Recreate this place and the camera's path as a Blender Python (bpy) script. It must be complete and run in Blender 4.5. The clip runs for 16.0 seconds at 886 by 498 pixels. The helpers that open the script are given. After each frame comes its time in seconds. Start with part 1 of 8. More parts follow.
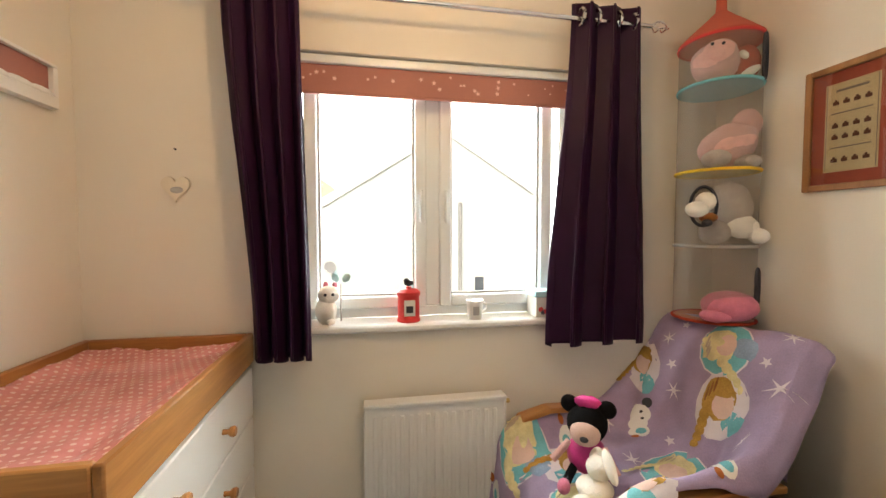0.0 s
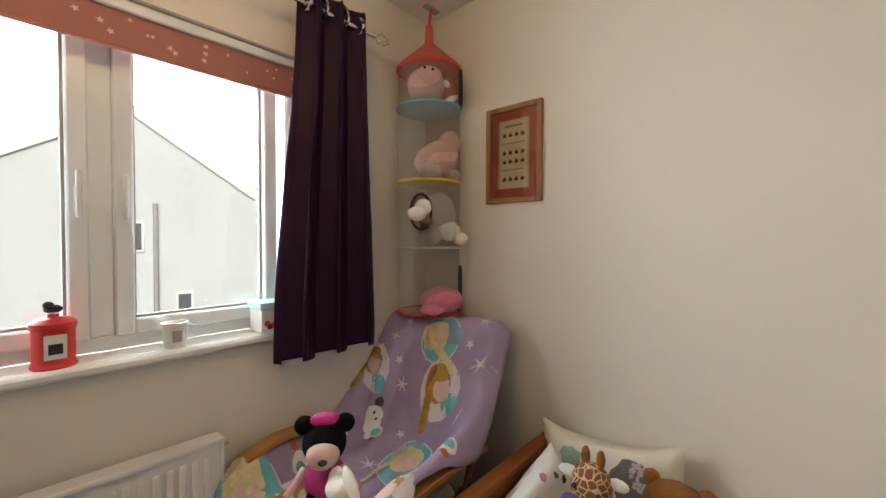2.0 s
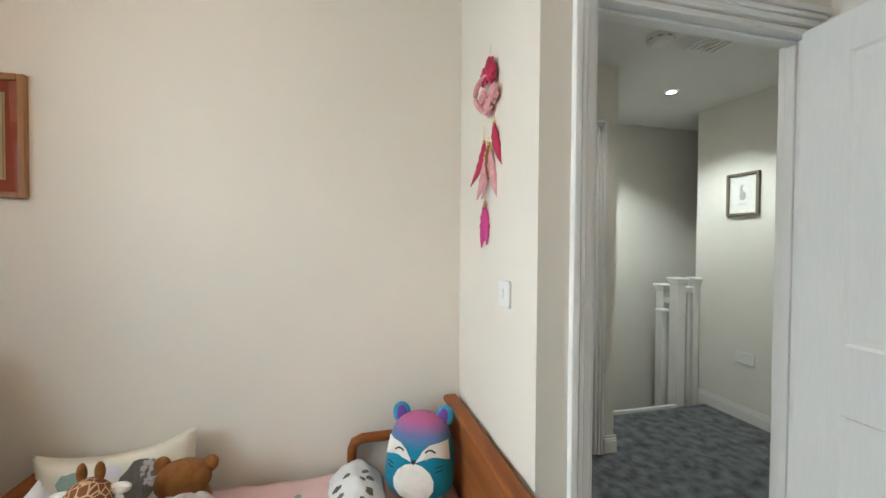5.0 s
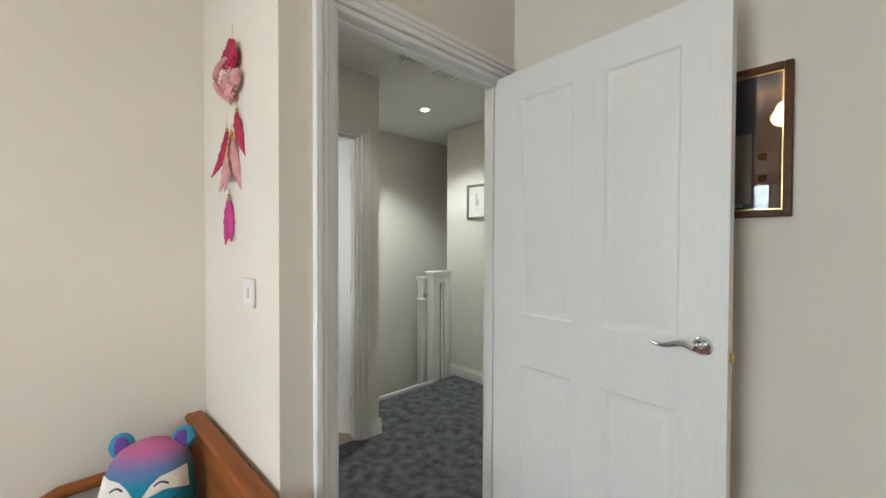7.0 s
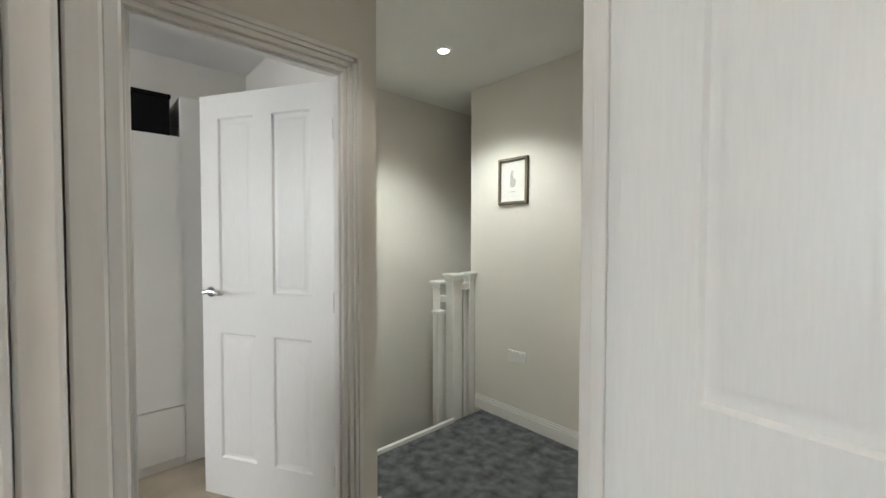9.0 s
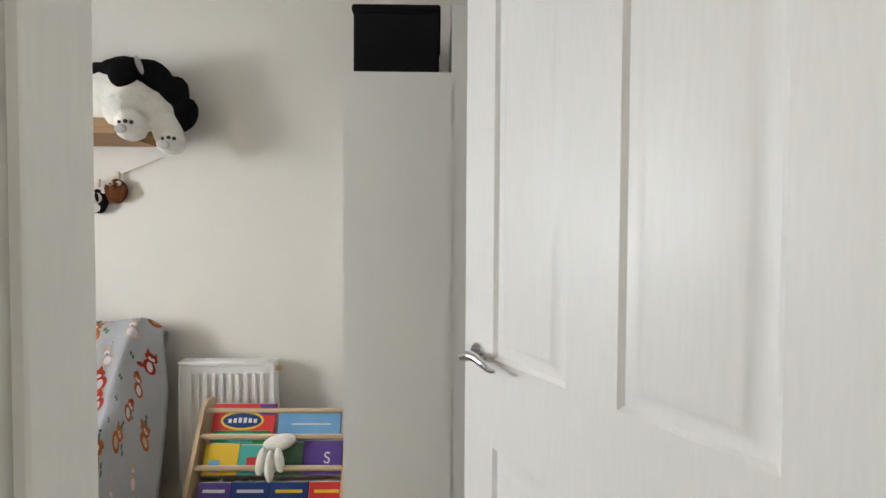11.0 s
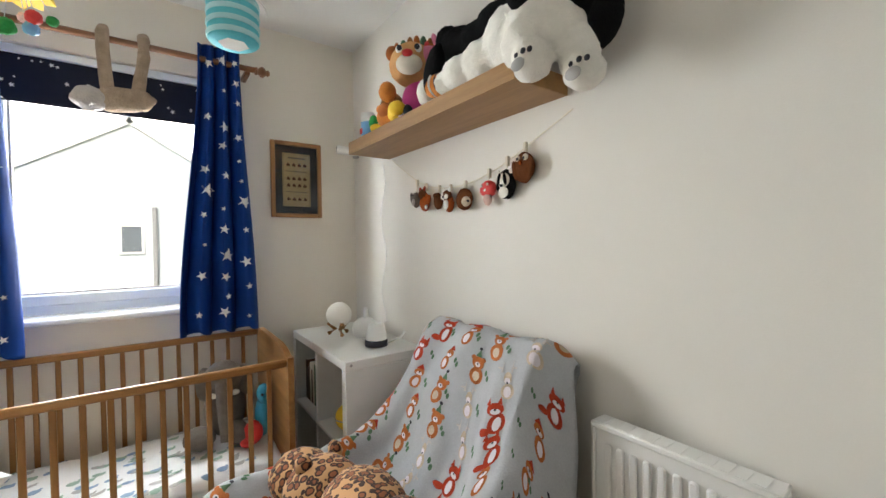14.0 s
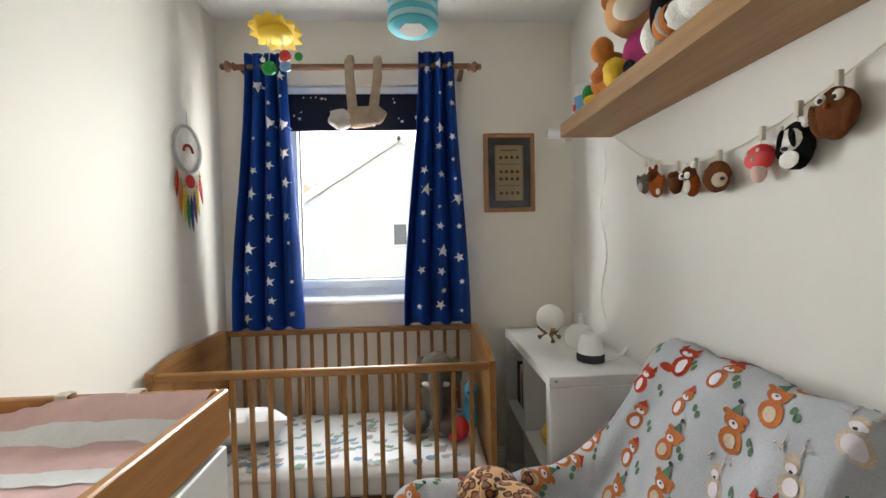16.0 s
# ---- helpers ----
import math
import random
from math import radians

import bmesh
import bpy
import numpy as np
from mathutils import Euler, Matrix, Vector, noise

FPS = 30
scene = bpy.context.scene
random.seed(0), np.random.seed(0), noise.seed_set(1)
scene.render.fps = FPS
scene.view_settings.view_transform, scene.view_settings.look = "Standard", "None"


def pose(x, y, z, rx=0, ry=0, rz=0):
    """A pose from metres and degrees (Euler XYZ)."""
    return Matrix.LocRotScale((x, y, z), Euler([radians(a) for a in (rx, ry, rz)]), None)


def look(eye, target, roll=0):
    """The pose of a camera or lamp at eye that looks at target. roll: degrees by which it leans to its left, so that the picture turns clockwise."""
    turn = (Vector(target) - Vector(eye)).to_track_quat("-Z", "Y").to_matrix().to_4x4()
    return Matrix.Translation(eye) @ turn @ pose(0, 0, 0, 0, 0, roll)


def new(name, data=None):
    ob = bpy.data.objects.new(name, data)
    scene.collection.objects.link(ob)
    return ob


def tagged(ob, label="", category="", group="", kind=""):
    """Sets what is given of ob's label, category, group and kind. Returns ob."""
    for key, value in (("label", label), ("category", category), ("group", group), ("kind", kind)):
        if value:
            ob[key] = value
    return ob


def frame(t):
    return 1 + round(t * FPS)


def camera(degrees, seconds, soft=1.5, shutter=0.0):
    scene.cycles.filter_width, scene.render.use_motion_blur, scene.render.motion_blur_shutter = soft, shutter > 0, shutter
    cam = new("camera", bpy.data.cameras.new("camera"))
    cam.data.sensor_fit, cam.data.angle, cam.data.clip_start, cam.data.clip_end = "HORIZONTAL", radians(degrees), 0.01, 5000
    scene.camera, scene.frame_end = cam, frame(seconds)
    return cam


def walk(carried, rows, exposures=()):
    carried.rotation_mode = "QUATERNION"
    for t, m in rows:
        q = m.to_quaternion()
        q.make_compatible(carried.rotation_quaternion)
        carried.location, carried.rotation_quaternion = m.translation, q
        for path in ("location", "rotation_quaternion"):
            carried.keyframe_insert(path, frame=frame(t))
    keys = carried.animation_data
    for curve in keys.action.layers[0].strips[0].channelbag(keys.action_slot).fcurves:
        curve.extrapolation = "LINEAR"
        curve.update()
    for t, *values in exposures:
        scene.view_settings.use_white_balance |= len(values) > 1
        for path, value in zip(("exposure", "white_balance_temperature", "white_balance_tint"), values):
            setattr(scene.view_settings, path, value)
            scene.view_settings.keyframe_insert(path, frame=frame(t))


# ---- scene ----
cam = camera(95.8, 16.0)
PATH = [
    (0, (0.482, 0.413, 1.31), (0.847, 2.378, 1.22), -0.0),
    (0.5, (0.512, 0.481, 1.304), (1.209, 2.353, 1.22), 0.2),
    (1, (0.546, 0.513, 1.297), (1.532, 2.252, 1.231), 0.2),
    (1.5, (0.548, 0.536, 1.284), (1.806, 2.089, 1.235), 0.3),
    (2, (0.531, 0.549, 1.282), (2.03, 1.873, 1.24), 0.1),
    (2.5, (0.513, 0.558, 1.285), (2.214, 1.609, 1.244), -0.1),
    (3, (0.494, 0.525, 1.297), (2.344, 1.285, 1.247), -0.1),
    (3.5, (0.518, 0.429, 1.302), (2.449, 0.945, 1.246), 0.3),
    (4, (0.47, 0.385, 1.301), (2.462, 0.557, 1.259), 0.4),
    (4.5, (0.426, 0.313, 1.311), (2.42, 0.172, 1.263), 0.4),
    (5, (0.356, 0.289, 1.311), (2.296, -0.197, 1.273), 0.4),
    (5.2, (0.332, 0.277, 1.312), (2.235, -0.338, 1.277), 0.2),
    (7.3, (0.268, 0.177, 1.298), (1.654, -1.264, 1.264), 0.1),
    (7.5, (0.3, 0.12, 1.296), (1.667, -1.34, 1.261), 0.0),
    (8, (0.457, -0.055, 1.29), (1.809, -1.529, 1.249), 0.1),
    (8.2, (0.545, -0.129, 1.29), (1.898, -1.601, 1.247), 0.1),
    (10.3, (1.878, -0.765, 1.291), (3.805, -1.298, 1.247), -0.0),
    (10.5, (2.014, -0.82, 1.283), (3.986, -1.149, 1.249), 0.1),
    (11, (2.275, -0.76, 1.286), (4.274, -0.782, 1.241), 0.3),
    (11.5, (2.445, -0.697, 1.255), (4.427, -0.433, 1.221), 0.3),
    (12, (2.621, -0.714, 1.25), (4.508, -0.054, 1.203), -0.3),
    (12.5, (2.739, -0.695, 1.253), (4.481, 0.286, 1.201), -0.6),
    (13, (2.832, -0.592, 1.241), (4.402, 0.647, 1.202), -0.5),
    (13.5, (2.921, -0.44, 1.252), (4.307, 1.001, 1.211), -0.6),
    (14, (2.999, -0.313, 1.253), (4.165, 1.311, 1.208), -0.7),
    (14.5, (3.071, -0.247, 1.251), (3.972, 1.538, 1.205), -0.7),
    (15, (3.118, -0.2, 1.261), (3.731, 1.703, 1.208), -0.8),
    (15.5, (3.153, -0.166, 1.263), (3.488, 1.804, 1.206), -1.0),
    (16, (3.174, -0.148, 1.262), (3.278, 1.848, 1.202), -1.2),
]
walk(cam, [(t, look(eye, target, roll)) for t, eye, target, roll in PATH],
     [(0.0, 1.92, 7500, 12), (1.5, 1.5, 7000, 11), (2.0, 1.4, 6950, 12), (2.5, 1.4, 7000, 12), (3.5, 1.78, 6950, 11), (4.0, 1.85, 6750, 9), (5.0, 1.74, 6250, 8),
      (7.3, 1.7, 6450, 10), (8.2, 1.7, 6500, 11), (10.5, 2.08, 6700, 12), (11.0, 1.92, 6700, 12), (12.0, 1.88, 6850, 11), (13.5, 1.86, 6800, 10), (16.0, 1.65, 6750, 10)])

# ---- sky, sun and lamps ----
world = bpy.data.worlds.new("sky")
scene.world = world
world.use_nodes = True
wn = world.node_tree
sky = wn.nodes.new("ShaderNodeTexSky")
sky.sky_type = "NISHITA"
sky.sun_disc = False
sky.sun_elevation, sky.sun_rotation = radians(35), radians(200)
sky.air_density, sky.dust_density, sky.ozone_density = 0.6, 9.0, 0.3
wn.links.new(sky.outputs[0], wn.nodes["Background"].inputs[0])
wn.nodes["Background"].inputs[1].default_value = 0.05


def lamp(name, kind, m, energy, colour=(1, 1, 1), **more):
    data = bpy.data.lights.new(name, kind)
    data.energy, data.color = energy, colour
    if "size" in more:
        data.shape, data.size, data.size_y = "RECTANGLE", more["size"], more["size_y"]
    if "radius" in more:
        data.shadow_soft_size = more["radius"]
    if "angle" in more:
        data.angle = radians(more["angle"])
    if "spot" in more:
        data.spot_size, data.spot_blend = radians(more["spot"]), 0.6
    ob = new(name, data)
    ob.matrix_world = m
    return ob


lamp("sun", "SUN", look((0, 0, 0), (0.28, 0.77, -0.57)), 0.5, (0.86, 0.94, 1), angle=12)
lamp("window_light_a", "AREA", pose(0.78, 2.2, 1.46, -90, 0, 0), 19, (0.74, 0.91, 1), size=1.1, size_y=0.95)
lamp("window_light_b", "AREA", pose(2.85, 2.2, 1.46, -90, 0, 0), 21, (0.89, 0.96, 1), size=0.8, size_y=0.95)
lamp("pendant_glow", "POINT", pose(0.65, 1.07, 2.2), 3.0, (1, 0.60, 0.28), radius=0.06)
lamp("downlight_glow", "SPOT", pose(2.77, -2.0, 2.375), 18, (0.9, 0.98, 0.92), radius=0.03, spot=120)
lamp("downlight_glow_2", "SPOT", pose(1.95, -1.0, 2.375), 3.0, (1, 0.95, 0.86), radius=0.03, spot=120)


# ---- materials ----
def nodes_of(name):
    m = bpy.data.materials.new(name)
    m.use_nodes = True
    return m, m.node_tree, m.node_tree.nodes["Principled BSDF"]


def plain(name, colour, rough=0.6, var=0.1, scale=6.0, bump=0.1, fine=180.0, metal=0.0, stretch=(1, 1, 1), other=None, sheen=0.0, depth=0.002, rand=0.0):
    """Colour that varies at two scales, with fine relief."""
    m, t, p = nodes_of(name)
    co = t.nodes.new("ShaderNodeTexCoord")
    mp = t.nodes.new("ShaderNodeMapping")
    mp.inputs["Scale"].default_value = stretch
    t.links.new(co.outputs["Object"], mp.inputs[0])
    big, small = t.nodes.new("ShaderNodeTexNoise"), t.nodes.new("ShaderNodeTexNoise")
    big.inputs["Scale"].default_value, small.inputs["Scale"].default_value = scale, fine
    big.inputs["Detail"].default_value, small.inputs["Detail"].default_value = 4, 3
    for n in (big, small):
        t.links.new(mp.outputs[0], n.inputs["Vector"])
    ramp = t.nodes.new("ShaderNodeValToRGB")
    low = tuple(max(0, c * (1 - var)) for c in colour)
    high = other or tuple(min(1, c * (1 + var)) for c in colour)
    ramp.color_ramp.elements[0].position, ramp.color_ramp.elements[1].position = 0.3, 0.7
    ramp.color_ramp.elements[0].color, ramp.color_ramp.elements[1].color = (*low, 1), (*high, 1)
    t.links.new(big.outputs[0], ramp.inputs[0])
    mix = t.nodes.new("ShaderNodeMix")
    mix.data_type, mix.blend_type = "RGBA", "OVERLAY"
    mix.inputs[0].default_value = min(0.6, var * 1.5)
    t.links.new(ramp.outputs[0], mix.inputs[6])
    t.links.new(small.outputs[0], mix.inputs[7])
    t.links.new(mix.outputs[2], p.inputs["Base Color"])
    p.inputs["Roughness"].default_value, p.inputs["Metallic"].default_value = rough, metal
    p.inputs["Sheen Weight"].default_value = sheen
    p.inputs["Specular IOR Level"].default_value = 0.08 if rough >= 0.85 else 0.15 if max(colour) < 0.3 and rough >= 0.37 and not metal else 0.5
    if bump:
        b = t.nodes.new("ShaderNodeBump")
        b.inputs["Strength"].default_value, b.inputs["Distance"].default_value = bump, depth
        t.links.new(small.outputs[0], b.inputs["Height"])
        t.links.new(b.outputs[0], p.inputs["Normal"])
    return m


def wood(name, dark, light, along, rough=0.4):
    """Grain that runs along x, y or z."""
    s = [22, 22, 22]
    s["xyz".index(along)] = 1.6
    return plain(name, dark, rough, 0.14, 1.0, 0.08, 9, stretch=s, other=light, depth=0.001)


def spotted(name, ground, spot, core, scale=34):
    """Dark broken rosettes on a tawny ground."""
    m, t, p = nodes_of(name)
    co = t.nodes.new("ShaderNodeTexCoord")
    warp, add = t.nodes.new("ShaderNodeTexNoise"), t.nodes.new("ShaderNodeVectorMath")
    warp.inputs["Scale"].default_value = 26
    sc = t.nodes.new("ShaderNodeVectorMath")
    sc.operation = "SCALE"
    sc.inputs[3].default_value = 0.02
    v = t.nodes.new("ShaderNodeTexVoronoi")
    v.inputs["Scale"].default_value = scale
    r = t.nodes.new("ShaderNodeValToRGB")
    r.color_ramp.interpolation = "CONSTANT"
    for n in range(2):
        r.color_ramp.elements.new(0.5)
    for e, (pos, c) in zip(r.color_ramp.elements, ((0.0, core), (0.24, core), (0.34, spot), (0.54, ground))):
        e.position, e.color = pos, (*c, 1)
    t.links.new(co.outputs["Object"], warp.inputs["Vector"])
    t.links.new(warp.outputs["Color"], sc.inputs[0])
    t.links.new(co.outputs["Object"], add.inputs[0])
    t.links.new(sc.outputs[0], add.inputs[1])
    t.links.new(add.outputs[0], v.inputs["Vector"])
    t.links.new(v.outputs["Distance"], r.inputs[0])
    t.links.new(r.outputs[0], p.inputs["Base Color"])
    p.inputs["Roughness"].default_value = 0.9
    p.inputs["Sheen Weight"].default_value = 0.05
    return m


def netting(name, colour, alpha):
    m, t, p = nodes_of(name)
    p.inputs["Base Color"].default_value = (*colour, 1)
    p.inputs["Alpha"].default_value = alpha
    p.inputs["Roughness"].default_value = 0.8
    return m


def clear_glass(name, rough=0.0):
    m, t, p = nodes_of(name)
    out = t.nodes["Material Output"]
    a, g, mx, f = t.nodes.new("ShaderNodeBsdfTransparent"), t.nodes.new("ShaderNodeBsdfGlossy"), t.nodes.new("ShaderNodeMixShader"), t.nodes.new("ShaderNodeFresnel")
    g.inputs["Roughness"].default_value = rough
    f.inputs["IOR"].default_value = 1.45
    t.links.new(f.outputs[0], mx.inputs[0])
    t.links.new(a.outputs[0], mx.inputs[1])
    t.links.new(g.outputs[0], mx.inputs[2])
    t.links.new(mx.outputs[0], out.inputs[0])
    return m


def glowing(name, colour, strength):
    m, t, p = nodes_of(name)
    p.inputs["Base Color"].default_value = (*colour, 1)
    p.inputs["Emission Color"].default_value = (*colour, 1)
    p.inputs["Emission Strength"].default_value = strength
    return m


CREAM = plain("cream_wall_paint", (0.75, 0.70, 0.62), 0.75, 0.03, 1.5, 0.12, 260)
WHITEWALL = plain("white_wall_paint", (0.76, 0.73, 0.68), 0.75, 0.03, 1.5, 0.12, 260)
CEIL = plain("ceiling_paint", (0.78, 0.77, 0.75), 0.85, 0.03, 2, 0.2, 200)
GLOSS = plain("white_gloss_paint", (0.8, 0.79, 0.77), 0.42, 0.02, 3, 0.08, 2.2, stretch=(60, 60, 5), depth=0.001)
UPVC = plain("white_upvc", (0.80, 0.85, 0.87), 0.3, 0.02, 3, 0.02, 80)
MELAMINE = plain("white_melamine", (0.76, 0.75, 0.72), 0.4, 0.02, 2, 0.03, 120)
CARPET = plain("grey_carpet", (0.1, 0.105, 0.115), 0.95, 0.42, 14, 1.0, 240, other=(0.2, 0.21, 0.225), sheen=0.08, depth=0.006)
LAMINATE = plain("beige_carpet", (0.48, 0.42, 0.33), 0.9, 0.12, 6, 0.6, 300, depth=0.004)
PURPLE = plain("aubergine_satin", (0.02, 0.003, 0.021), 0.5, 0.15, 5, 0.15, 300)
NAVY = plain("royal_blue_cotton", (0.002, 0.032, 0.18), 0.6, 0.15, 5, 0.15, 300)
STAR = plain("silver_white_print", (0.72, 0.72, 0.7), 0.5, 0.05, 9, 0.0)
LILAC = plain("lilac_fleece", (0.36, 0.28, 0.43), 0.95, 0.12, 9, 0.5, 220, sheen=0.1)
GREYFLEECE = plain("pale_grey_fleece", (0.42, 0.43, 0.455), 0.95, 0.08, 9, 0.5, 220, sheen=0.08)
TURQ = plain("turquoise_print", (0.16, 0.46, 0.52), 0.95, 0.15, 14, 0.4, 220)
BLOND = plain("pale_yellow_print", (0.68, 0.60, 0.34), 0.95, 0.2, 18, 0.4, 220)
OCHRE = plain("ochre_print", (0.42, 0.24, 0.06), 0.95, 0.25, 18, 0.4, 220)
PALE = plain("pale_print", (0.70, 0.64, 0.68), 0.95, 0.08, 14, 0.4, 220)
SKIN = plain("peach_print", (0.68, 0.48, 0.42), 0.95, 0.1, 14, 0.4, 220)
INK = plain("dark_print", (0.05, 0.05, 0.06), 0.9, 0.1, 14, 0.2, 220)
RUST = plain("rust_orange_print", (0.36, 0.045, 0.022), 0.95, 0.2, 16, 0.4, 220)
TAN = plain("tan_orange_print", (0.42, 0.135, 0.045), 0.95, 0.2, 16, 0.4, 220)
LEAFG = plain("green_print", (0.10, 0.18, 0.11), 0.95, 0.2, 16, 0.4, 220)
BEIGEP = plain("beige_print", (0.52, 0.42, 0.32), 0.95, 0.2, 16, 0.4, 220)
PINE_X = wood("honey_pine_along_x", (0.36, 0.14, 0.035), (0.50, 0.23, 0.07), "x")
PINE_Y = wood("honey_pine_along_y", (0.36, 0.14, 0.035), (0.50, 0.23, 0.07), "y")
PINE_Z = wood("honey_pine_along_z", (0.36, 0.14, 0.035), (0.50, 0.23, 0.07), "z")
CHERRY_X = wood("reddish_wood_along_x", (0.22, 0.065, 0.018), (0.32, 0.11, 0.03), "x")
CHERRY_Y = wood("reddish_wood_along_y", (0.22, 0.065, 0.018), (0.32, 0.11, 0.03), "y")
BEECH_X = wood("beech_along_x", (0.25, 0.115, 0.038), (0.36, 0.185, 0.07), "x")
BEECH_Y = wood("beech_along_y", (0.25, 0.115, 0.038), (0.36, 0.185, 0.07), "y")
BEECH_Z = wood("beech_along_z", (0.25, 0.115, 0.038), (0.36, 0.185, 0.07), "z")
OAK_Y = wood("oak_veneer_along_y", (0.30, 0.155, 0.055), (0.39, 0.215, 0.085), "y", 0.5)
BIRCH_Y = wood("birch_along_y", (0.55, 0.40, 0.24), (0.66, 0.50, 0.32), "y")
BIRCH_Z = wood("birch_along_z", (0.50, 0.35, 0.20), (0.60, 0.44, 0.27), "z")
ROD = wood("dark_stained_rod", (0.12, 0.045, 0.018), (0.20, 0.08, 0.03), "x", 0.35)
FRAMEWOOD = wood("oak_frame", (0.30, 0.13, 0.045), (0.40, 0.20, 0.08), "z")
CHROME = plain("chrome", (0.75, 0.75, 0.76), 0.12, 0.02, 8, 0.0, metal=1.0)
BRASS = plain("brass", (0.6, 0.42, 0.16), 0.3, 0.05, 8, 0.0, metal=1.0)
PINKPAD = plain("pink_wipe_cloth", (0.66, 0.26, 0.25), 0.55, 0.1, 7, 0.25, 60, depth=0.004)
SPOTP = plain("pale_spot_print", (0.78, 0.56, 0.52), 0.6, 0.05, 9, 0.0)
ROSEBLIND = plain("dusty_rose_blind", (0.40, 0.17, 0.14), 0.8, 0.06, 5, 0.15, 300)
NIGHTBLIND = plain("midnight_blind", (0.014, 0.016, 0.03), 0.8, 0.1, 5, 0.15, 300)
WHITE = plain("white_plastic", (0.78, 0.77, 0.75), 0.35, 0.02, 5, 0.0)
OFFWHITE = plain("cream_linen", (0.72, 0.66, 0.55), 0.9, 0.06, 9, 0.35, 240)
SHEET = plain("white_cotton_sheet", (0.76, 0.76, 0.76), 0.9, 0.05, 8, 0.3, 240)
PINKSHEET = plain("pink_cotton", (0.72, 0.50, 0.48), 0.9, 0.06, 8, 0.3, 240)
GREENP = plain("sage_print", (0.30, 0.40, 0.34), 0.9, 0.2, 9, 0.0)
BLUEP = plain("slate_blue_print", (0.25, 0.34, 0.48), 0.9, 0.2, 9, 0.0)
BLACK = plain("black_card", (0.006, 0.006, 0.007), 0.8, 0.1, 5, 0.0)
BLACKFUR = plain("black_plush", (0.008, 0.008, 0.009), 0.95, 0.2, 30, 0.9, 260, depth=0.008)
WHITEFUR = plain("white_plush", (0.84, 0.81, 0.75), 0.95, 0.05, 30, 0.6, 160, sheen=0.08, depth=0.006)
GREYFUR = plain("grey_plush", (0.17, 0.148, 0.13), 0.95, 0.12, 30, 0.9, 220, sheen=0.08, depth=0.008)
MILKFUR = plain("grey_beige_plush", (0.50, 0.45, 0.42), 0.95, 0.1, 30, 0.9, 220, sheen=0.08, depth=0.008)
BROWNFUR = plain("brown_plush", (0.30, 0.12, 0.035), 0.95, 0.2, 30, 0.9, 220, sheen=0.08, depth=0.008)
SLOTHFUR = plain("mushroom_plush", (0.42, 0.31, 0.22), 0.95, 0.15, 30, 1.0, 180, sheen=0.08, depth=0.012)
ORANGEFUR = plain("orange_plush", (0.62, 0.22, 0.05), 0.95, 0.12, 30, 0.8, 220, sheen=0.08, depth=0.006)
PINKFUR = plain("pink_plush", (0.70, 0.22, 0.33), 0.9, 0.1, 30, 0.7, 220, sheen=0.08, depth=0.006)
PALEPINK = plain("pale_pink_plush", (0.74, 0.46, 0.44), 0.95, 0.08, 30, 0.9, 220, sheen=0.08, depth=0.008)
MAGENTA = plain("magenta_satin", (0.55, 0.03, 0.22), 0.5, 0.12, 12, 0.2, 120)
CRIMSON = plain("crimson_feather", (0.42, 0.02, 0.07), 0.8, 0.2, 30, 0.4, 200)
FEATHERP = plain("pale_pink_feather", (0.66, 0.32, 0.33), 0.8, 0.15, 30, 0.4, 200)
TEALFUR = plain("teal_plush", (0.02, 0.30, 0.42), 0.95, 0.1, 30, 0.8, 220, sheen=0.08, depth=0.006)
SKYFUR = plain("sky_blue_plush", (0.05, 0.30, 0.48), 0.95, 0.1, 30, 0.8, 220, sheen=0.08, depth=0.006)
FELTBROWN = plain("dark_brown_felt", (0.13, 0.045, 0.018), 0.95, 0.15, 30, 0.6, 220, depth=0.004)
FELTRUST = plain("rust_felt", (0.34, 0.075, 0.018), 0.95, 0.15, 30, 0.6, 220, depth=0.004)
VIOLETFUR = plain("violet_plush", (0.16, 0.07, 0.32), 0.95, 0.1, 30, 0.8, 220, sheen=0.08, depth=0.006)


def faded_plush(name, stops, low, high):
    """Dyed plush whose colour runs up the toy from low to high."""
    m = plain(name, (0.5, 0.5, 0.5), 0.95, 0.08, 30, 0.8, 220, sheen=0.08, depth=0.006)
    t = m.node_tree
    co, sp, mr, rp = t.nodes.new("ShaderNodeTexCoord"), t.nodes.new("ShaderNodeSeparateXYZ"), t.nodes.new("ShaderNodeMapRange"), t.nodes.new("ShaderNodeValToRGB")
    t.links.new(co.outputs["Object"], sp.inputs[0])
    t.links.new(sp.outputs[2], mr.inputs[0])
    mr.inputs[1].default_value, mr.inputs[2].default_value = low, high
    t.links.new(mr.outputs[0], rp.inputs[0])
    for _ in range(len(stops) - 2):
        rp.color_ramp.elements.new(0.5)
    for e, (p, c) in zip(rp.color_ramp.elements, stops):
        e.position, e.color = p, (*c, 1)
    t.links.new(rp.outputs[0], t.nodes["Principled BSDF"].inputs["Base Color"])
    return m


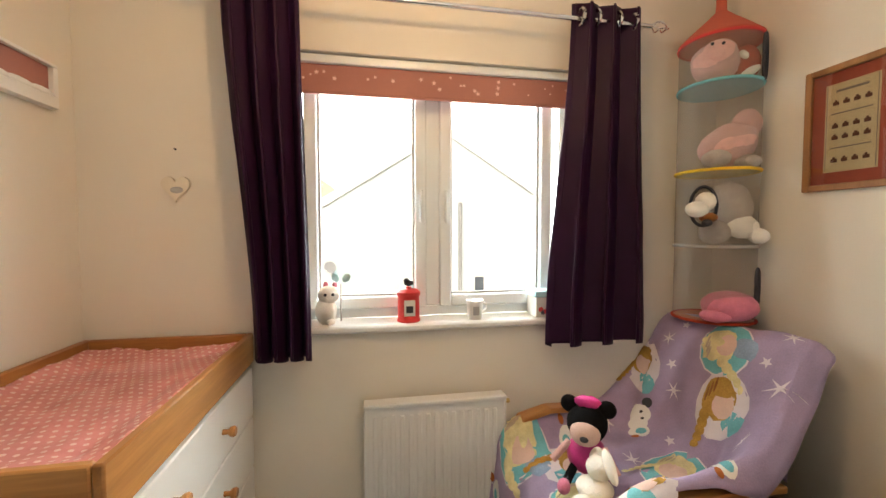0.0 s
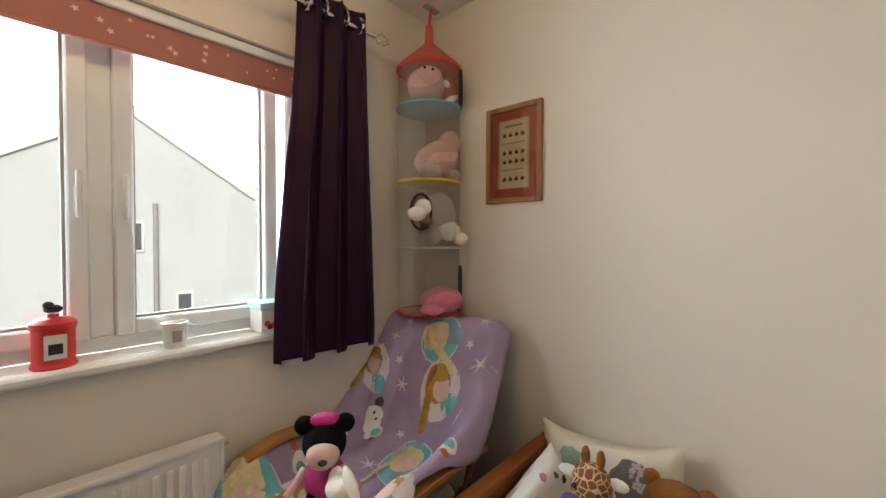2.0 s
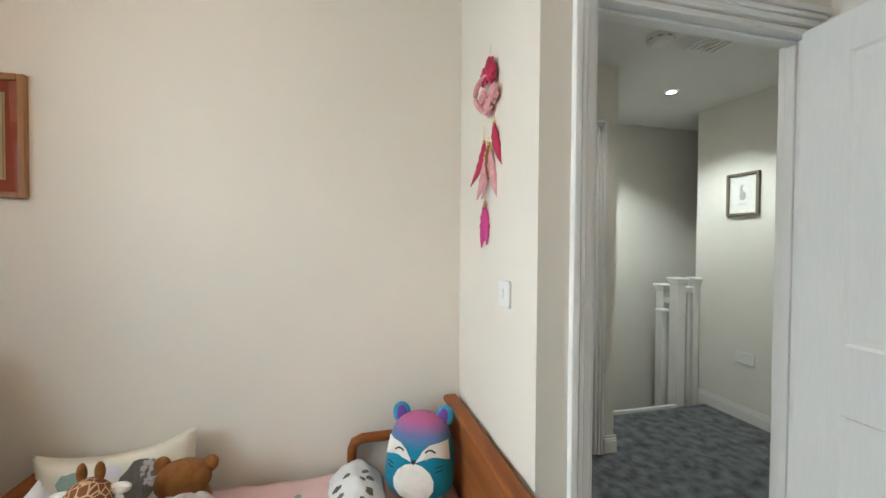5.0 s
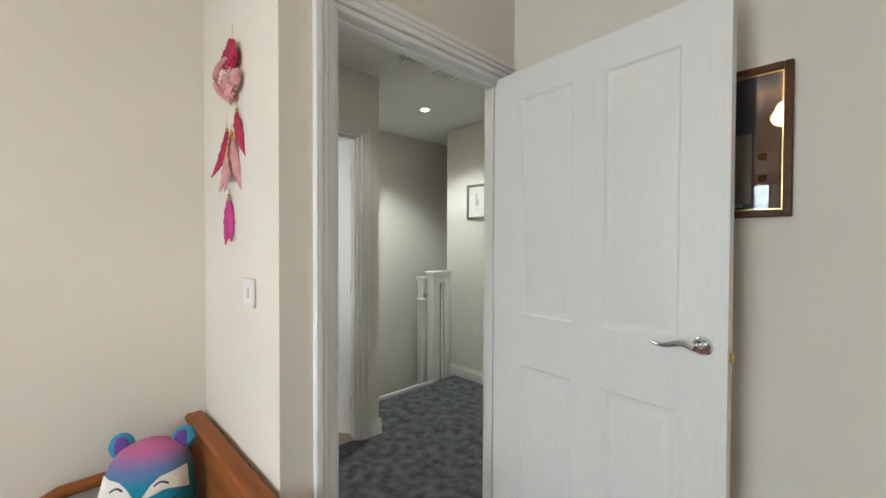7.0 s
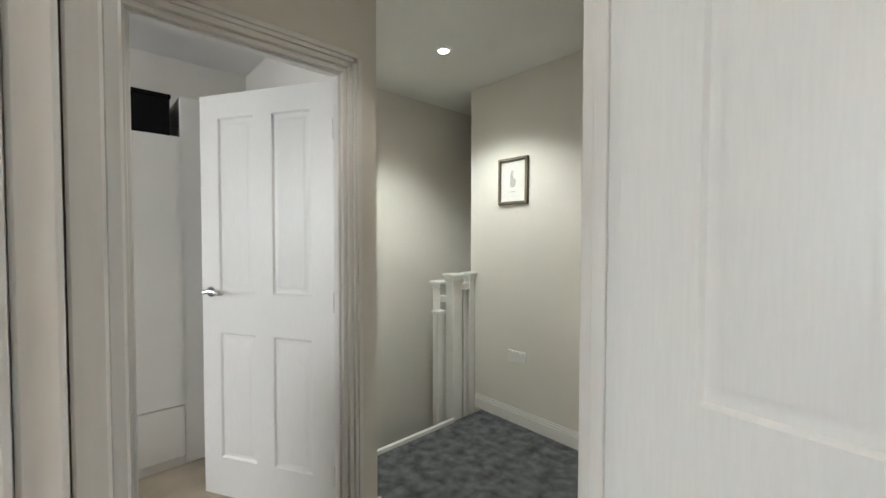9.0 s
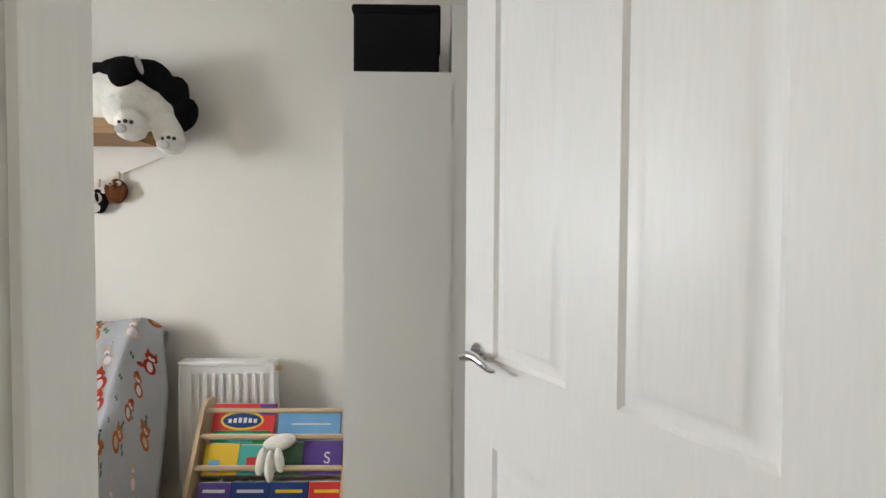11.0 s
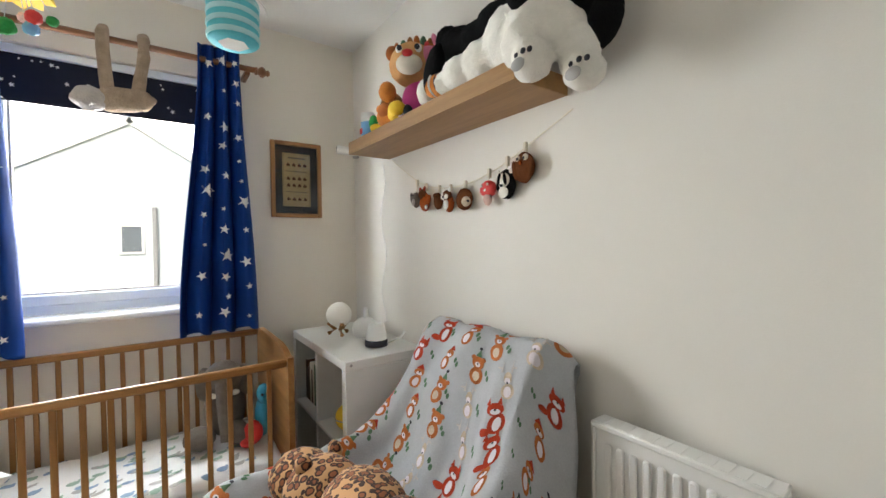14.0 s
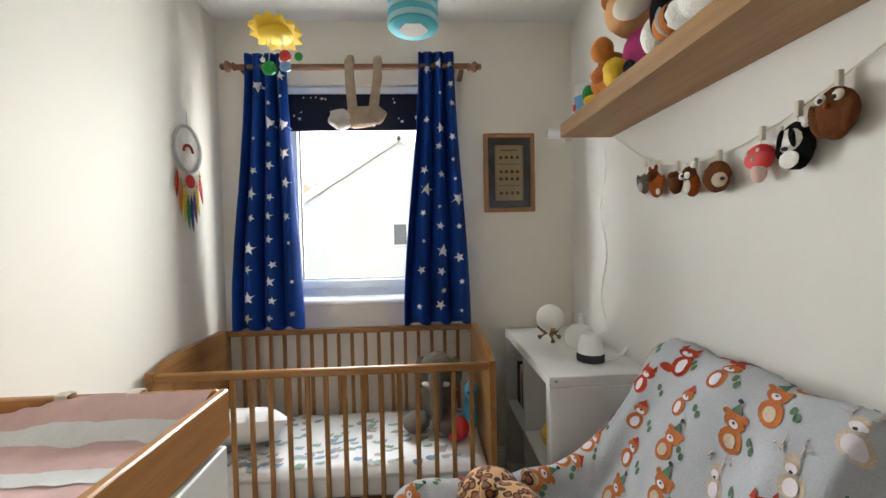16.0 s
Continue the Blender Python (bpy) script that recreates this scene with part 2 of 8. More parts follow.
FOXFUR = faded_plush("teal_to_pink_plush", ((0.0, (0.01, 0.22, 0.32)), (0.66, (0.02, 0.25, 0.38)), (0.8, (0.16, 0.2, 0.42)), (0.93, (0.52, 0.14, 0.3))), 0.345, 0.665)
REDP = plain("bright_red", (0.62, 0.03, 0.03), 0.6, 0.1, 9, 0.1)
YELLOWP = plain("bright_yellow", (0.80, 0.52, 0.03), 0.7, 0.1, 9, 0.1)
GREENB = plain("leaf_green", (0.03, 0.28, 0.07), 0.7, 0.15, 9, 0.1)
CYANP = plain("cyan_paper", (0.10, 0.52, 0.62), 0.8, 0.08, 12, 0.1)
PALECYAN = plain("pale_cyan_paper", (0.42, 0.70, 0.74), 0.8, 0.08, 12, 0.1)
VIOLET = plain("violet_card", (0.12, 0.07, 0.28), 0.5, 0.1, 9, 0.0)
BLUECARD = plain("sky_blue_card", (0.16, 0.38, 0.64), 0.45, 0.06, 9, 0.0)
NAVYCARD = plain("navy_card", (0.03, 0.06, 0.2), 0.45, 0.1, 9, 0.0)
TEALCARD = plain("teal_card", (0.06, 0.42, 0.36), 0.45, 0.08, 9, 0.0)
PAPER = plain("aged_paper", (0.52, 0.42, 0.25), 0.85, 0.08, 9, 0.1, 120)
WHITEPAPER = plain("white_paper", (0.75, 0.74, 0.71), 0.85, 0.03, 9, 0.0)
RUSTMOUNT = plain("brick_red_mount", (0.33, 0.08, 0.05), 0.85, 0.08, 20, 0.1)
SLATEMOUNT = plain("slate_mount", (0.055, 0.07, 0.09), 0.85, 0.08, 20, 0.1)
GREYFRAME = plain("grey_brown_frame", (0.20, 0.165, 0.13), 0.5, 0.1, 30, 0.1)
DARKFRAME = plain("dark_brown_frame", (0.10, 0.04, 0.02), 0.4, 0.15, 30, 0.1)
LEOPARD = spotted("leopard_plush", (0.50, 0.27, 0.12), (0.035, 0.012, 0.006), (0.24, 0.075, 0.025), 44)
def patched(name, line, patch, scale, width):
    """Brown patches parted by pale lines."""
    m, t, p = nodes_of(name)
    co, v, r = t.nodes.new("ShaderNodeTexCoord"), t.nodes.new("ShaderNodeTexVoronoi"), t.nodes.new("ShaderNodeValToRGB")
    v.feature = "DISTANCE_TO_EDGE"
    v.inputs["Scale"].default_value = scale
    r.color_ramp.elements[0].position, r.color_ramp.elements[1].position = width, width * 1.5
    r.color_ramp.elements[0].color, r.color_ramp.elements[1].color = (*line, 1), (*patch, 1)
    t.links.new(co.outputs["Object"], v.inputs["Vector"])
    t.links.new(v.outputs["Distance"], r.inputs[0])
    t.links.new(r.outputs[0], p.inputs["Base Color"])
    p.inputs["Roughness"].default_value, p.inputs["Sheen Weight"].default_value = 0.95, 0.05
    return m


GIRAFFE = patched("giraffe_plush", (0.60, 0.42, 0.24), (0.20, 0.07, 0.025), 48, 0.06)
RENDER = plain("white_house_render", (0.56, 0.65, 0.70), 0.9, 0.04, 0.6, 0.3, 40)
BUFF = plain("buff_house_render", (0.56, 0.53, 0.46), 0.9, 0.05, 0.6, 0.3, 40)
ROOFTILE = plain("terracotta_tiles", (0.55, 0.37, 0.31), 0.85, 0.15, 3, 0.4, 20)
GRASS = plain("garden_grass", (0.06, 0.10, 0.03), 0.95, 0.3, 0.8, 0.8, 40)
FENCE = plain("fence_boards", (0.42, 0.31, 0.19), 0.8, 0.15, 3, 0.2, 40)
GREYPIPE = plain("grey_pipe", (0.30, 0.32, 0.34), 0.5, 0.05, 5, 0.0)
DARKGLASS = plain("dark_pane", (0.10, 0.13, 0.16), 0.1, 0.1, 3, 0.0)
GLASS = clear_glass("window_glass")
PICGLASS = clear_glass("picture_glass")
NET = netting("pale_netting", (0.50, 0.44, 0.38), 0.24)
GLOBE = plain("frosted_globe", (0.82, 0.80, 0.75), 0.5, 0.04, 12, 0.3, 30)
BULB = glowing("warm_bulb", (1, 0.75, 0.45), 14)
SPOTLED = glowing("downlight_lens", (1, 0.93, 0.8), 18)
HAZE = glowing("bright_overcast_sky", (1, 1, 1), 2.2)
LIONFUR = plain("apricot_plush", (0.66, 0.36, 0.16), 0.95, 0.1, 30, 0.9, 220, depth=0.006)
BADGE = plain("soft_grey", (0.38, 0.37, 0.36), 0.7, 0.05, 9, 0.0)


# ---- mesh helpers ----
def bx(bm, a, b, bev=0.003, m=None):
    r = bmesh.ops.create_cube(bm, size=1)["verts"]
    for v in r:
        v.co = Vector([a[i] + (v.co[i] + 0.5) * (b[i] - a[i]) for i in range(3)])
    if bev:
        es = list({e for v in r for e in v.link_edges})
        out = bmesh.ops.bevel(bm, geom=es, offset=min(bev, 0.4 * min(abs(b[i] - a[i]) for i in range(3))), segments=1, affect="EDGES")
        r = list({v for f in out["faces"] for v in f.verts})
    if m is not None:
        bmesh.ops.transform(bm, matrix=m, verts=r)
    return r


def rod_between(bm, p0, p1, r0, r1=None, seg=14):
    p0, p1 = Vector(p0), Vector(p1)
    d = p1 - p0
    m = Matrix.Translation((p0 + p1) / 2) @ d.to_track_quat("Z", "Y").to_matrix().to_4x4()
    return bmesh.ops.create_cone(bm, cap_ends=True, segments=seg, radius1=r0, radius2=r0 if r1 is None else r1, depth=d.length, matrix=m)["verts"]


def ball(bm, c, r, rot=(0, 0, 0), fur=0.0, sub=3):
    r = (r, r, r) if isinstance(r, (int, float)) else r
    vs = bmesh.ops.create_icosphere(bm, subdivisions=sub, radius=1)["verts"]
    m = pose(*c, *rot) @ Matrix.Diagonal((*r, 1))
    for v in vs:
        n = v.co.copy()
        k = 1 + fur * noise.noise(n * 2.1 + Vector(c) * 7) + 0.6 * fur * noise.noise(n * 6.3 + Vector(c) * 3)
        v.co = m @ (n * k)
    return vs


def lathe(bm, c, profile, seg=24, axis=None):
    rings = []
    for r, z in profile:
        rings.append([bm.verts.new((r * math.cos(2 * math.pi * k / seg), r * math.sin(2 * math.pi * k / seg), z)) for k in range(seg)])
    for a, b in zip(rings, rings[1:]):
        for k in range(seg):
            bm.faces.new((a[k], a[(k + 1) % seg], b[(k + 1) % seg], b[k]))
    bm.faces.new(rings[0][::-1])
    bm.faces.new(rings[-1])
    m = Matrix.Translation(c) @ (axis or Matrix())
    vs = [v for ring in rings for v in ring]
    for v in vs:
        v.co = m @ v.co
    return vs


def tube(bm, pts, r, seg=8):
    pts = [Vector(p) for p in pts]
    rings = []
    for i, p in enumerate(pts):
        d = (pts[min(i + 1, len(pts) - 1)] - pts[max(i - 1, 0)]).normalized()
        q = d.to_track_quat("Z", "Y").to_matrix()
        rr = r[i] if isinstance(r, (list, tuple)) else r
        rings.append([bm.verts.new(p + q @ Vector((rr * math.cos(2 * math.pi * k / seg), rr * math.sin(2 * math.pi * k / seg), 0))) for k in range(seg)])
    for a, b in zip(rings, rings[1:]):
        for k in range(seg):
            bm.faces.new((a[k], a[(k + 1) % seg], b[(k + 1) % seg], b[k]))
    bm.faces.new(rings[0][::-1])
    bm.faces.new(rings[-1])


def arc(p0, p1, sag, n=16):
    """Points of a string that hangs between two points."""
    p0, p1 = Vector(p0), Vector(p1)
    return [p0.lerp(p1, k / n) - Vector((0, 0, sag * 4 * (k / n) * (1 - k / n))) for k in range(n + 1)]


def sheet(bm, f, nu, nv):
    g = [[bm.verts.new(f(i / nu, j / nv)) for i in range(nu + 1)] for j in range(nv + 1)]
    for j in range(nv):
        for i in range(nu):
            bm.faces.new((g[j][i], g[j][i + 1], g[j + 1][i + 1], g[j + 1][i]))


def print_on(bm, f, cu, cv, poly, su, sv, turn=0.0, off=0.003, side=1, rings=3, metres=False):
    """A flat printed shape laid on the surface f, by its u and v, or by its size in metres."""
    if metres:
        su /= max(0.12, (f(cu + 0.003, cv) - f(cu - 0.003, cv)).length / 0.006)
        sv /= max(0.12, (f(cu, cv + 0.003) - f(cu, cv - 0.003)).length / 0.006)
    c, s = math.cos(turn), math.sin(turn)

    def at(x, y):
        u, v = cu + (x * c - y * s) * su, cv + (x * s + y * c) * sv
        p = f(u, v)
        n = (f(u + 0.004, v) - f(u - 0.004, v)).cross(f(u, v + 0.004) - f(u, v - 0.004))
        return p + n.normalized() * off * side
    mid = bm.verts.new(at(0, 0))
    last = None
    for k in range(1, rings + 1):
        ring = [bm.verts.new(at(x * k / rings, y * k / rings)) for x, y in poly]
        for i in range(len(ring)):
            j = (i + 1) % len(ring)
            bm.faces.new((mid, ring[i], ring[j]) if last is None else (last[i], ring[i], ring[j], last[j]))
        last = ring


def star_poly(n=5, inner=0.42):
    return [((1 if k % 2 == 0 else inner) * math.sin(math.pi * k / n), (1 if k % 2 == 0 else inner) * math.cos(math.pi * k / n)) for k in range(2 * n)]


def oval(n=14, wob=0.0, seed=0):
    return [((1 + wob * noise.noise(Vector((3 * math.cos(a), 3 * math.sin(a), seed)))) * math.sin(a), (1 + wob * noise.noise(Vector((3 * math.cos(a), 3 * math.sin(a), seed + 9)))) * math.cos(a))
            for a in (2 * math.pi * k / n for k in range(n))]


STARP, OVAL, FLAKE = star_poly(), oval(), star_poly(6, 0.22)
PEAK = [(0, -1), (0.75, 0.7), (-0.75, 0.7)]


def thing(name, label, category, at=(0, 0, 0), group="", kind=""):
    ob = new(name)
    ob.location = at
    ob.empty_display_size = 0.1
    return tagged(ob, label, category, group, kind)


def solid(name, bm, material):
    bmesh.ops.recalc_face_normals(bm, faces=bm.faces)
    me = bpy.data.meshes.new(name)
    bm.to_mesh(me)
    bm.free()
    for mt in material if isinstance(material, (list, tuple)) else (material,):
        me.materials.append(mt)
    me.shade_smooth()
    me.set_sharp_from_angle(angle=radians(38))
    return new(name, me)


def part(name, bm, material, parent, label="", thick=0.0):
    ob = solid(name, bm, material)
    ob.parent = parent
    up, off = parent, Vector()
    while up:
        off += up.location
        up = up.parent
    ob.location = -off
    if thick:
        md = ob.modifiers.new("thickness", "SOLIDIFY")
        md.thickness, md.offset = thick, 0
    return tagged(ob, label) if label else ob


def structure(name, boxes, material, label="", bev=0.0):
    bm = bmesh.new()
    for a, b in boxes:
        bx(bm, a, b, bev)
    ob = solid(name, bm, material)
    return tagged(ob, label, name.split("_")[0], kind="structure")


def one(fn, *args, **kw):
    bm = bmesh.new()
    fn(bm, *args, **kw)
    return bm


def placed(fn, m, *args):
    bm = one(fn, *args)
    bmesh.ops.transform(bm, matrix=m, verts=bm.verts)
    return bm


# ---- setting ----
H = 2.4
structure("wall_north", [((-0.6, 2.0, -0.3), (0.17, 2.3, H)), ((1.38, 2.0, -0.3), (2.41, 2.3, H)), ((3.29, 2.0, -0.3), (4.1, 2.3, H)),
                         ((0.17, 2.0, -0.3), (1.38, 2.3, 0.915)), ((0.17, 2.0, 1.985), (1.38, 2.3, H)),
                         ((2.41, 2.0, -0.3), (3.29, 2.3, 0.915)), ((2.41, 2.0, 2.07), (3.29, 2.3, H))], CREAM, "cream painted outer wall with two window openings")
structure("wall_party", [((2.04, -0.21, 0), (2.14, 2.0, H))], CREAM, "cream painted partition between the two bedrooms")
structure("wall_west", [((-0.6, -1.34, 0), (-0.5, 2.0, H))], CREAM, "cream painted bedroom wall")
structure("wall_nib", [((1.32, -0.33, 0), (2.6, -0.21, H))], CREAM, "cream painted nib wall with a light switch")
structure("wall_door_1", [((1.32, -0.365, 0), (1.42, -0.33, H)), ((1.32, -2.6, 0), (1.42, -1.175, H)), ((1.32, -1.175, 1.995), (1.42, -0.365, H))], CREAM, "cream painted wall with a doorway to the landing")
structure("wall_south", [((-0.5, -1.34, 0), (1.32, -1.24, H))], CREAM, "cream painted wall behind the open door")
structure("wall_door_2", [((2.51, -0.467, 0), (2.6, -0.33, H)), ((2.51, -1.36, 0), (2.6, -1.215, H)), ((2.51, -1.215, 1.995), (2.6, -0.467, H))], WHITEWALL, "white painted wall with a doorway to the nursery")
structure("wall_back", [((2.6, -1.36, 0), (4.1, -1.26, H))], WHITEWALL, "white painted wall behind the wardrobes")
structure("wall_east", [((4.0, -1.26, 0), (4.1, 2.0, H))], WHITEWALL, "white painted nursery wall")
structure("wall_landing", [((1.32, -2.7, 0), (3.11, -2.6, H)), ((3.01, -3.5, -2.7), (3.11, -2.7, H)), ((3.01, -2.7, -2.7), (3.11, -2.6, 0))], WHITEWALL, "off-white landing wall")
structure("wall_stair", [((3.55, -3.5, -2.7), (3.65, -1.36, H)), ((3.11, -3.6, -2.7), (3.65, -3.5, H)), ((2.88, -2.6, -2.7), (2.98, -1.36, -0.1)), ((2.98, -1.46, -2.7), (3.55, -1.36, 0))], WHITEWALL, "off-white stairwell wall in shade")
structure("ceiling", [((-0.6, -3.6, H), (4.1, 2.3, H + 0.1))], CEIL, "flat white ceiling")
structure("floor_bedroom", [((-0.5, -1.24, -0.1), (1.32, 2.0, 0)), ((1.32, -0.21, -0.1), (2.04, 2.0, 0))], CARPET, "grey carpeted bedroom floor")
structure("floor_landing", [((1.32, -2.6, -0.1), (2.98, -1.36, 0)), ((1.32, -1.36, -0.1), (2.545, -0.33, 0))], CARPET, "grey mottled carpet on the landing")
structure("floor_nursery", [((2.545, -1.26, -0.1), (4.0, -0.33, 0.0)), ((2.6, -0.33, -0.1), (4.0, -0.21, 0)), ((2.14, -0.21, -0.1), (4.0, 2.0, 0))], LAMINATE, "beige carpeted nursery floor")

steps = thing("staircase", "grey carpeted stairs going down from the landing", "stairs", (3.0, -2.2, -0.2), kind="structure")
for k in range(6):
    part("step", one(bx, (2.98, -1.46 - 0.22 * (k + 1), -0.18 * (k + 1) - 0.2), (3.55, -1.46 - 0.22 * k, -0.18 * (k + 1)), 0.01), CARPET, steps)
part("floor_edging", one(bx, (2.965, -2.3, -0.02), (2.99, -1.36, 0.025), 0.004), GLOSS, steps, "white painted edging strip")


def skirting(name, a, b, side):
    """A moulded white board along a wall from a to b, on the side that the normal points to."""
    bm = bmesh.new()
    (x0, y0), (x1, y1) = a, b
    nx, ny = side
    for d, z0, z1 in ((0.016, 0, 0.075), (0.012, 0.0755, 0.09), (0.008, 0.0905, 0.105)):
        lo = (min(x0, x1) + min(0, nx * d), min(y0, y1) + min(0, ny * d), z0)
        hi = (max(x0, x1) + max(0, nx * d), max(y0, y1) + max(0, ny * d), z1)
        bx(bm, lo, hi, 0.002)
    return tagged(solid(name, bm, GLOSS), "white moulded skirting board", "baseboard", kind="structure")


skirting("baseboard", (1.44, -2.6), (3.05, -2.6), (0, 1))
skirting("baseboard", (1.45, -0.33), (2.43, -0.33), (0, -1))
skirting("baseboard", (2.51, -1.376), (2.51, -1.285), (-1, 0))
skirting("baseboard", (2.512, -1.36), (2.98, -1.36), (0, -1))
skirting("baseboard", (3.45, 2.0), (3.6, 2.0), (0, -1))
skirting("baseboard", (4.0, -0.43), (4.0, 1.2), (-1, 0))
skirting("baseboard", (1.36, -0.21), (2.02, -0.21), (0, 1))
skirting("baseboard", (-0.48, -1.24), (1.3, -1.24), (0, 1))


def architrave(name, face, sx, y0, y1, top):
    """Stepped mouldings round a doorway in a wall across x; the face looks to sx."""
    bm = bmesh.new()
    for w0, w1, d in ((0.0, 0.022, 0.012), (0.0225, 0.04, 0.018), (0.0405, 0.062, 0.022)):
        a, b = sorted((face, face + sx * d))
        bx(bm, (a, y0 + w0, 0), (b, y0 + w1, top + w0), 0.003)
        bx(bm, (a, y1 - w1, 0), (b, y1 - w0, top + w0), 0.003)
        bx(bm, (a, y1 - w0 + 0.0, top + w0 + 0.0005), (b, y0 + w0, top + w1), 0.003)
    return tagged(solid(name, bm, GLOSS), "white gloss painted moulded door architrave", "trim", kind="structure")


architrave("trim_1", 1.32, -1, -0.365, -1.175, 1.995)
architrave("trim_2", 2.51, -1, -0.467, -1.215, 1.995)
structure("trim_3", [((1.322, -0.385, 0), (1.418, -0.366, 1.975)), ((1.322, -1.174, 0), (1.418, -1.155, 1.975)), ((1.322, -1.174, 1.9755), (1.418, -0.366, 1.994))], GLOSS, "white painted door lining", 0.002)
structure("trim_4", [((2.512, -0.487, 0), (2.598, -0.468, 1.975)), ((2.512, -1.214, 0), (2.598, -1.196, 1.975)), ((2.512, -1.214, 1.9755), (2.598, -0.468, 1.994))], GLOSS, "white painted door lining", 0.002)
structure("trim_5", [((1.358, -0.397, 0), (1.388, -0.3855, 1.963)), ((1.358, -1.1545, 0), (1.388, -1.143, 1.963)), ((1.358, -1.1545, 1.9635), (1.388, -0.3855, 1.9745))], GLOSS, "white painted door stop", 0.002)
structure("trim_6", [((2.53, -0.499, 0), (2.556, -0.4875, 1.963)), ((2.53, -1.1955, 0), (2.556, -1.184, 1.963)), ((2.53, -1.1955, 1.9635), (2.556, -0.4875, 1.9745))], GLOSS, "white painted door stop", 0.002)


def door(name, label, m, width, handle_sides):
    """A moulded four panel leaf: hinge at the origin, along +x, its faces at y = 0 and y = -0.036."""
    d = tagged(new(name), label, "door", kind="structure")
    d.matrix_world = m
    w, h, t = width, 1.965, 0.036
    k = width / 0.79
    p1, p2 = (0.125 * k, 0.345 * k), (0.455 * k, 0.675 * k)
    rows = ((0.2, 0.82), (1.02, 1.86))
    bm = bmesh.new()
    xs = (0, p1[0], p1[1], p2[0], p2[1], w)
    for a, b in ((xs[0], xs[1]), (xs[2], xs[3]), (xs[4], xs[5])):
        bx(bm, (a, -t, 0.008), (b, 0, h + 0.008), 0)
    for a, b in (p1, p2):
        for z0, z1 in ((0.008, rows[0][0]), (rows[0][1], rows[1][0]), (rows[1][1], h + 0.008)):
            bx(bm, (a, -t, z0), (b, 0, z1), 0)
    bmesh.ops.remove_doubles(bm, verts=bm.verts, dist=0.0001)
    leaf = solid("leaf", bm, GLOSS)
    leaf.parent = d
    for a, b in (p1, p2):
        for z0, z1 in rows:
            bm = bmesh.new()
            for s, y in ((1, 0.0), (-1, -t)):
                rings = []
                for inset, deep in ((0.0, 0.0), (0.008, 0.009), (0.02, 0.011), (0.036, 0.003), (0.042, 0.002)):
                    yy = y - s * deep
                    rings.append([bm.verts.new(q) for q in ((a + inset, yy, z0 + inset), (b - inset, yy, z0 + inset), (b - inset, yy, z1 - inset), (a + inset, yy, z1 - inset))])
                for r, q in zip(rings, rings[1:]):
                    for i in range(4):
                        bm.faces.new((r[i], r[(i + 1) % 4], q[(i + 1) % 4], q[i]))
                bm.faces.new(rings[-1])
            pn = solid("panel", bm, GLOSS)
            pn.parent = d
    for s in handle_sides:
        y = 0.0 if s > 0 else -t
        bm = bmesh.new()
        lathe(bm, (w - 0.058, y, 1.02), [(0.026, 0), (0.026, 0.006 * 1), (0.022, 0.010)], 24, pose(0, 0, 0, -90 * s, 0, 0))
        rod_between(bm, (w - 0.058, y, 1.02), (w - 0.058, y + s * 0.05, 1.02), 0.009)
        tube(bm, [(w - 0.058 - 0.002 + q * -0.0118, y + s * (0.05 - 0.01 * math.sin(q * 0.3)), 1.02 + 0.007 * math.sin(q * 0.62)) for q in range(11)], [0.011, 0.0115, 0.011, 0.0105, 0.010, 0.009, 0.008, 0.007, 0.006, 0.005, 0.003], 10)
        hd = solid("handle", bm, CHROME)
        hd.parent = d
        tagged(hd, "curved chrome lever handle on a round rose")
    for z in (0.22, 1.0, 1.76):
        bm = bmesh.new()
        rod_between(bm, (-0.004, 0.004, z - 0.045), (-0.004, 0.004, z + 0.045), 0.006, seg=10)
        bx(bm, (-0.002, -0.03, z - 0.045), (0.0005, -0.001, z + 0.045), 0)
        hg = solid("hinge", bm, CHROME)
        hg.parent = d
    lt = solid("latch", one(bx, (w - 0.001, -0.026, 0.985), (w + 0.008, -0.01, 1.01), 0.002), BRASS)
    lt.parent = d
    return d


door("door_1", "white moulded four panel door standing wide open", pose(1.312, -1.146, 0, 0, 0, 175.8), 0.82, (-1, 1))
door("door_2", "white moulded four panel door standing ajar into the nursery", pose(2.614, -1.207, 0, 0, 0, 30.5), 0.748, (1, -1))


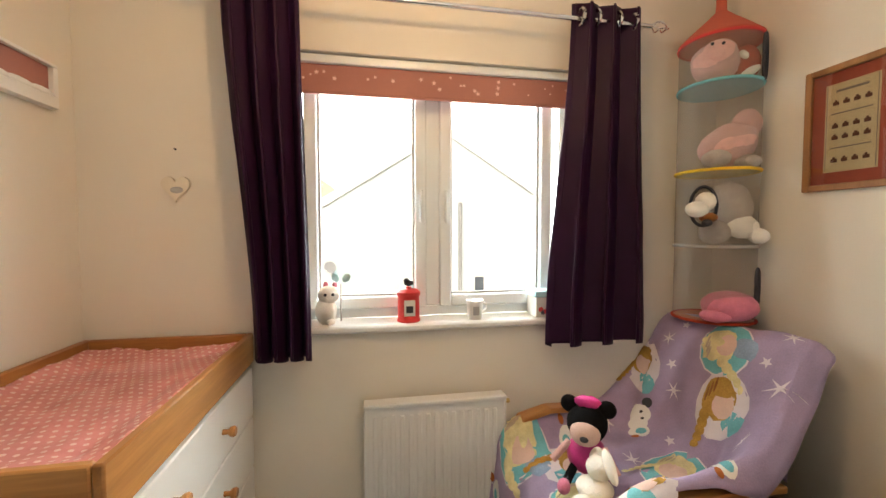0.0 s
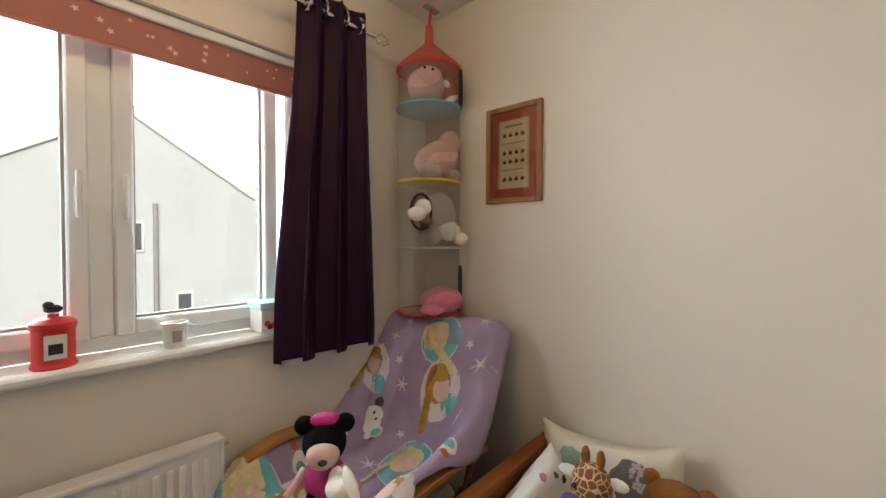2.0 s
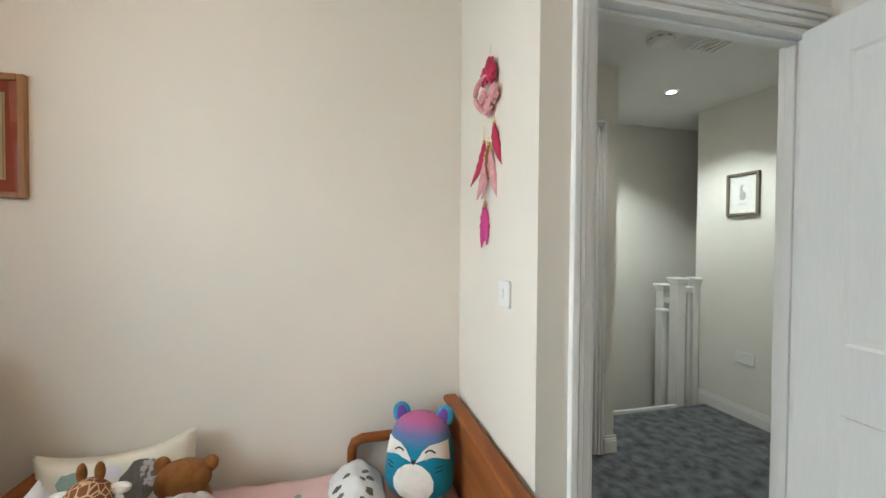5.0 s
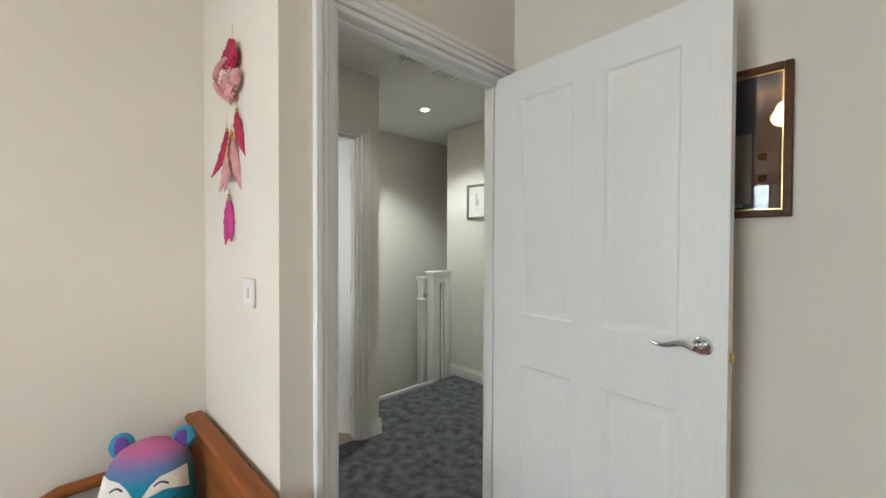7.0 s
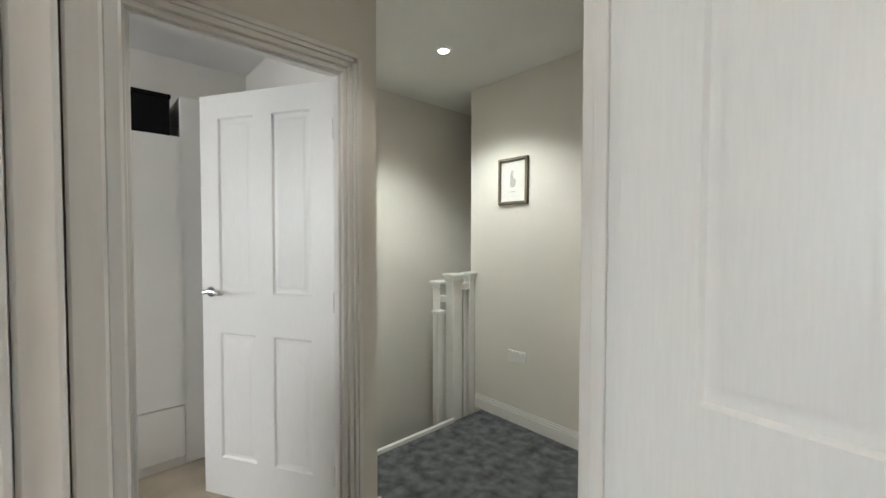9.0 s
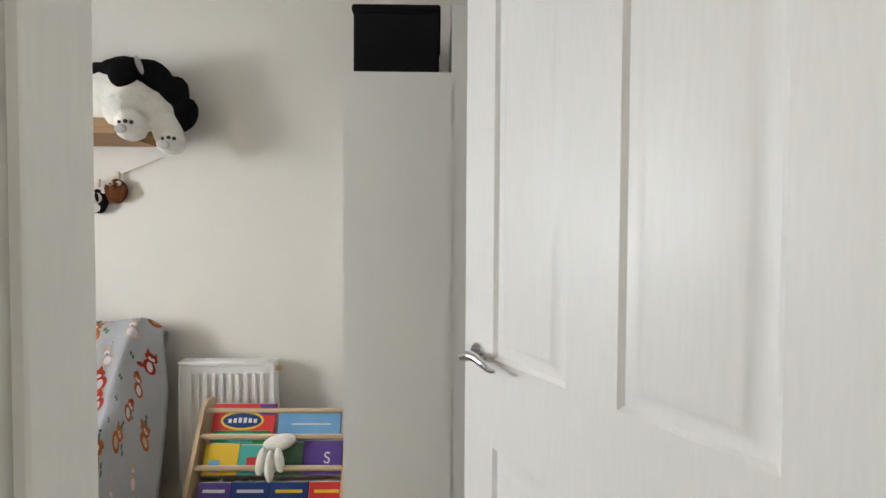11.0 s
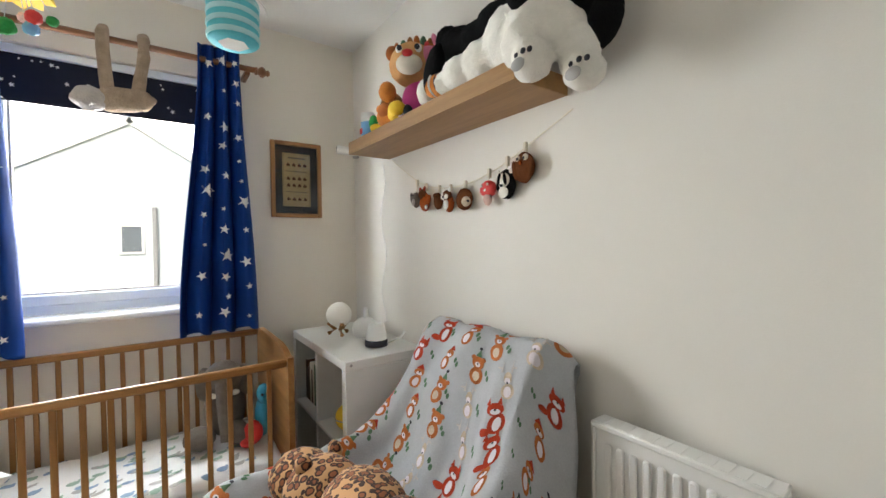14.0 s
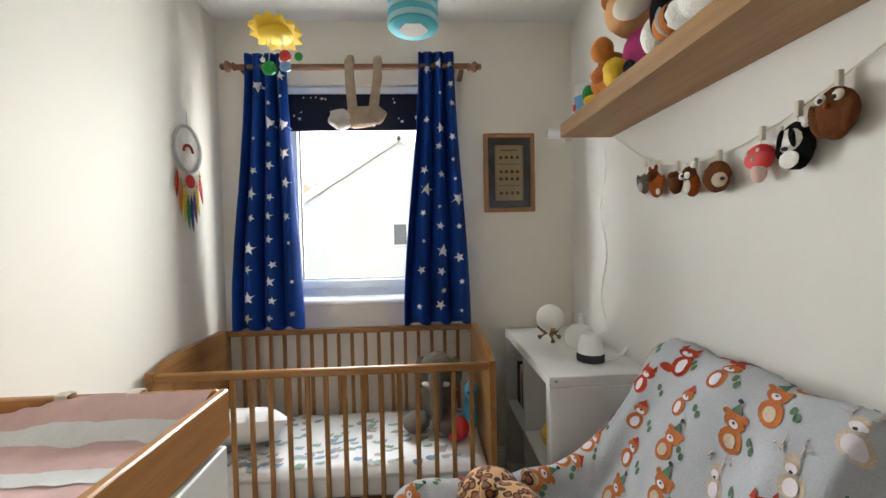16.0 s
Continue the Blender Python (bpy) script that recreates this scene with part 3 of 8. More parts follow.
def window(name, x0, x1, z0, z1, panes, label):
    w = thing(name, label, "window", ((x0 + x1) / 2, 2.15, z0), kind="structure")
    y0, y1 = 2.12, 2.19
    f = 0.045
    bm = bmesh.new()
    for a, b in (((x0, y0, z0), (x0 + f, y1, z1)), ((x1 - f, y0, z0), (x1, y1, z1)), ((x0 + f, y0, z0), (x1 - f, y1, z0 + f)), ((x0 + f, y0, z1 - f), (x1 - f, y1, z1))):
        bx(bm, a, b, 0.005)
    part("frame", bm, UPVC, w)
    for n, (a, b) in enumerate(panes):
        s = 0.05
        bm = bmesh.new()
        lo, hi = z0 + f - 0.004, z1 - f + 0.004
        for p, q in (((a - s, lo), (a, hi)), ((b, lo), (b + s, hi)), ((a, lo), (b, lo + s)), ((a, hi - s), (b, hi))):
            bx(bm, (p[0], y0 - 0.02, p[1]), (q[0], y1 - 0.02, q[1]), 0.006)
        sash = part("sash", bm, UPVC, w)
        bm = bmesh.new()
        bx(bm, (a - 0.002, 2.148, lo + s - 0.002), (b + 0.002, 2.154, hi - s + 0.002), 0)
        pane = part("pane", bm, GLASS, sash)
        pane.visible_shadow = False
        bm = bmesh.new()
        for p, q in (((a, lo + s), (a + 0.008, hi - s)), ((b - 0.008, lo + s), (b, hi - s)), ((a, lo + s), (b, lo + s + 0.008)), ((a, hi - s - 0.008), (b, hi - s))):
            bx(bm, (p[0], 2.13, p[1]), (q[0], 2.147, q[1]), 0)
        part("gasket", bm, BADGE, sash, "grey glazing gasket")
        if len(panes) > 1:
            hx = b + s / 2 if n == 0 else a - s / 2
            bm = bmesh.new()
            bx(bm, (hx - 0.009, y0 - 0.032, 1.36), (hx + 0.009, y0 - 0.02, 1.44), 0.003)
            bx(bm, (hx - 0.007, y0 - 0.05, 1.345), (hx + 0.007, y0 - 0.032, 1.48), 0.004)
            part("handle", bm, UPVC, sash, "white lever window handle")
    if len(panes) > 1:
        m = (panes[0][1] + panes[1][0]) / 2
        part("mullion", one(bx, (m - 0.03, y0 + 0.0, z0 + f), (m + 0.03, y1 - 0.0, z1 - f), 0.004), UPVC, w)
    bm = bmesh.new()
    bx(bm, (x0, 2.0, z0 - 0.028), (x1, 2.12, z0), 0.004)
    bx(bm, (x0 - 0.04, 1.965, z0 - 0.0285), (x1 + 0.04, 2.0005, z0 + 0.0005), 0.009)
    part("sill", bm, GLOSS, w, "white painted window board with a rounded nose")
    return w


window("window_1", 0.172, 1.378, 0.944, 1.983, ((0.28, 0.675), (0.832, 1.24)), "white plastic double casement window")
window("window_2", 2.412, 3.288, 0.944, 2.068, ((2.505, 3.195),), "white plastic window with a single pane")

for nm, x0, x1, z0, z1, mt, seed, lab in (("roller_blind", 0.19, 1.36, 1.848, 1.955, ROSEBLIND, 3, "dusty pink roller blind with pale stars, rolled up"), ("roller_blind", 2.43, 3.27, 1.852, 2.04, NIGHTBLIND, 5, "midnight blue roller blind with tiny stars, rolled up")):
    bl = thing(nm, lab, "blind", ((x0 + x1) / 2, 2.04, z0))
    part("fabric", one(bx, (x0, 2.035, z0), (x1, 2.038, z1), 0), mt, bl)
    part("roller", one(rod_between, (x0, 2.055, z1 + 0.01), (x1, 2.055, z1 + 0.01), 0.016), UPVC, bl)
    part("bottom_bar", one(bx, (x0, 2.031, z0 - 0.012), (x1, 2.042, z0), 0.003), mt, bl)
    part("cassette", one(bx, (x0, 2.02, z1 - 0.006), (x1, 2.075, z1 + 0.028), 0.004), UPVC, bl)
    rnd = random.Random(seed)
    for k in range(26):
        cx, cz, r = rnd.uniform(x0 + 0.03, x1 - 0.03), rnd.uniform(z0 + 0.015, z1 - 0.02), rnd.choice((0.006, 0.008, 0.011))
        bm = bmesh.new()
        print_on(bm, lambda u, v: Vector((u, 2.0345, v)), cx, cz, STARP, r, r, rnd.uniform(0, 1), off=0.001, rings=1)
        part("star", bm, STAR if mt is NIGHTBLIND else SPOTP, bl)

# ---- outside ----
tagged(solid("backdrop", one(bx, (-160, 130, -40), (170, 130.2, 120), 0), HAZE), "bright white overcast sky beyond the houses", "backdrop", kind="structure")
tagged(solid("ground", one(bx, (-60, 2.6, -2.9), (70, 120, -2.7), 0), GRASS), "mown grass and yards below the windows", "ground", kind="structure")


def gable_house(label, x, half, y, deep, eave, slope, wall, base=-2.7):
    """A rendered house whose gable looks at the windows."""
    top = eave + slope * half
    hs = thing("house", label, "house", (x, y + deep / 2, base))
    bm = bmesh.new()
    pts = ((x - half, base), (x + half, base), (x + half, eave), (x, top), (x - half, eave))
    front, back = [bm.verts.new((a, y, b)) for a, b in pts], [bm.verts.new((a, y + deep, b)) for a, b in pts]
    bm.faces.new(front)
    bm.faces.new(back[::-1])
    for i in range(5):
        bm.faces.new((front[i], back[i], back[(i + 1) % 5], front[(i + 1) % 5]))
    part("wall", bm, wall, hs)
    for s in (-1, 1):
        bm = bmesh.new()
        d = Vector((s, 0, -slope)).normalized()
        n = Vector((s * slope, 0, 1)).normalized()
        run = half / abs(d.x) + 0.3
        for a, b, t0, t1 in ((-0.02, deep + 0.12, 0.02, 0.07),):
            vs = [bm.verts.new(Vector((x, y + yy, top)) + d * rr + n * tt) for yy in (a, b) for rr in (0, run) for tt in (t0, t1)]
            for q in ((0, 1, 3, 2), (4, 6, 7, 5), (0, 4, 5, 1), (2, 3, 7, 6), (0, 2, 6, 4), (1, 5, 7, 3)):
                bm.faces.new([vs[i] for i in q])
        roof = part("roof", bm, ROOFTILE, hs)
        bm = bmesh.new()
        vs = [bm.verts.new(Vector((x, y + yy, top)) + d * rr + n * tt) for yy in (-0.045, -0.021) for rr in (0, run) for tt in (-0.14, 0.072)]
        for q in ((0, 1, 3, 2), (4, 6, 7, 5), (0, 4, 5, 1), (2, 3, 7, 6), (0, 2, 6, 4), (1, 5, 7, 3)):
            bm.faces.new([vs[i] for i in q])
        part("bargeboard", bm, UPVC, roof)
        gx = x + s * (half + 0.16)
        part("gutter", one(rod_between, (gx, y, eave - 0.1), (gx, y + deep, eave - 0.1), 0.06, seg=8), GREYPIPE, hs)
        bm = bmesh.new()
        tube(bm, [(gx, y + 0.1, eave - 0.1), (x + s * (half + 0.04), y + 0.1, eave - 0.45), (x + s * (half + 0.04), y + 0.1, base)], 0.04)
        part("downpipe", bm, GREYPIPE, hs)
    part("ridge_tile", one(rod_between, (x, y + 0.03, top + 0.0), (x, y + deep + 0.12, top + 0.0), 0.05, seg=10), UPVC, hs)
    return hs


near = gable_house("white rendered house with a terracotta tiled gable roof", 2.58, 3.65, 11.4, 9, 1.87, 0.63, RENDER)
for cx, cz, w, h in ((2.56, 1.36, 0.48, 0.7), (3.56, -0.2, 0.38, 0.55)):
    wd = part("window", one(bx, (cx - w / 2, 11.35, cz - h / 2), (cx + w / 2, 11.399, cz + h / 2), 0.01), UPVC, near)
    part("pane", one(bx, (cx - w / 2 + 0.06, 11.34, cz - h / 2 + 0.06), (cx + w / 2 - 0.06, 11.349, cz + h / 2 - 0.06), 0), DARKGLASS, wd)
part("soil_pipe", one(rod_between, (3.0, 11.34, -2.7), (3.0, 11.34, 2.1), 0.05), GREYPIPE, near)
bm = bmesh.new()
lathe(bm, (-0.52, 11.1, 0.36), [(0.015, 0), (0.09, 0.012), (0.15, 0.045), (0.155, 0.05)], 20, pose(0, 0, 0, 70, 0, 25))
tube(bm, [(-0.52, 11.1, 0.36), (-0.52, 11.39, 0.26)], 0.02)
part("satellite_dish", bm, GREYPIPE, near)
gable_house("buff rendered house with a terracotta tiled gable roof", -2.1, 3.0, 17.5, 9, 2.0, 0.68, BUFF)
gable_house("pale rendered house far behind with a tiled roof", -5.5, 3.2, 24, 9, 2.2, 0.68, RENDER)
gable_house("white rendered house with a tiled roof beyond the next house", 10.5, 3.2, 19, 9, 2.0, 0.68, RENDER)
fence = thing("fence", "weathered timber fence between the yards", "fence", (-3, 13, -2.7))
for k in range(40):
    part("board", one(bx, (-8 + 0.16 * k, 13.0, -2.7), (-8 + 0.16 * k + 0.145, 13.03, -0.9 + 0.01 * (k % 3)), 0), FENCE, fence)

# ---- landing ----
nw = thing("banister", "white painted banister with square capped newel posts", "banister", (3.0, -2.33, 0))


def post(x, y, z1, w, z0=0.0, cap=True, parent=nw):
    p = part("newel_post", one(bx, (x - w / 2, y - w / 2, z0), (x + w / 2, y + w / 2, z1), 0.004), GLOSS, parent)
    if cap:
        bm = bmesh.new()
        bx(bm, (x - w / 2 - 0.02, y - w / 2 - 0.02, z1), (x + w / 2 + 0.02, y + w / 2 + 0.02, z1 + 0.025), 0.006)
        bx(bm, (x - w / 2 - 0.008, y - w / 2 - 0.008, z1 - 0.03), (x + w / 2 + 0.008, y + w / 2 + 0.008, z1 - 0.0005), 0.004)
        part("cap", bm, GLOSS, p)
    return p


post(3.08, -2.39, 1.0, 0.085, -0.3)
post(3.09, -2.565, 1.0, 0.06, -0.3)
post(3.27, -2.43, 0.93, 0.085, -0.6)
post(3.1, -2.26, 0.745, 0.04, -0.4)
part("handrail", one(bx, (3.06, -2.534, 0.9), (3.12, -2.433, 0.95), 0.006), GLOSS, nw)
for y in (-2.46, -2.505):
    part("spindle", one(bx, (3.075, y - 0.016, -0.3), (3.107, y + 0.016, 0.9), 0.003), GLOSS, nw)
part("gate_rail", one(bx, (3.085, -2.255, 0.05), (3.095, -2.24, 0.7), 0.003), GLOSS, nw)
part("lower_rail", one(bx, (3.123, -2.43, 0.8), (3.227, -2.39, 0.85), 0.004), GLOSS, nw)


def wall_frame(name, label, o, across, w, h, border, frame_mat, mount, mat_w, inner, glass=True, cat="picture"):
    """A framed print: o is its lower corner on the wall, across the way along the wall, and the face looks along the normal."""
    a = Vector(across)
    n = Vector((0, 0, 1)).cross(a) * -1
    m = Matrix.Translation(o) @ Matrix((( a.x, n.x, 0, 0), (a.y, n.y, 0, 0), (0, 0, 1, 0), (0, 0, 0, 1)))
    pf = tagged(new(name), label, cat)
    pf.matrix_world = m

    def sub(nm, boxes, mt, bev=0.002, parent=pf):
        b = bmesh.new()
        for p, q in boxes:
            bx(b, p, q, bev)
        ob = solid(nm, b, mt)
        ob.parent = parent
        return ob
    d = 0.022
    sub("frame", [((0, 0, 0), (border, d, h)), ((w - border, 0, 0), (w, d, h)), ((border, 0, 0), (w - border, d, border)), ((border, 0, h - border), (w - border, d, h))], frame_mat, 0.003)
    sub("mount", [((border - 0.002, 0.002, border - 0.002), (w - border + 0.002, 0.009, h - border + 0.002))], mount, 0)
    x0, x1, z0, z1 = mat_w, w - mat_w, mat_w, h - mat_w
    pr = sub("print", [((x0, 0.009, z0), (x1, 0.0105, z1))], inner, 0)
    if glass:
        g = sub("glass", [((border, 0.014, border), (w - border, 0.0155, h - border))], PICGLASS, 0)
        g.visible_shadow = False
    return pf, pr, sub, (x0, x1, z0, z1)


pf, pr, sub, box = wall_frame("picture", "small rabbit print in a grey-brown frame on the landing wall", (2.83, -2.6, 1.515), (-1, 0, 0), 0.25, 0.32, 0.022, GREYFRAME, WHITEPAPER, 0.06, WHITEPAPER)
bm = bmesh.new()
ball(bm, (0.125, 0.0115, 0.15), (0.026, 0.001, 0.034), sub=2)
ball(bm, (0.115, 0.0115, 0.19), (0.014, 0.001, 0.016), sub=2)
ball(bm, (0.112, 0.0115, 0.218), (0.005, 0.001, 0.02), (0, 12, 0), sub=2)
ball(bm, (0.122, 0.0115, 0.216), (0.005, 0.001, 0.02), (0, 25, 0), sub=2)
ob = solid("rabbit_drawing", bm, BADGE)
ob.parent = pr
sub("caption", [((0.1, 0.0105, 0.085), (0.15, 0.0112, 0.09))], BADGE, 0, pr)


def wall_plate(name, label, o, along, w, h, cat, bits):
    """A plate on a wall: o its lower corner, along the way along the wall."""
    a = Vector(along)
    n = Vector((0, 0, 1)).cross(a) * -1
    e = tagged(new(name), label, cat)
    e.matrix_world = Matrix.Translation(o) @ Matrix(((a.x, n.x, 0, 0), (a.y, n.y, 0, 0), (0, 0, 1, 0), (0, 0, 0, 1)))
    ob = solid("plate", one(bx, (0, 0, 0), (w, 0.009, h), 0.003), WHITE)
    ob.parent = e
    for nm, p, q in bits:
        ob = solid(nm, one(bx, (p[0], 0.009, p[1]), (q[0], 0.0135, q[1]), 0.0015), WHITE)
        ob.parent = e
    return e


wall_plate("socket", "white double power socket on the landing wall", (2.74, -2.6, 0.42), (-1, 0, 0), 0.146, 0.086, "socket", (("rocker", (0.03, 0.062), (0.045, 0.078)), ("rocker", (0.1, 0.062), (0.115, 0.078))))
wall_plate("light_switch", "white single light switch", (1.573, -0.21, 1.105), (-1, 0, 0), 0.086, 0.086, "switch", (("rocker", (0.034, 0.028), (0.052, 0.058)),))
wall_plate("socket", "white power socket low beside the shelf unit", (3.5, 2.0, 0.53), (1, 0, 0), 0.086, 0.086, "socket", (("rocker", (0.03, 0.055), (0.045, 0.072)),))

sm = thing("smoke_alarm", "round white smoke alarm on the landing ceiling", "smoke alarm", (2.14, -1.33, H))
part("base", one(lathe, (2.14, -1.33, 2.4), [(0.07, 0), (0.07, -0.014), (0.066, -0.018)], 28), WHITE, sm)
part("cover", one(lathe, (2.14, -1.33, 2.382), [(0.06, 0), (0.06, -0.012), (0.045, -0.026), (0.02, -0.028)], 28), WHITE, sm)
for k in range(8):
    a = k * math.pi / 4
    part("vent_slot", one(bx, (0.061, -0.012, -0.009), (0.064, 0.012, -0.003), 0, Matrix.Translation((2.14, -1.33, 2.382)) @ pose(0, 0, 0, 0, 0, 45 * k)), BADGE, sm)
for n, (px, py) in enumerate(((2.77, -2.0), (1.95, -1.0))):
    dl = thing("downlight", "round recessed downlight, lit", "light", (px, py, H), "landing downlights")
    part("bezel", one(lathe, (px, py, 2.4), [(0.045, 0.0), (0.045, -0.004), (0.03, -0.007), (0.03, -0.001)], 24), WHITE, dl)
    part("lens", one(lathe, (px, py, 2.3985), [(0.028, 0.0), (0.028, -0.003)], 20), SPOTLED, dl)
vt = thing("ceiling_vent", "white slatted ceiling vent on the landing", "vent", (2.1, -1.66, H))
part("frame", one(bx, (1.98, -1.76, 2.392), (2.22, -1.56, 2.3995), 0.003), WHITE, vt)
for k in range(5):
    part("slat", one(bx, (2.0, -1.74 + 0.034 * k, 2.384), (2.2, -1.72 + 0.034 * k, 2.392), 0.002), WHITE, vt)


# ---- first bedroom ----
def curtain(name, label, material, top, bottom, y, z1, z0, folds, depth, seed, stars=0, flat=1.0):
    """Gathered cloth from the x range top to the x range bottom; returns its surface too."""
    def f(u, v):
        s = v * v * (3 - 2 * v)
        x0, x1 = top[0] + (bottom[0] - top[0]) * s, top[1] + (bottom[1] - top[1]) * s
        ph = 2 * math.pi * folds * u + 0.5 * math.sin(3 * u + seed) + 0.25 * v
        dip = (0.5 + 0.5 * math.sin(ph)) ** flat
        yy = y + depth * (0.75 + 0.35 * v) * (2 * dip - 1) + 0.006 * noise.noise(Vector((u * 6, v * 5, seed))) + 0.004 * noise.noise(Vector((u * 18, v * 9, seed)))
        xx = x0 + (x1 - x0) * u + (0.18 if flat < 1.5 else 0.05) * (x1 - x0) / folds * math.sin(2 * ph + 0.4)
        zz = z1 + (z0 - z1) * v - 0.012 * math.sin(ph + 0.8) * v + 0.008 * math.sin(ph) * (1 - v)
        return Vector((xx, yy, zz))
    c = thing(name, label, "curtain", ((top[0] + top[1]) / 2, y, z0))
    bm = bmesh.new()
    sheet(bm, f, folds * 28, 90)
    part("cloth", bm, material, c, thick=0.003)
    rnd = random.Random(seed)
    spots = []
    for k in range(stars):
        for _ in range(90):
            u, v = rnd.uniform(0.04, 0.96), rnd.uniform(0.03, 0.97)
            ph = 2 * math.pi * folds * u + 0.5 * math.sin(3 * u + seed) + 0.25 * v
            if math.sin(ph) < -0.5 and all((u - a) ** 2 * 0.5 + (v - b) ** 2 * 9 > 0.035 for a, b in spots):
                break
        spots.append((u, v))
        r = rnd.choice((0.011, 0.016, 0.02, 0.023, 0.027, 0.034))
        turn = rnd.uniform(0, 1.2)
        c0 = f(u, v)
        bm = bmesh.new()

        def front(a, b):
            """The cloth at a sideways and b upwards of the star's middle."""
            q, w = u, v - b / (z1 - z0)
            for _ in range(6):
                g = f(q + 0.002, w).x - f(q - 0.002, w).x
                q += max(-0.03, min(0.03, (c0.x + a - f(q, w).x) * 0.004 / max(g, 0.0003)))
            return Vector((c0.x + a, f(q, w).y - 0.0045, c0.z + b))
        mid, last = bm.verts.new(front(0, 0)), None
        for k_ in (1, 2, 3):
            ring = [bm.verts.new(front(r * k_ / 3 * (x * math.cos(turn) - y_ * math.sin(turn)), r * k_ / 3 * (x * math.sin(turn) + y_ * math.cos(turn)))) for x, y_ in STARP]
            for i in range(len(ring)):
                j = (i + 1) % len(ring)
                bm.faces.new((mid, ring[i], ring[j]) if last is None else (last[i], ring[i], ring[j], last[j]))
            last = ring
        part("star", bm, STAR, c)
    return c, f


def eyelets(c, xs, y, z):
    for x in xs:
        bm = bmesh.new()
        pts = [(x, y + 0.03 * math.cos(a), z + 0.03 * math.sin(a)) for a in (2 * math.pi * k / 16 for k in range(17))]
        tube(bm, pts, 0.007, 8)
        part("eyelet", bm, CHROME, c, "chrome curtain eyelet")


cl, _ = curtain("curtain", "aubergine satin eyelet curtain drawn to the side of the window", PURPLE, (-0.005, 0.262), (0.082, 0.282), 1.875, 2.2, 0.858, 4, 0.034, 2)
eyelets(cl, (0.02, 0.085, 0.15, 0.215), 1.875, 2.145)
cr, _ = curtain("curtain", "aubergine satin eyelet curtain drawn beside the toy hanger", PURPLE, (1.265, 1.55), (1.177, 1.585), 1.875, 2.19, 0.855, 3, 0.042, 7)
eyelets(cr, (1.295, 1.36, 1.45, 1.52), 1.875, 2.135)
rod = thing("curtain_pole", "thin polished metal curtain pole with twisted cage ends", "curtain pole", (0.79, 1.875, 2.1))
part("pole", one(rod_between, (-0.03, 1.875, 2.128), (1.6, 1.875, 2.128), 0.0095), CHROME, rod)
for x, s in ((-0.03, -1), (1.6, 1)):
    fin = part("finial", one(ball, (x + s * 0.075, 1.875, 2.128), 0.008, sub=2), CHROME, rod)
    for k in range(4):
        a0 = k * math.pi / 2
        bm = bmesh.new()
        tube(bm, [(x + s * 0.075 * q / 8, 1.875 + 0.024 * math.sin(math.pi * q / 8) * math.cos(a0 + q * 0.3), 2.128 + 0.024 * math.sin(math.pi * q / 8) * math.sin(a0 + q * 0.3)) for q in range(9)], 0.003, 6)
        part("cage_wire", bm, CHROME, fin)
for x in (0.0, 1.575):
    bm = bmesh.new()
    tube(bm, [(x, 1.999, 2.128), (x, 1.875, 2.128)], 0.006)
    part("bracket", bm, CHROME, rod)

pl = thing("ceiling_pendant", "warm lit pendant lamp under the bedroom ceiling", "lamp", (0.65, 1.07, H))
part("ceiling_rose", one(lathe, (0.65, 1.07, 2.4), [(0.05, 0), (0.045, -0.02), (0.015, -0.028)], 20), WHITE, pl)
part("cord", one(rod_between, (0.65, 1.07, 2.31), (0.65, 1.07, 2.375), 0.004, seg=8), WHITE, pl)
part("bulb", one(ball, (0.65, 1.07, 2.28), 0.03, sub=2), BULB, pl).visible_shadow = False


def rabbit_print(nm, label, o, across, mount):
    pf, pr, sub, (x0, x1, z0, z1) = wall_frame(nm, label, o, across, 0.275, 0.418, 0.022, FRAMEWOOD, mount, 0.062, PAPER)
    for x in (x0 + 0.004, x1 - 0.006):
        sub("print_border", [((x, 0.0105, z0 + 0.004), (x + 0.002, 0.0112, z1 - 0.004))], GREYFRAME, 0, pr)
    sub("title_line", [((x0 + 0.03, 0.0105, z1 - 0.03), (x1 - 0.03, 0.0112, z1 - 0.022))], GREYFRAME, 0, pr)
    z = z1 - 0.06
    for row in range(6):
        for k in range(4 if row % 3 != 1 else 1):
            if row % 3 == 1:
                sub("text_line", [((x0 + 0.018, 0.0105, z - 0.004), (x1 - 0.018, 0.0112, z))], GREYFRAME, 0, pr)
            else:
                x = x0 + 0.022 + k * 0.03
                sub("tiny_figure", [((x, 0.0105, z - 0.012), (x + 0.018, 0.0112, z)), ((x + 0.005, 0.0105, z), (x + 0.012, 0.0112, z + 0.006))], DARKFRAME, 0, pr)
        z -= 0.038
    return pf


rabbit_print("picture", "oak framed birth print with a brick red mount", (2.04, 1.607, 1.447), (0, -1, 0), RUSTMOUNT)

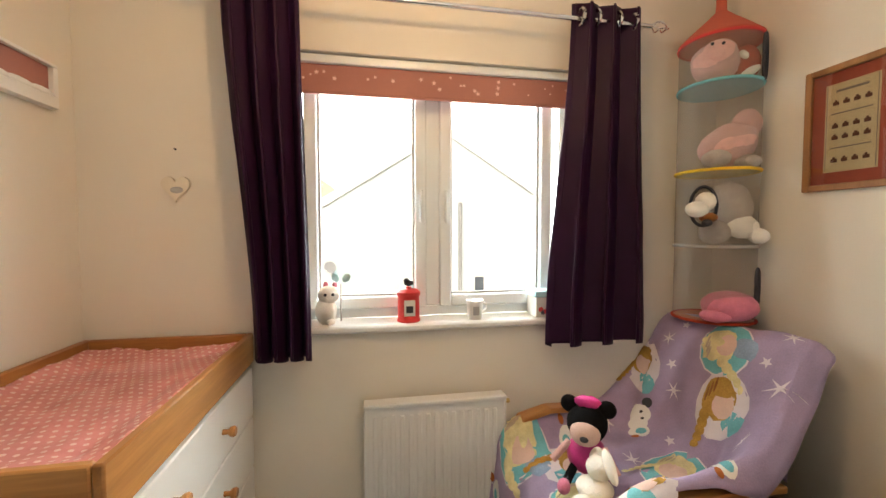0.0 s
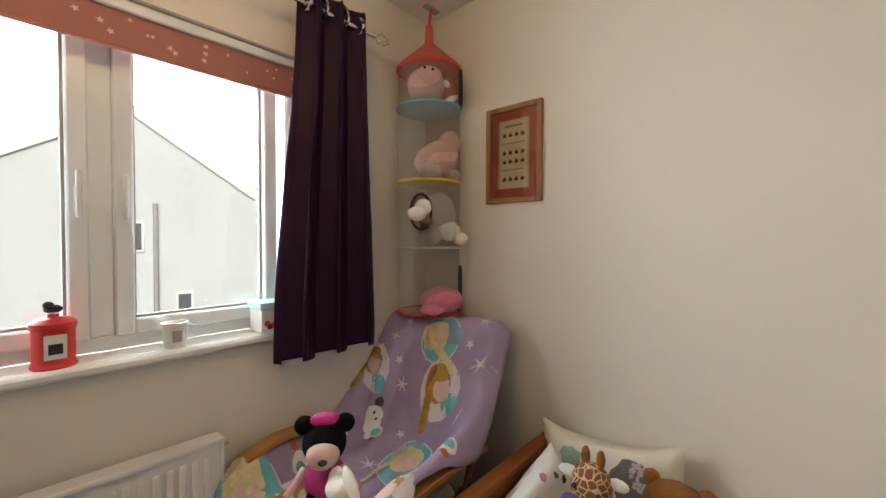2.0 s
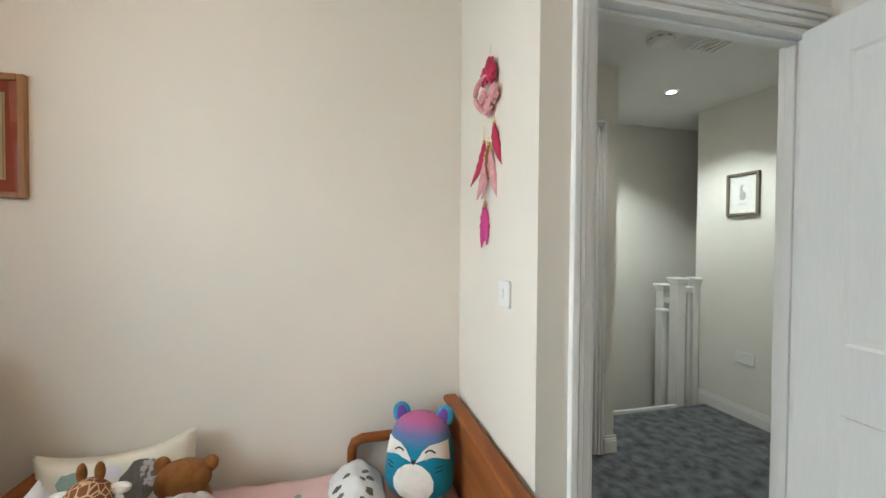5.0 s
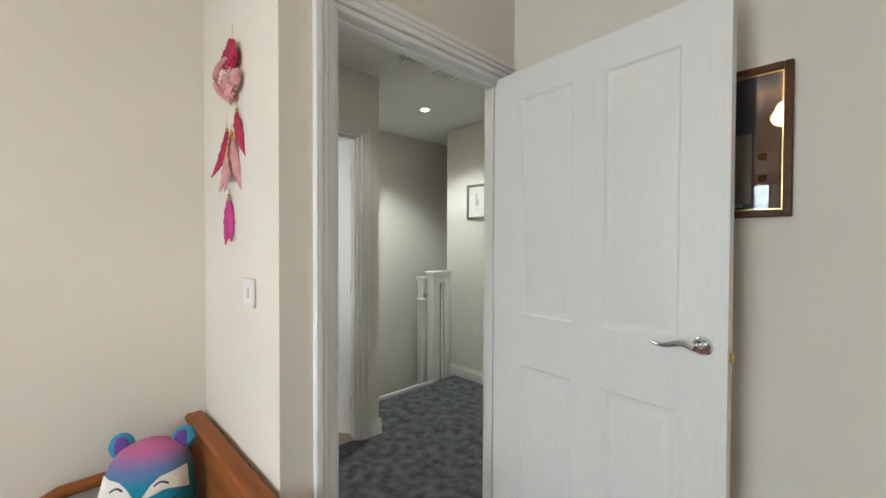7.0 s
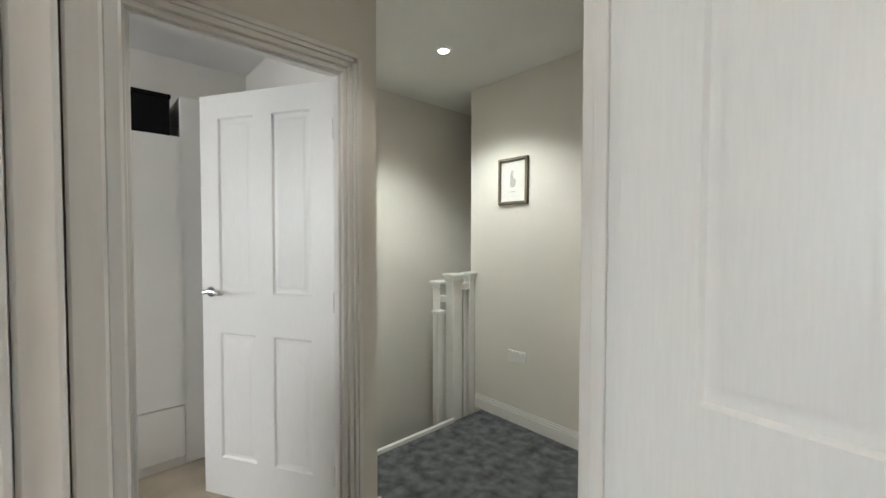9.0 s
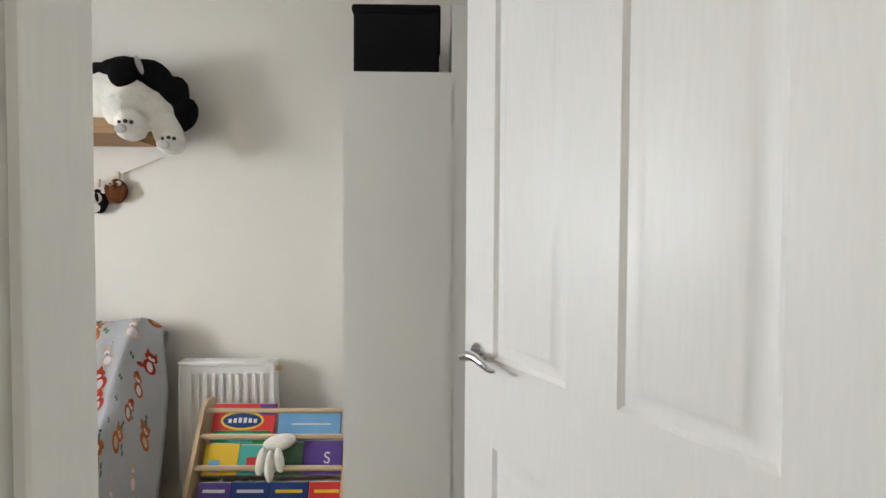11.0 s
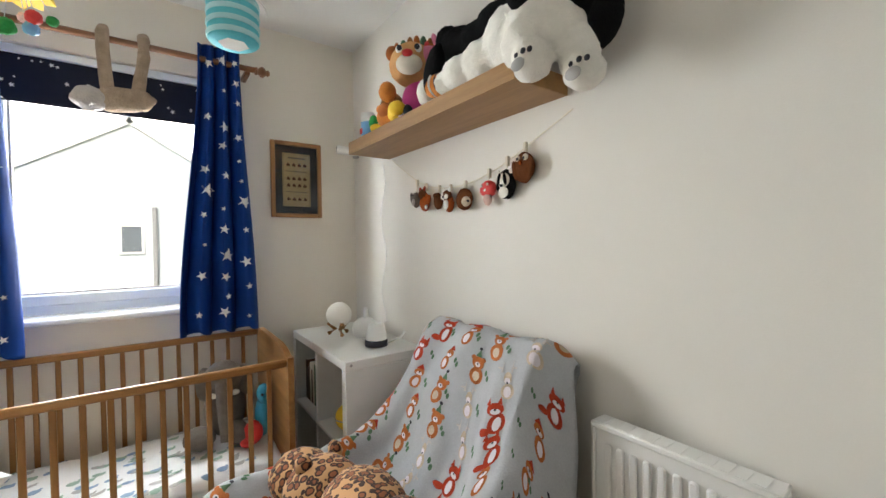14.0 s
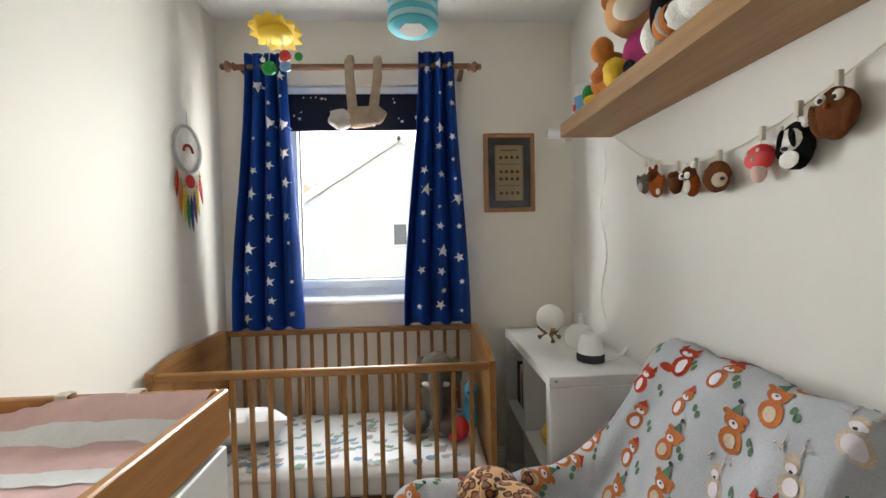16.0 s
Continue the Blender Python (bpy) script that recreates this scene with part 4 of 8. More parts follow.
pf, pr, sub, bxs = wall_frame("picture", "night street painting in a dark gilt-edged frame behind the door", (0.72, -1.24, 1.375), (-1, 0, 0), 0.33, 0.425, 0.02, DARKFRAME, BRASS, 0.024, INK)
for x, z, w, h, mt in ((0.03, 0.03, 0.06, 0.3, GREYFRAME), (0.11, 0.03, 0.05, 0.24, DARKFRAME), (0.19, 0.04, 0.05, 0.2, GREYFRAME), (0.245, 0.03, 0.055, 0.33, DARKFRAME), (0.1, 0.03, 0.12, 0.05, BADGE), (0.165, 0.27, 0.03, 0.05, BRASS), (0.255, 0.1, 0.02, 0.02, YELLOWP), (0.255, 0.16, 0.02, 0.02, YELLOWP), (0.05, 0.12, 0.02, 0.02, YELLOWP), (0.05, 0.2, 0.02, 0.02, YELLOWP)):
    sub("painted_house", [((x, 0.0105, z), (x + w, 0.0115, z + h))], mt, 0, pr)

pq = thing("wall_plaque", "low white box frame with a pink panel on the side wall", "plaque", (-0.5, 1.6, 1.69))
bm = bmesh.new()
for a, b in (((-0.5, 1.3, 1.69), (-0.47, 1.89, 1.725)), ((-0.5, 1.3, 1.815), (-0.47, 1.89, 1.825)), ((-0.5, 1.87, 1.725), (-0.47, 1.89, 1.815)), ((-0.5, 1.3, 1.725), (-0.47, 1.32, 1.815))):
    bx(bm, a, b, 0.002)
part("frame", bm, WHITE, pq)
part("panel", one(bx, (-0.498, 1.32, 1.725), (-0.485, 1.87, 1.815), 0), ROSEBLIND, pq, "dusty pink panel")
bm = bmesh.new()
for k in range(7):
    ball(bm, (-0.482, 1.36 + 0.08 * k, 1.735), (0.006, 0.05, 0.012), sub=2)
part("cloud_trim", bm, WHITE, pq)

ht = thing("heart_ornament", "small white heart ornament hanging on the wall", "ornament", (-0.19, 2.0, 1.41))
hp = [(16 * math.sin(a) ** 3 / 17, (13 * math.cos(a) - 5 * math.cos(2 * a) - 2 * math.cos(3 * a) - math.cos(4 * a)) / 17) for a in (2 * math.pi * k / 30 for k in range(30))]
bm = bmesh.new()
a = [bm.verts.new((-0.19 + 0.052 * x, 1.998, 1.465 + 0.055 * z)) for x, z in hp]
b = [bm.verts.new((-0.19 + 0.049 * x, 1.986, 1.465 + 0.052 * z)) for x, z in hp]
bm.faces.new(a)
bm.faces.new(b)
for k in range(30):
    bm.faces.new((a[k], a[(k + 1) % 30], b[(k + 1) % 30], b[k]))
part("heart", bm, OFFWHITE, ht)
part("motif", one(ball, (-0.185, 1.986, 1.455), (0.022, 0.003, 0.012), sub=2), BADGE, ht, "grey motif")
part("nail", one(rod_between, (-0.19, 1.99, 1.60), (-0.19, 2.0, 1.60), 0.003, seg=8), INK, ht)


def radiator(label, x0, x1, z0, z1, m):
    """Ribbed steel panel: built along x with its front at y = 0 and its back at y = 0.06."""
    r = tagged(new("radiator"), label, "radiator")
    r.matrix_world = m

    def sub(nm, bm, mt, lab=""):
        ob = solid(nm, bm, mt)
        ob.parent = r
        if lab:
            tagged(ob, lab)
    bm = bmesh.new()
    sub("front_panel", one(bx, (x0, 0.012, z0), (x1, 0.024, z1 - 0.0125), 0.003), WHITE)
    n = int((x1 - x0 - 0.05) / 0.033)
    step = (x1 - x0 - 0.05) / n
    for k in range(n):
        sub("rib", one(bx, (x0 + 0.03 + step * k, 0.002, z0 + 0.03), (x0 + 0.03 + step * k + 0.019, 0.0118, z1 - 0.045), 0.005), WHITE)
    bx(bm, (x0 - 0.004, 0.0, z1 - 0.012), (x1 + 0.004, 0.062, z1 + 0.003), 0.003)
    for k in range(int((x1 - x0) / 0.03)):
        bx(bm, (x0 + 0.01 + 0.03 * k, 0.006, z1 + 0.003), (x0 + 0.03 + 0.03 * k, 0.052, z1 + 0.0045), 0)
    sub("top_grille", bm, WHITE)
    for x in (x0 - 0.004, x1 - 0.004):
        sub("side_cover", one(bx, (x, 0.004, z0), (x + 0.008, 0.062, z1 - 0.0125), 0.002), WHITE)
    sub("back_panel", one(bx, (x0 + 0.01, 0.046, z0), (x1 - 0.01, 0.058, z1 - 0.014), 0.002), WHITE)
    sub("bleed_valve", one(rod_between, (x1 + 0.004, 0.03, z1 - 0.03), (x1 + 0.024, 0.03, z1 - 0.03), 0.009, seg=10), BRASS, "brass bleed valve")
    for x in (x0 + 0.1, x1 - 0.1):
        sub("bracket", one(bx, (x - 0.015, 0.058, z0 + 0.05), (x + 0.015, 0.1, z1 - 0.08), 0.002), WHITE)
    for x in (x0 - 0.02, x1 + 0.012):
        b = bmesh.new()
        tube(b, [(x + 0.004, 0.035, z0 + 0.04), (x + 0.004, 0.035, 0.0)], 0.0075)
        lathe(b, (x + 0.004, 0.035, z0 + 0.0), [(0.014, 0), (0.016, 0.02), (0.014, 0.06)], 12)
        sub("valve", b, WHITE)
    return r


radiator("white ribbed panel radiator under the bedroom window", 0.463, 1.012, 0.15, 0.655, pose(0, 1.9, 0))
radiator("white ribbed panel radiator behind the book rack", -0.295, 0.086, 0.15, 0.782, pose(3.9, 0, 0, 0, 0, -90))


def changing_chest(x0, x1, y0, y1, zt, label, knob_mat, face_x):
    """A chest with a wooden changing tray on it. Its drawers look towards +x."""
    c = thing("chest_of_drawers", label, "chest", ((x0 + x1) / 2, (y0 + y1) / 2, 0))
    body_top = zt - 0.11
    part("carcass", one(bx, (x0, y0 + 0.01, 0.06), (x1 - 0.022, y1 - 0.01, body_top), 0.003), MELAMINE, c)
    part("plinth", one(bx, (x0 + 0.01, y0 + 0.02, 0), (x1 - 0.03, y1 - 0.02, 0.06), 0), MELAMINE, c)
    rows = 4
    h = (body_top - 0.08) / rows
    for k in range(rows):
        z = 0.07 + k * h
        dr = part("drawer", one(bx, (x1 - 0.021, y0 + 0.014, z + 0.003), (x1 - 0.002, y1 - 0.014, z + h - 0.003), 0.004), MELAMINE, c)
        for yy in (y0 + 0.26 * (y1 - y0), y0 + 0.62 * (y1 - y0)):
            part("knob", one(lathe, (x1 - 0.002, yy, z + h * 0.5), [(0.008, 0), (0.007, 0.014), (0.014, 0.022), (0.016, 0.03), (0.013, 0.036)], 16, pose(0, 0, 0, 0, 90, 0)), knob_mat, dr, "turned wooden knob")
    tr = thing("changing_tray", "honey pine changing tray on top of the chest", "changing tray", ((x0 + x1) / 2, (y0 + y1) / 2, body_top + 0.001))
    lo = body_top + 0.001
    part("base", one(bx, (x0 + 0.02, y0 + 0.02, lo), (x1 - 0.02, y1 - 0.02, lo + 0.015), 0), PINE_Y, tr)
    part("front_board", one(bx, (x1 - 0.02, y0, lo), (x1, y1, zt), 0.004), PINE_Y, tr)
    part("back_board", one(bx, (x0, y0, lo), (x0 + 0.02, y1, zt), 0.004), PINE_Y, tr)
    part("end_board", one(bx, (x0 + 0.0205, y0, lo), (x1 - 0.0205, y0 + 0.02, zt), 0.004), PINE_X, tr)
    part("end_board", one(bx, (x0 + 0.0205, y1 - 0.02, lo), (x1 - 0.0205, y1, zt), 0.004), PINE_X, tr)
    for yy in (y0 + 0.06, y1 - 0.06):
        part("screw", one(rod_between, (x1 - 0.03, yy, lo + 0.06), (x1 - 0.0195, yy, lo + 0.06), 0.006, seg=10), BRASS, tr)
    return c, tr, lo + 0.016


ca, tray_a, za = changing_chest(-0.485, 0.06, 1.13, 1.98, 0.935, "white chest of drawers with wooden knobs", PINE_Z, 1)
pad = thing("changing_mat", "pink spotted changing mat cover, creased", "changing mat", (-0.21, 1.55, za))


def pad_a(u, v):
    x, y = -0.462 + 0.50 * u, 1.152 + 0.806 * v
    edge = min(u, 1 - u, v * 1.4, (1 - v) * 1.4)
    z = za + 0.045 + 0.035 * (1 - min(1, edge * 5)) * (0.6 + 0.4 * abs(2 * u - 1)) - 0.02 * max(0, 1 - edge * 26)
    z += 0.008 * noise.noise(Vector((u * 7, v * 9, 1))) + 0.01 * noise.noise(Vector((u * 22, v * 16, 4))) * max(0, 1 - edge * 5)
    return Vector((x, y, z))


part("cover", one(sheet, pad_a, 50, 70), PINKPAD, pad)
part("filling", one(bx, (-0.46, 1.155, za), (0.036, 1.955, za + 0.035), 0.01), PINKPAD, pad)
spots = bmesh.new()
for i in range(22):
    for j in range(34):
        u, v = (i + 0.5 + 0.5 * (j % 2)) / 22.5, (j + 0.5) / 34
        if u < 0.985:
            print_on(spots, pad_a, u, v, oval(6), 0.0055 / 0.5, 0.0055 / 0.8, off=0.0015, rings=1)
tagged(part("spot_print", spots, SPOTP, pad), kind="stuff")


# toddler bed along the partition
bed = thing("toddler_bed", "reddish wooden toddler bed with low guard rails", "bed", (1.62, 0.55, 0))
bm = bmesh.new()
bx(bm, (1.2, -0.185, 0.0), (2.02, -0.15, 0.62), 0.006)
part("headboard", bm, CHERRY_X, bed)
part("headboard_cap", one(bx, (1.19, -0.195, 0.6205), (2.03, -0.135, 0.648), 0.008), CHERRY_X, bed)
part("footboard", one(bx, (1.2, 1.25, 0.0), (2.02, 1.285, 0.5), 0.006), CHERRY_X, bed)
part("footboard_cap", one(bx, (1.19, 1.24, 0.5005), (2.03, 1.295, 0.53), 0.008), CHERRY_X, bed)
part("side_rail", one(bx, (1.2, -0.149, 0.14), (1.225, 1.249, 0.32), 0.005), CHERRY_Y, bed)
part("side_rail", one(bx, (1.995, -0.149, 0.14), (2.02, 1.249, 0.32), 0.005), CHERRY_Y, bed)
part("bed_base", one(bx, (1.226, -0.149, 0.18), (1.994, 1.249, 0.22), 0), CHERRY_Y, bed)
bm = bmesh.new()
tube(bm, [(2.0, 0.255, 0.321), (2.0, 0.25, 0.47), (2.0, 0.24, 0.495), (2.0, 0.21, 0.508), (2.0, 0.1, 0.51), (2.0, -0.148, 0.51)], 0.02, 10)
part("guard_rail", bm, CHERRY_Y, bed)
part("guard_rail_bar", one(bx, (1.988, 0.06, 0.321), (2.012, 0.1, 0.50), 0.004), CHERRY_Y, bed)
mt = thing("mattress", "mattress with a pink and white fitted sheet", "mattress", (1.61, 0.55, 0.221))
part("mattress_body", one(bx, (1.23, -0.145, 0.221), (1.985, 1.245, 0.355), 0.025), PINKSHEET, mt)


def duvet_f(u, v):
    x, y = 1.24 + 0.74 * u, 0.28 + 0.95 * v
    return Vector((x, y, 0.375 + 0.03 * math.sin(math.pi * min(1, u * 1.05)) + 0.02 * noise.noise(Vector((u * 4, v * 5, 3))) + 0.012 * noise.noise(Vector((u * 11, v * 12, 5)))))


dv = thing("duvet", "pale pink patterned duvet with grey motifs", "duvet", (1.61, 0.75, 0.36))
part("cover", one(sheet, duvet_f, 36, 44), PINKSHEET, dv, thick=0.02)
rnd = random.Random(4)
for k in range(46):
    b = bmesh.new()
    print_on(b, duvet_f, rnd.uniform(0.06, 0.94), rnd.uniform(0.04, 0.96), oval(9, 0.5, k), 0.02, 0.016, rnd.uniform(0, 3), off=0.0125, rings=2)
    part("motif", b, rnd.choice((GREYFUR, GREENP, SHEET)), dv)


def fold_f(u, v):
    return Vector((1.5 + 0.42 * u, 0.14 + 0.2 * v, 0.385 + 0.075 * math.sin(math.pi * v) * (0.75 + 0.25 * u) + 0.012 * noise.noise(Vector((u * 8, v * 6, 8)))))


fold = thing("folded_sheet", "white sheet with small grey figures folded back", "sheet", (1.7, 0.24, 0.37))
part("cloth", one(sheet, fold_f, 24, 20), SHEET, fold, thick=0.012)
for k in range(16):
    b = bmesh.new()
    print_on(b, fold_f, rnd.uniform(0.08, 0.92), rnd.uniform(0.1, 0.9), oval(8, 0.5, k), 0.03, 0.06, rnd.uniform(0, 3), off=0.008, rings=2)
    part("figure", b, GREYFUR, fold)


def cushion(name, label, c, w, h, t, m, material, prints=(), dip=0.13):
    """A stuffed pillow: w and h across its face, t thick, turned by m about c."""
    def f(u, v, s=1):
        a, b = 2 * u - 1, 2 * v - 1
        k = max(0, (1 - a ** 4) * (1 - b ** 4)) ** 0.6
        sag = 1 - dip * (1 - a * a) * abs(b) ** 2
        return Matrix.Translation(c) @ m @ Vector((a * w / 2 * (1 - 0.06 * (1 - b * b)), s * (t / 2 * k + 0.004 * noise.noise(Vector((u * 6, v * 6, c[0])))), b * h / 2 * sag))
    p = thing(name, label, "cushion", c)
    b = bmesh.new()
    sheet(b, f, 24, 18)
    sheet(b, lambda u, v: f(u, v, -1), 24, 18)
    bmesh.ops.remove_doubles(b, verts=b.verts, dist=0.0005)
    part("cover", b, material, p)
    for cu, cv, su, sv, poly, mtl in prints:
        for s in (1, -1):
            b = bmesh.new()
            print_on(b, lambda u, v: f(u, v, s), cu, cv, poly, su, sv, 0.3, off=0.003, side=1 if s < 0 else -1)
            part("print", b, mtl, p)
    return p


cushion("pillow", "cream printed pillow leaning on the wall", (1.935, 1.03, 0.475), 0.50, 0.29, 0.14, pose(0, 0, 0, 0, 0, 90) @ pose(0, 0, 0, 14, 6, 0), OFFWHITE,
        ((0.3, 0.55, 0.12, 0.24, oval(16, 0.5, 1), GREYFUR), (0.24, 0.62, 0.06, 0.16, oval(12, 0.5, 2), MILKFUR), (0.72, 0.66, 0.085, 0.13, oval(14, 0.5, 3), GREENP), (0.46, 0.7, 0.05, 0.08, oval(10, 0.5, 4), PALE)), 0.34)
cushion("pillow", "white pillow with small dark and pink figures", (1.66, 1.165, 0.44), 0.38, 0.17, 0.11, pose(0, 0, 0, -24, -22, -8), SHEET,
        tuple((0.1 + 0.062 * k, (0.3, 0.7, 0.5, 0.16, 0.85)[k % 5], 0.03, 0.075, oval(9, 0.6, k), (INK, PINKFUR, LEAFG, GREYFUR)[k % 4]) for k in range(14)))


CURLS = bpy.data.textures.new("curls", "CLOUDS")
CURLS.noise_scale = 0.016


def plush(name, label, at, pieces, blend=0.0):
    """A soft toy: each piece is (part name, material, list of balls (centre, radii, turn))."""
    p = thing(name, label, "soft toy", at)
    for nm, mtl, balls in pieces:
        b = bmesh.new()
        for q in balls:
            ball(b, Vector(at) + Vector(q[0]), q[1], q[2] if len(q) > 2 else (0, 0, 0), fur=0.05, sub=3)
        ob = part(nm, b, mtl, p)
        if blend and len(balls) > 1:
            md = ob.modifiers.new("merge", "REMESH")
            md.mode, md.voxel_size, md.use_smooth_shade = "VOXEL", blend, True
            md = ob.modifiers.new("soften", "SMOOTH")
            md.factor, md.iterations = 0.5, 5
            md = ob.modifiers.new("curls", "DISPLACE")
            md.texture, md.strength, md.mid_level = CURLS, 0.009, 0.5
    return p


def eyes(a, b, r=0.008):
    return [("eye", INK, [(a, r)]), ("eye", INK, [(b, r)])]


plush("giraffe_toy", "giraffe soft toy with brown horns", (1.72, 0.99, 0.372), [("body", GIRAFFE, [((0, 0, 0.07), (0.07, 0.08, 0.09))]), ("head", GIRAFFE, [((-0.03, 0.0, 0.19), (0.06, 0.06, 0.065))]), ("muzzle", MILKFUR, [((-0.075, -0.02, 0.15), (0.045, 0.04, 0.04))]),
      ("horn", BROWNFUR, [((-0.01, 0.025, 0.265), (0.013, 0.013, 0.03))]), ("horn", BROWNFUR, [((-0.01, -0.02, 0.265), (0.013, 0.013, 0.03))]), ("ear", WHITEFUR, [((-0.01, 0.075, 0.2), (0.014, 0.035, 0.018))]), ("ear", WHITEFUR, [((-0.01, -0.07, 0.21), (0.014, 0.03, 0.018))]), *eyes((-0.082, 0.03, 0.205), (-0.085, -0.04, 0.2))])
plush("dog_toy", "orange soft toy with pink satin ears", (1.55, 1.0, 0.365), [("body", ORANGEFUR, [((0, 0, 0.05), (0.08, 0.08, 0.07))]), ("head", ORANGEFUR, [((-0.02, 0, 0.13), (0.075, 0.08, 0.075))]), ("ear", MAGENTA, [((0.0, 0.095, 0.13), (0.02, 0.035, 0.06), (20, 0, 0))]), ("ear", MAGENTA, [((0.02, -0.09, 0.14), (0.02, 0.035, 0.06), (-20, 0, 0))]), ("bow", VIOLET, [((0.03, 0.0, 0.205), (0.015, 0.03, 0.015))]), *eyes((-0.09, 0.03, 0.13), (-0.09, -0.035, 0.13), 0.012)])
plush("teddy_bear", "brown curly teddy bear leaning on the pillow", (1.86, 0.80, 0.335), [("body", BROWNFUR, [((0, 0, 0.07), (0.075, 0.085, 0.09))]), ("head", BROWNFUR, [((-0.02, 0.0, 0.18), (0.065, 0.085, 0.065))]), ("ear", BROWNFUR, [((-0.0, 0.07, 0.225), (0.02, 0.025, 0.028))]), ("ear", BROWNFUR, [((0.0, -0.075, 0.215), (0.02, 0.025, 0.028))]), ("arm", BROWNFUR, [((-0.05, 0.09, 0.08), (0.035, 0.035, 0.06))])])
plush("rabbit_toy", "grey beige floppy rabbit soft toy", (1.67, 0.72, 0.37), [("body", MILKFUR, [((0, 0, 0.06), (0.08, 0.075, 0.07))]), ("head", MILKFUR, [((-0.02, 0.02, 0.14), (0.062, 0.062, 0.058))]), ("ear", MILKFUR, [((0.0, 0.085, 0.12), (0.02, 0.03, 0.075), (22, 0, 0))]), ("ear", MILKFUR, [((0.0, -0.05, 0.12), (0.02, 0.035, 0.08), (-25, 0, 0))])])
plush("elephant_toy", "small grey round soft toy", (1.58, 0.84, 0.365), [("body", GREYFUR, [((0, 0, 0.05), (0.06, 0.06, 0.055))]), ("head", MILKFUR, [((-0.02, 0.0, 0.1), (0.055, 0.06, 0.05))]), ("ear", MILKFUR, [((0, 0.065, 0.1), (0.012, 0.03, 0.035))])])

fx = thing("fox_cushion", "teal and pink fox shaped plush cushion with a white belly", "soft toy", (1.86, 0.0, 0.355))
T3 = Matrix.Translation((1.84, 0.0, 0.505)) @ pose(0, 0, 0, 0, 12, -25)
FOX_W, FOX_H, FOX_D = 0.128, 0.158, 0.1


def on_fox(u, v, side=-1):
    """The plush: u sideways, v upwards, both from -1 to 1; side -1 is its front."""
    w = FOX_W * (1.0 - 0.1 * v) * (1 - max(0, v - 0.2) * 0.12)
    k = max(0.0, (1 - abs(u) ** 2.6) * (1 - abs(v) ** 3.2)) ** 0.55
    return T3 @ Vector((side * FOX_D * k * (1 - 0.12 * v), w * u * (1 - abs(v) ** 4.5) ** 0.4, FOX_H * v * (1 - 0.05 * u * u)))


b = bmesh.new()
for sd in (-1, 1):
    sheet(b, lambda u, v: on_fox(2 * u - 1, 2 * v - 1, sd), 40, 40)
bmesh.ops.remove_doubles(b, verts=b.verts, dist=0.0008)
part("body", b, FOXFUR, fx)
for nm, mtl, cu, cv, su, sv, poly, off in (("belly", WHITEFUR, 0, -0.5, 0.56, 0.46, OVAL, 0.004),
                                          ("mask", WHITEFUR, -0.48, 0.2, 0.42, 0.2, [(-1.05, -0.9), (0.5, -0.8), (1.05, -1.15), (0.55, 0.15), (0.1, 0.75), (-0.5, 1.0), (-1.05, 1.25)], 0.004),
                                          ("mask", WHITEFUR, 0.48, 0.2, 0.42, 0.2, [(1.05, -0.9), (-0.5, -0.8), (-1.05, -1.15), (-0.55, 0.15), (-0.1, 0.75), (0.5, 1.0), (1.05, 1.25)], 0.004),
                                          ("nose", INK, 0, -0.02, 0.085, 0.055, [(-1, 0.8), (0, 1), (1, 0.8), (0.5, -0.3), (0, -1), (-0.5, -0.3)], 0.008)):
    b = bmesh.new()
    print_on(b, on_fox, cu, cv, poly, su, sv, off=off, side=-1, rings=6)
    part(nm, b, mtl, fx)
for s in (-1, 1):
    b = bmesh.new()
    tube(b, [on_fox(s * (0.32 + 0.055 * k), 0.2 + 0.055 * math.sin(math.pi * k / 5)) + T3.to_3x3() @ Vector((-0.006, 0, 0)) for k in range(6)], 0.0028, 6)
    part("eye", b, INK, fx)
    for q in (0, 1):
        b = bmesh.new()
        tube(b, [on_fox(s * (0.6 + 0.06 * k), -0.12 - 0.09 * q + 0.01 * k) + T3.to_3x3() @ Vector((-0.002, 0, 0)) for k in range(4)], 0.0018, 6)
        part("whisker", b, INK, fx)
    at = T3 @ Matrix.Translation((0.012, 0.086 * s, 0.138)) @ pose(0, 0, 0, -9 * s, 0, 0)
    er = part("ear", placed(ball, at, (0, 0, 0), (0.022, 0.036, 0.04)), SKYFUR, fx)
    part("ear_lining", placed(ball, at, (-0.014, -0.004 * s, -0.004), (0.012, 0.022, 0.034)), VIOLETFUR, er)


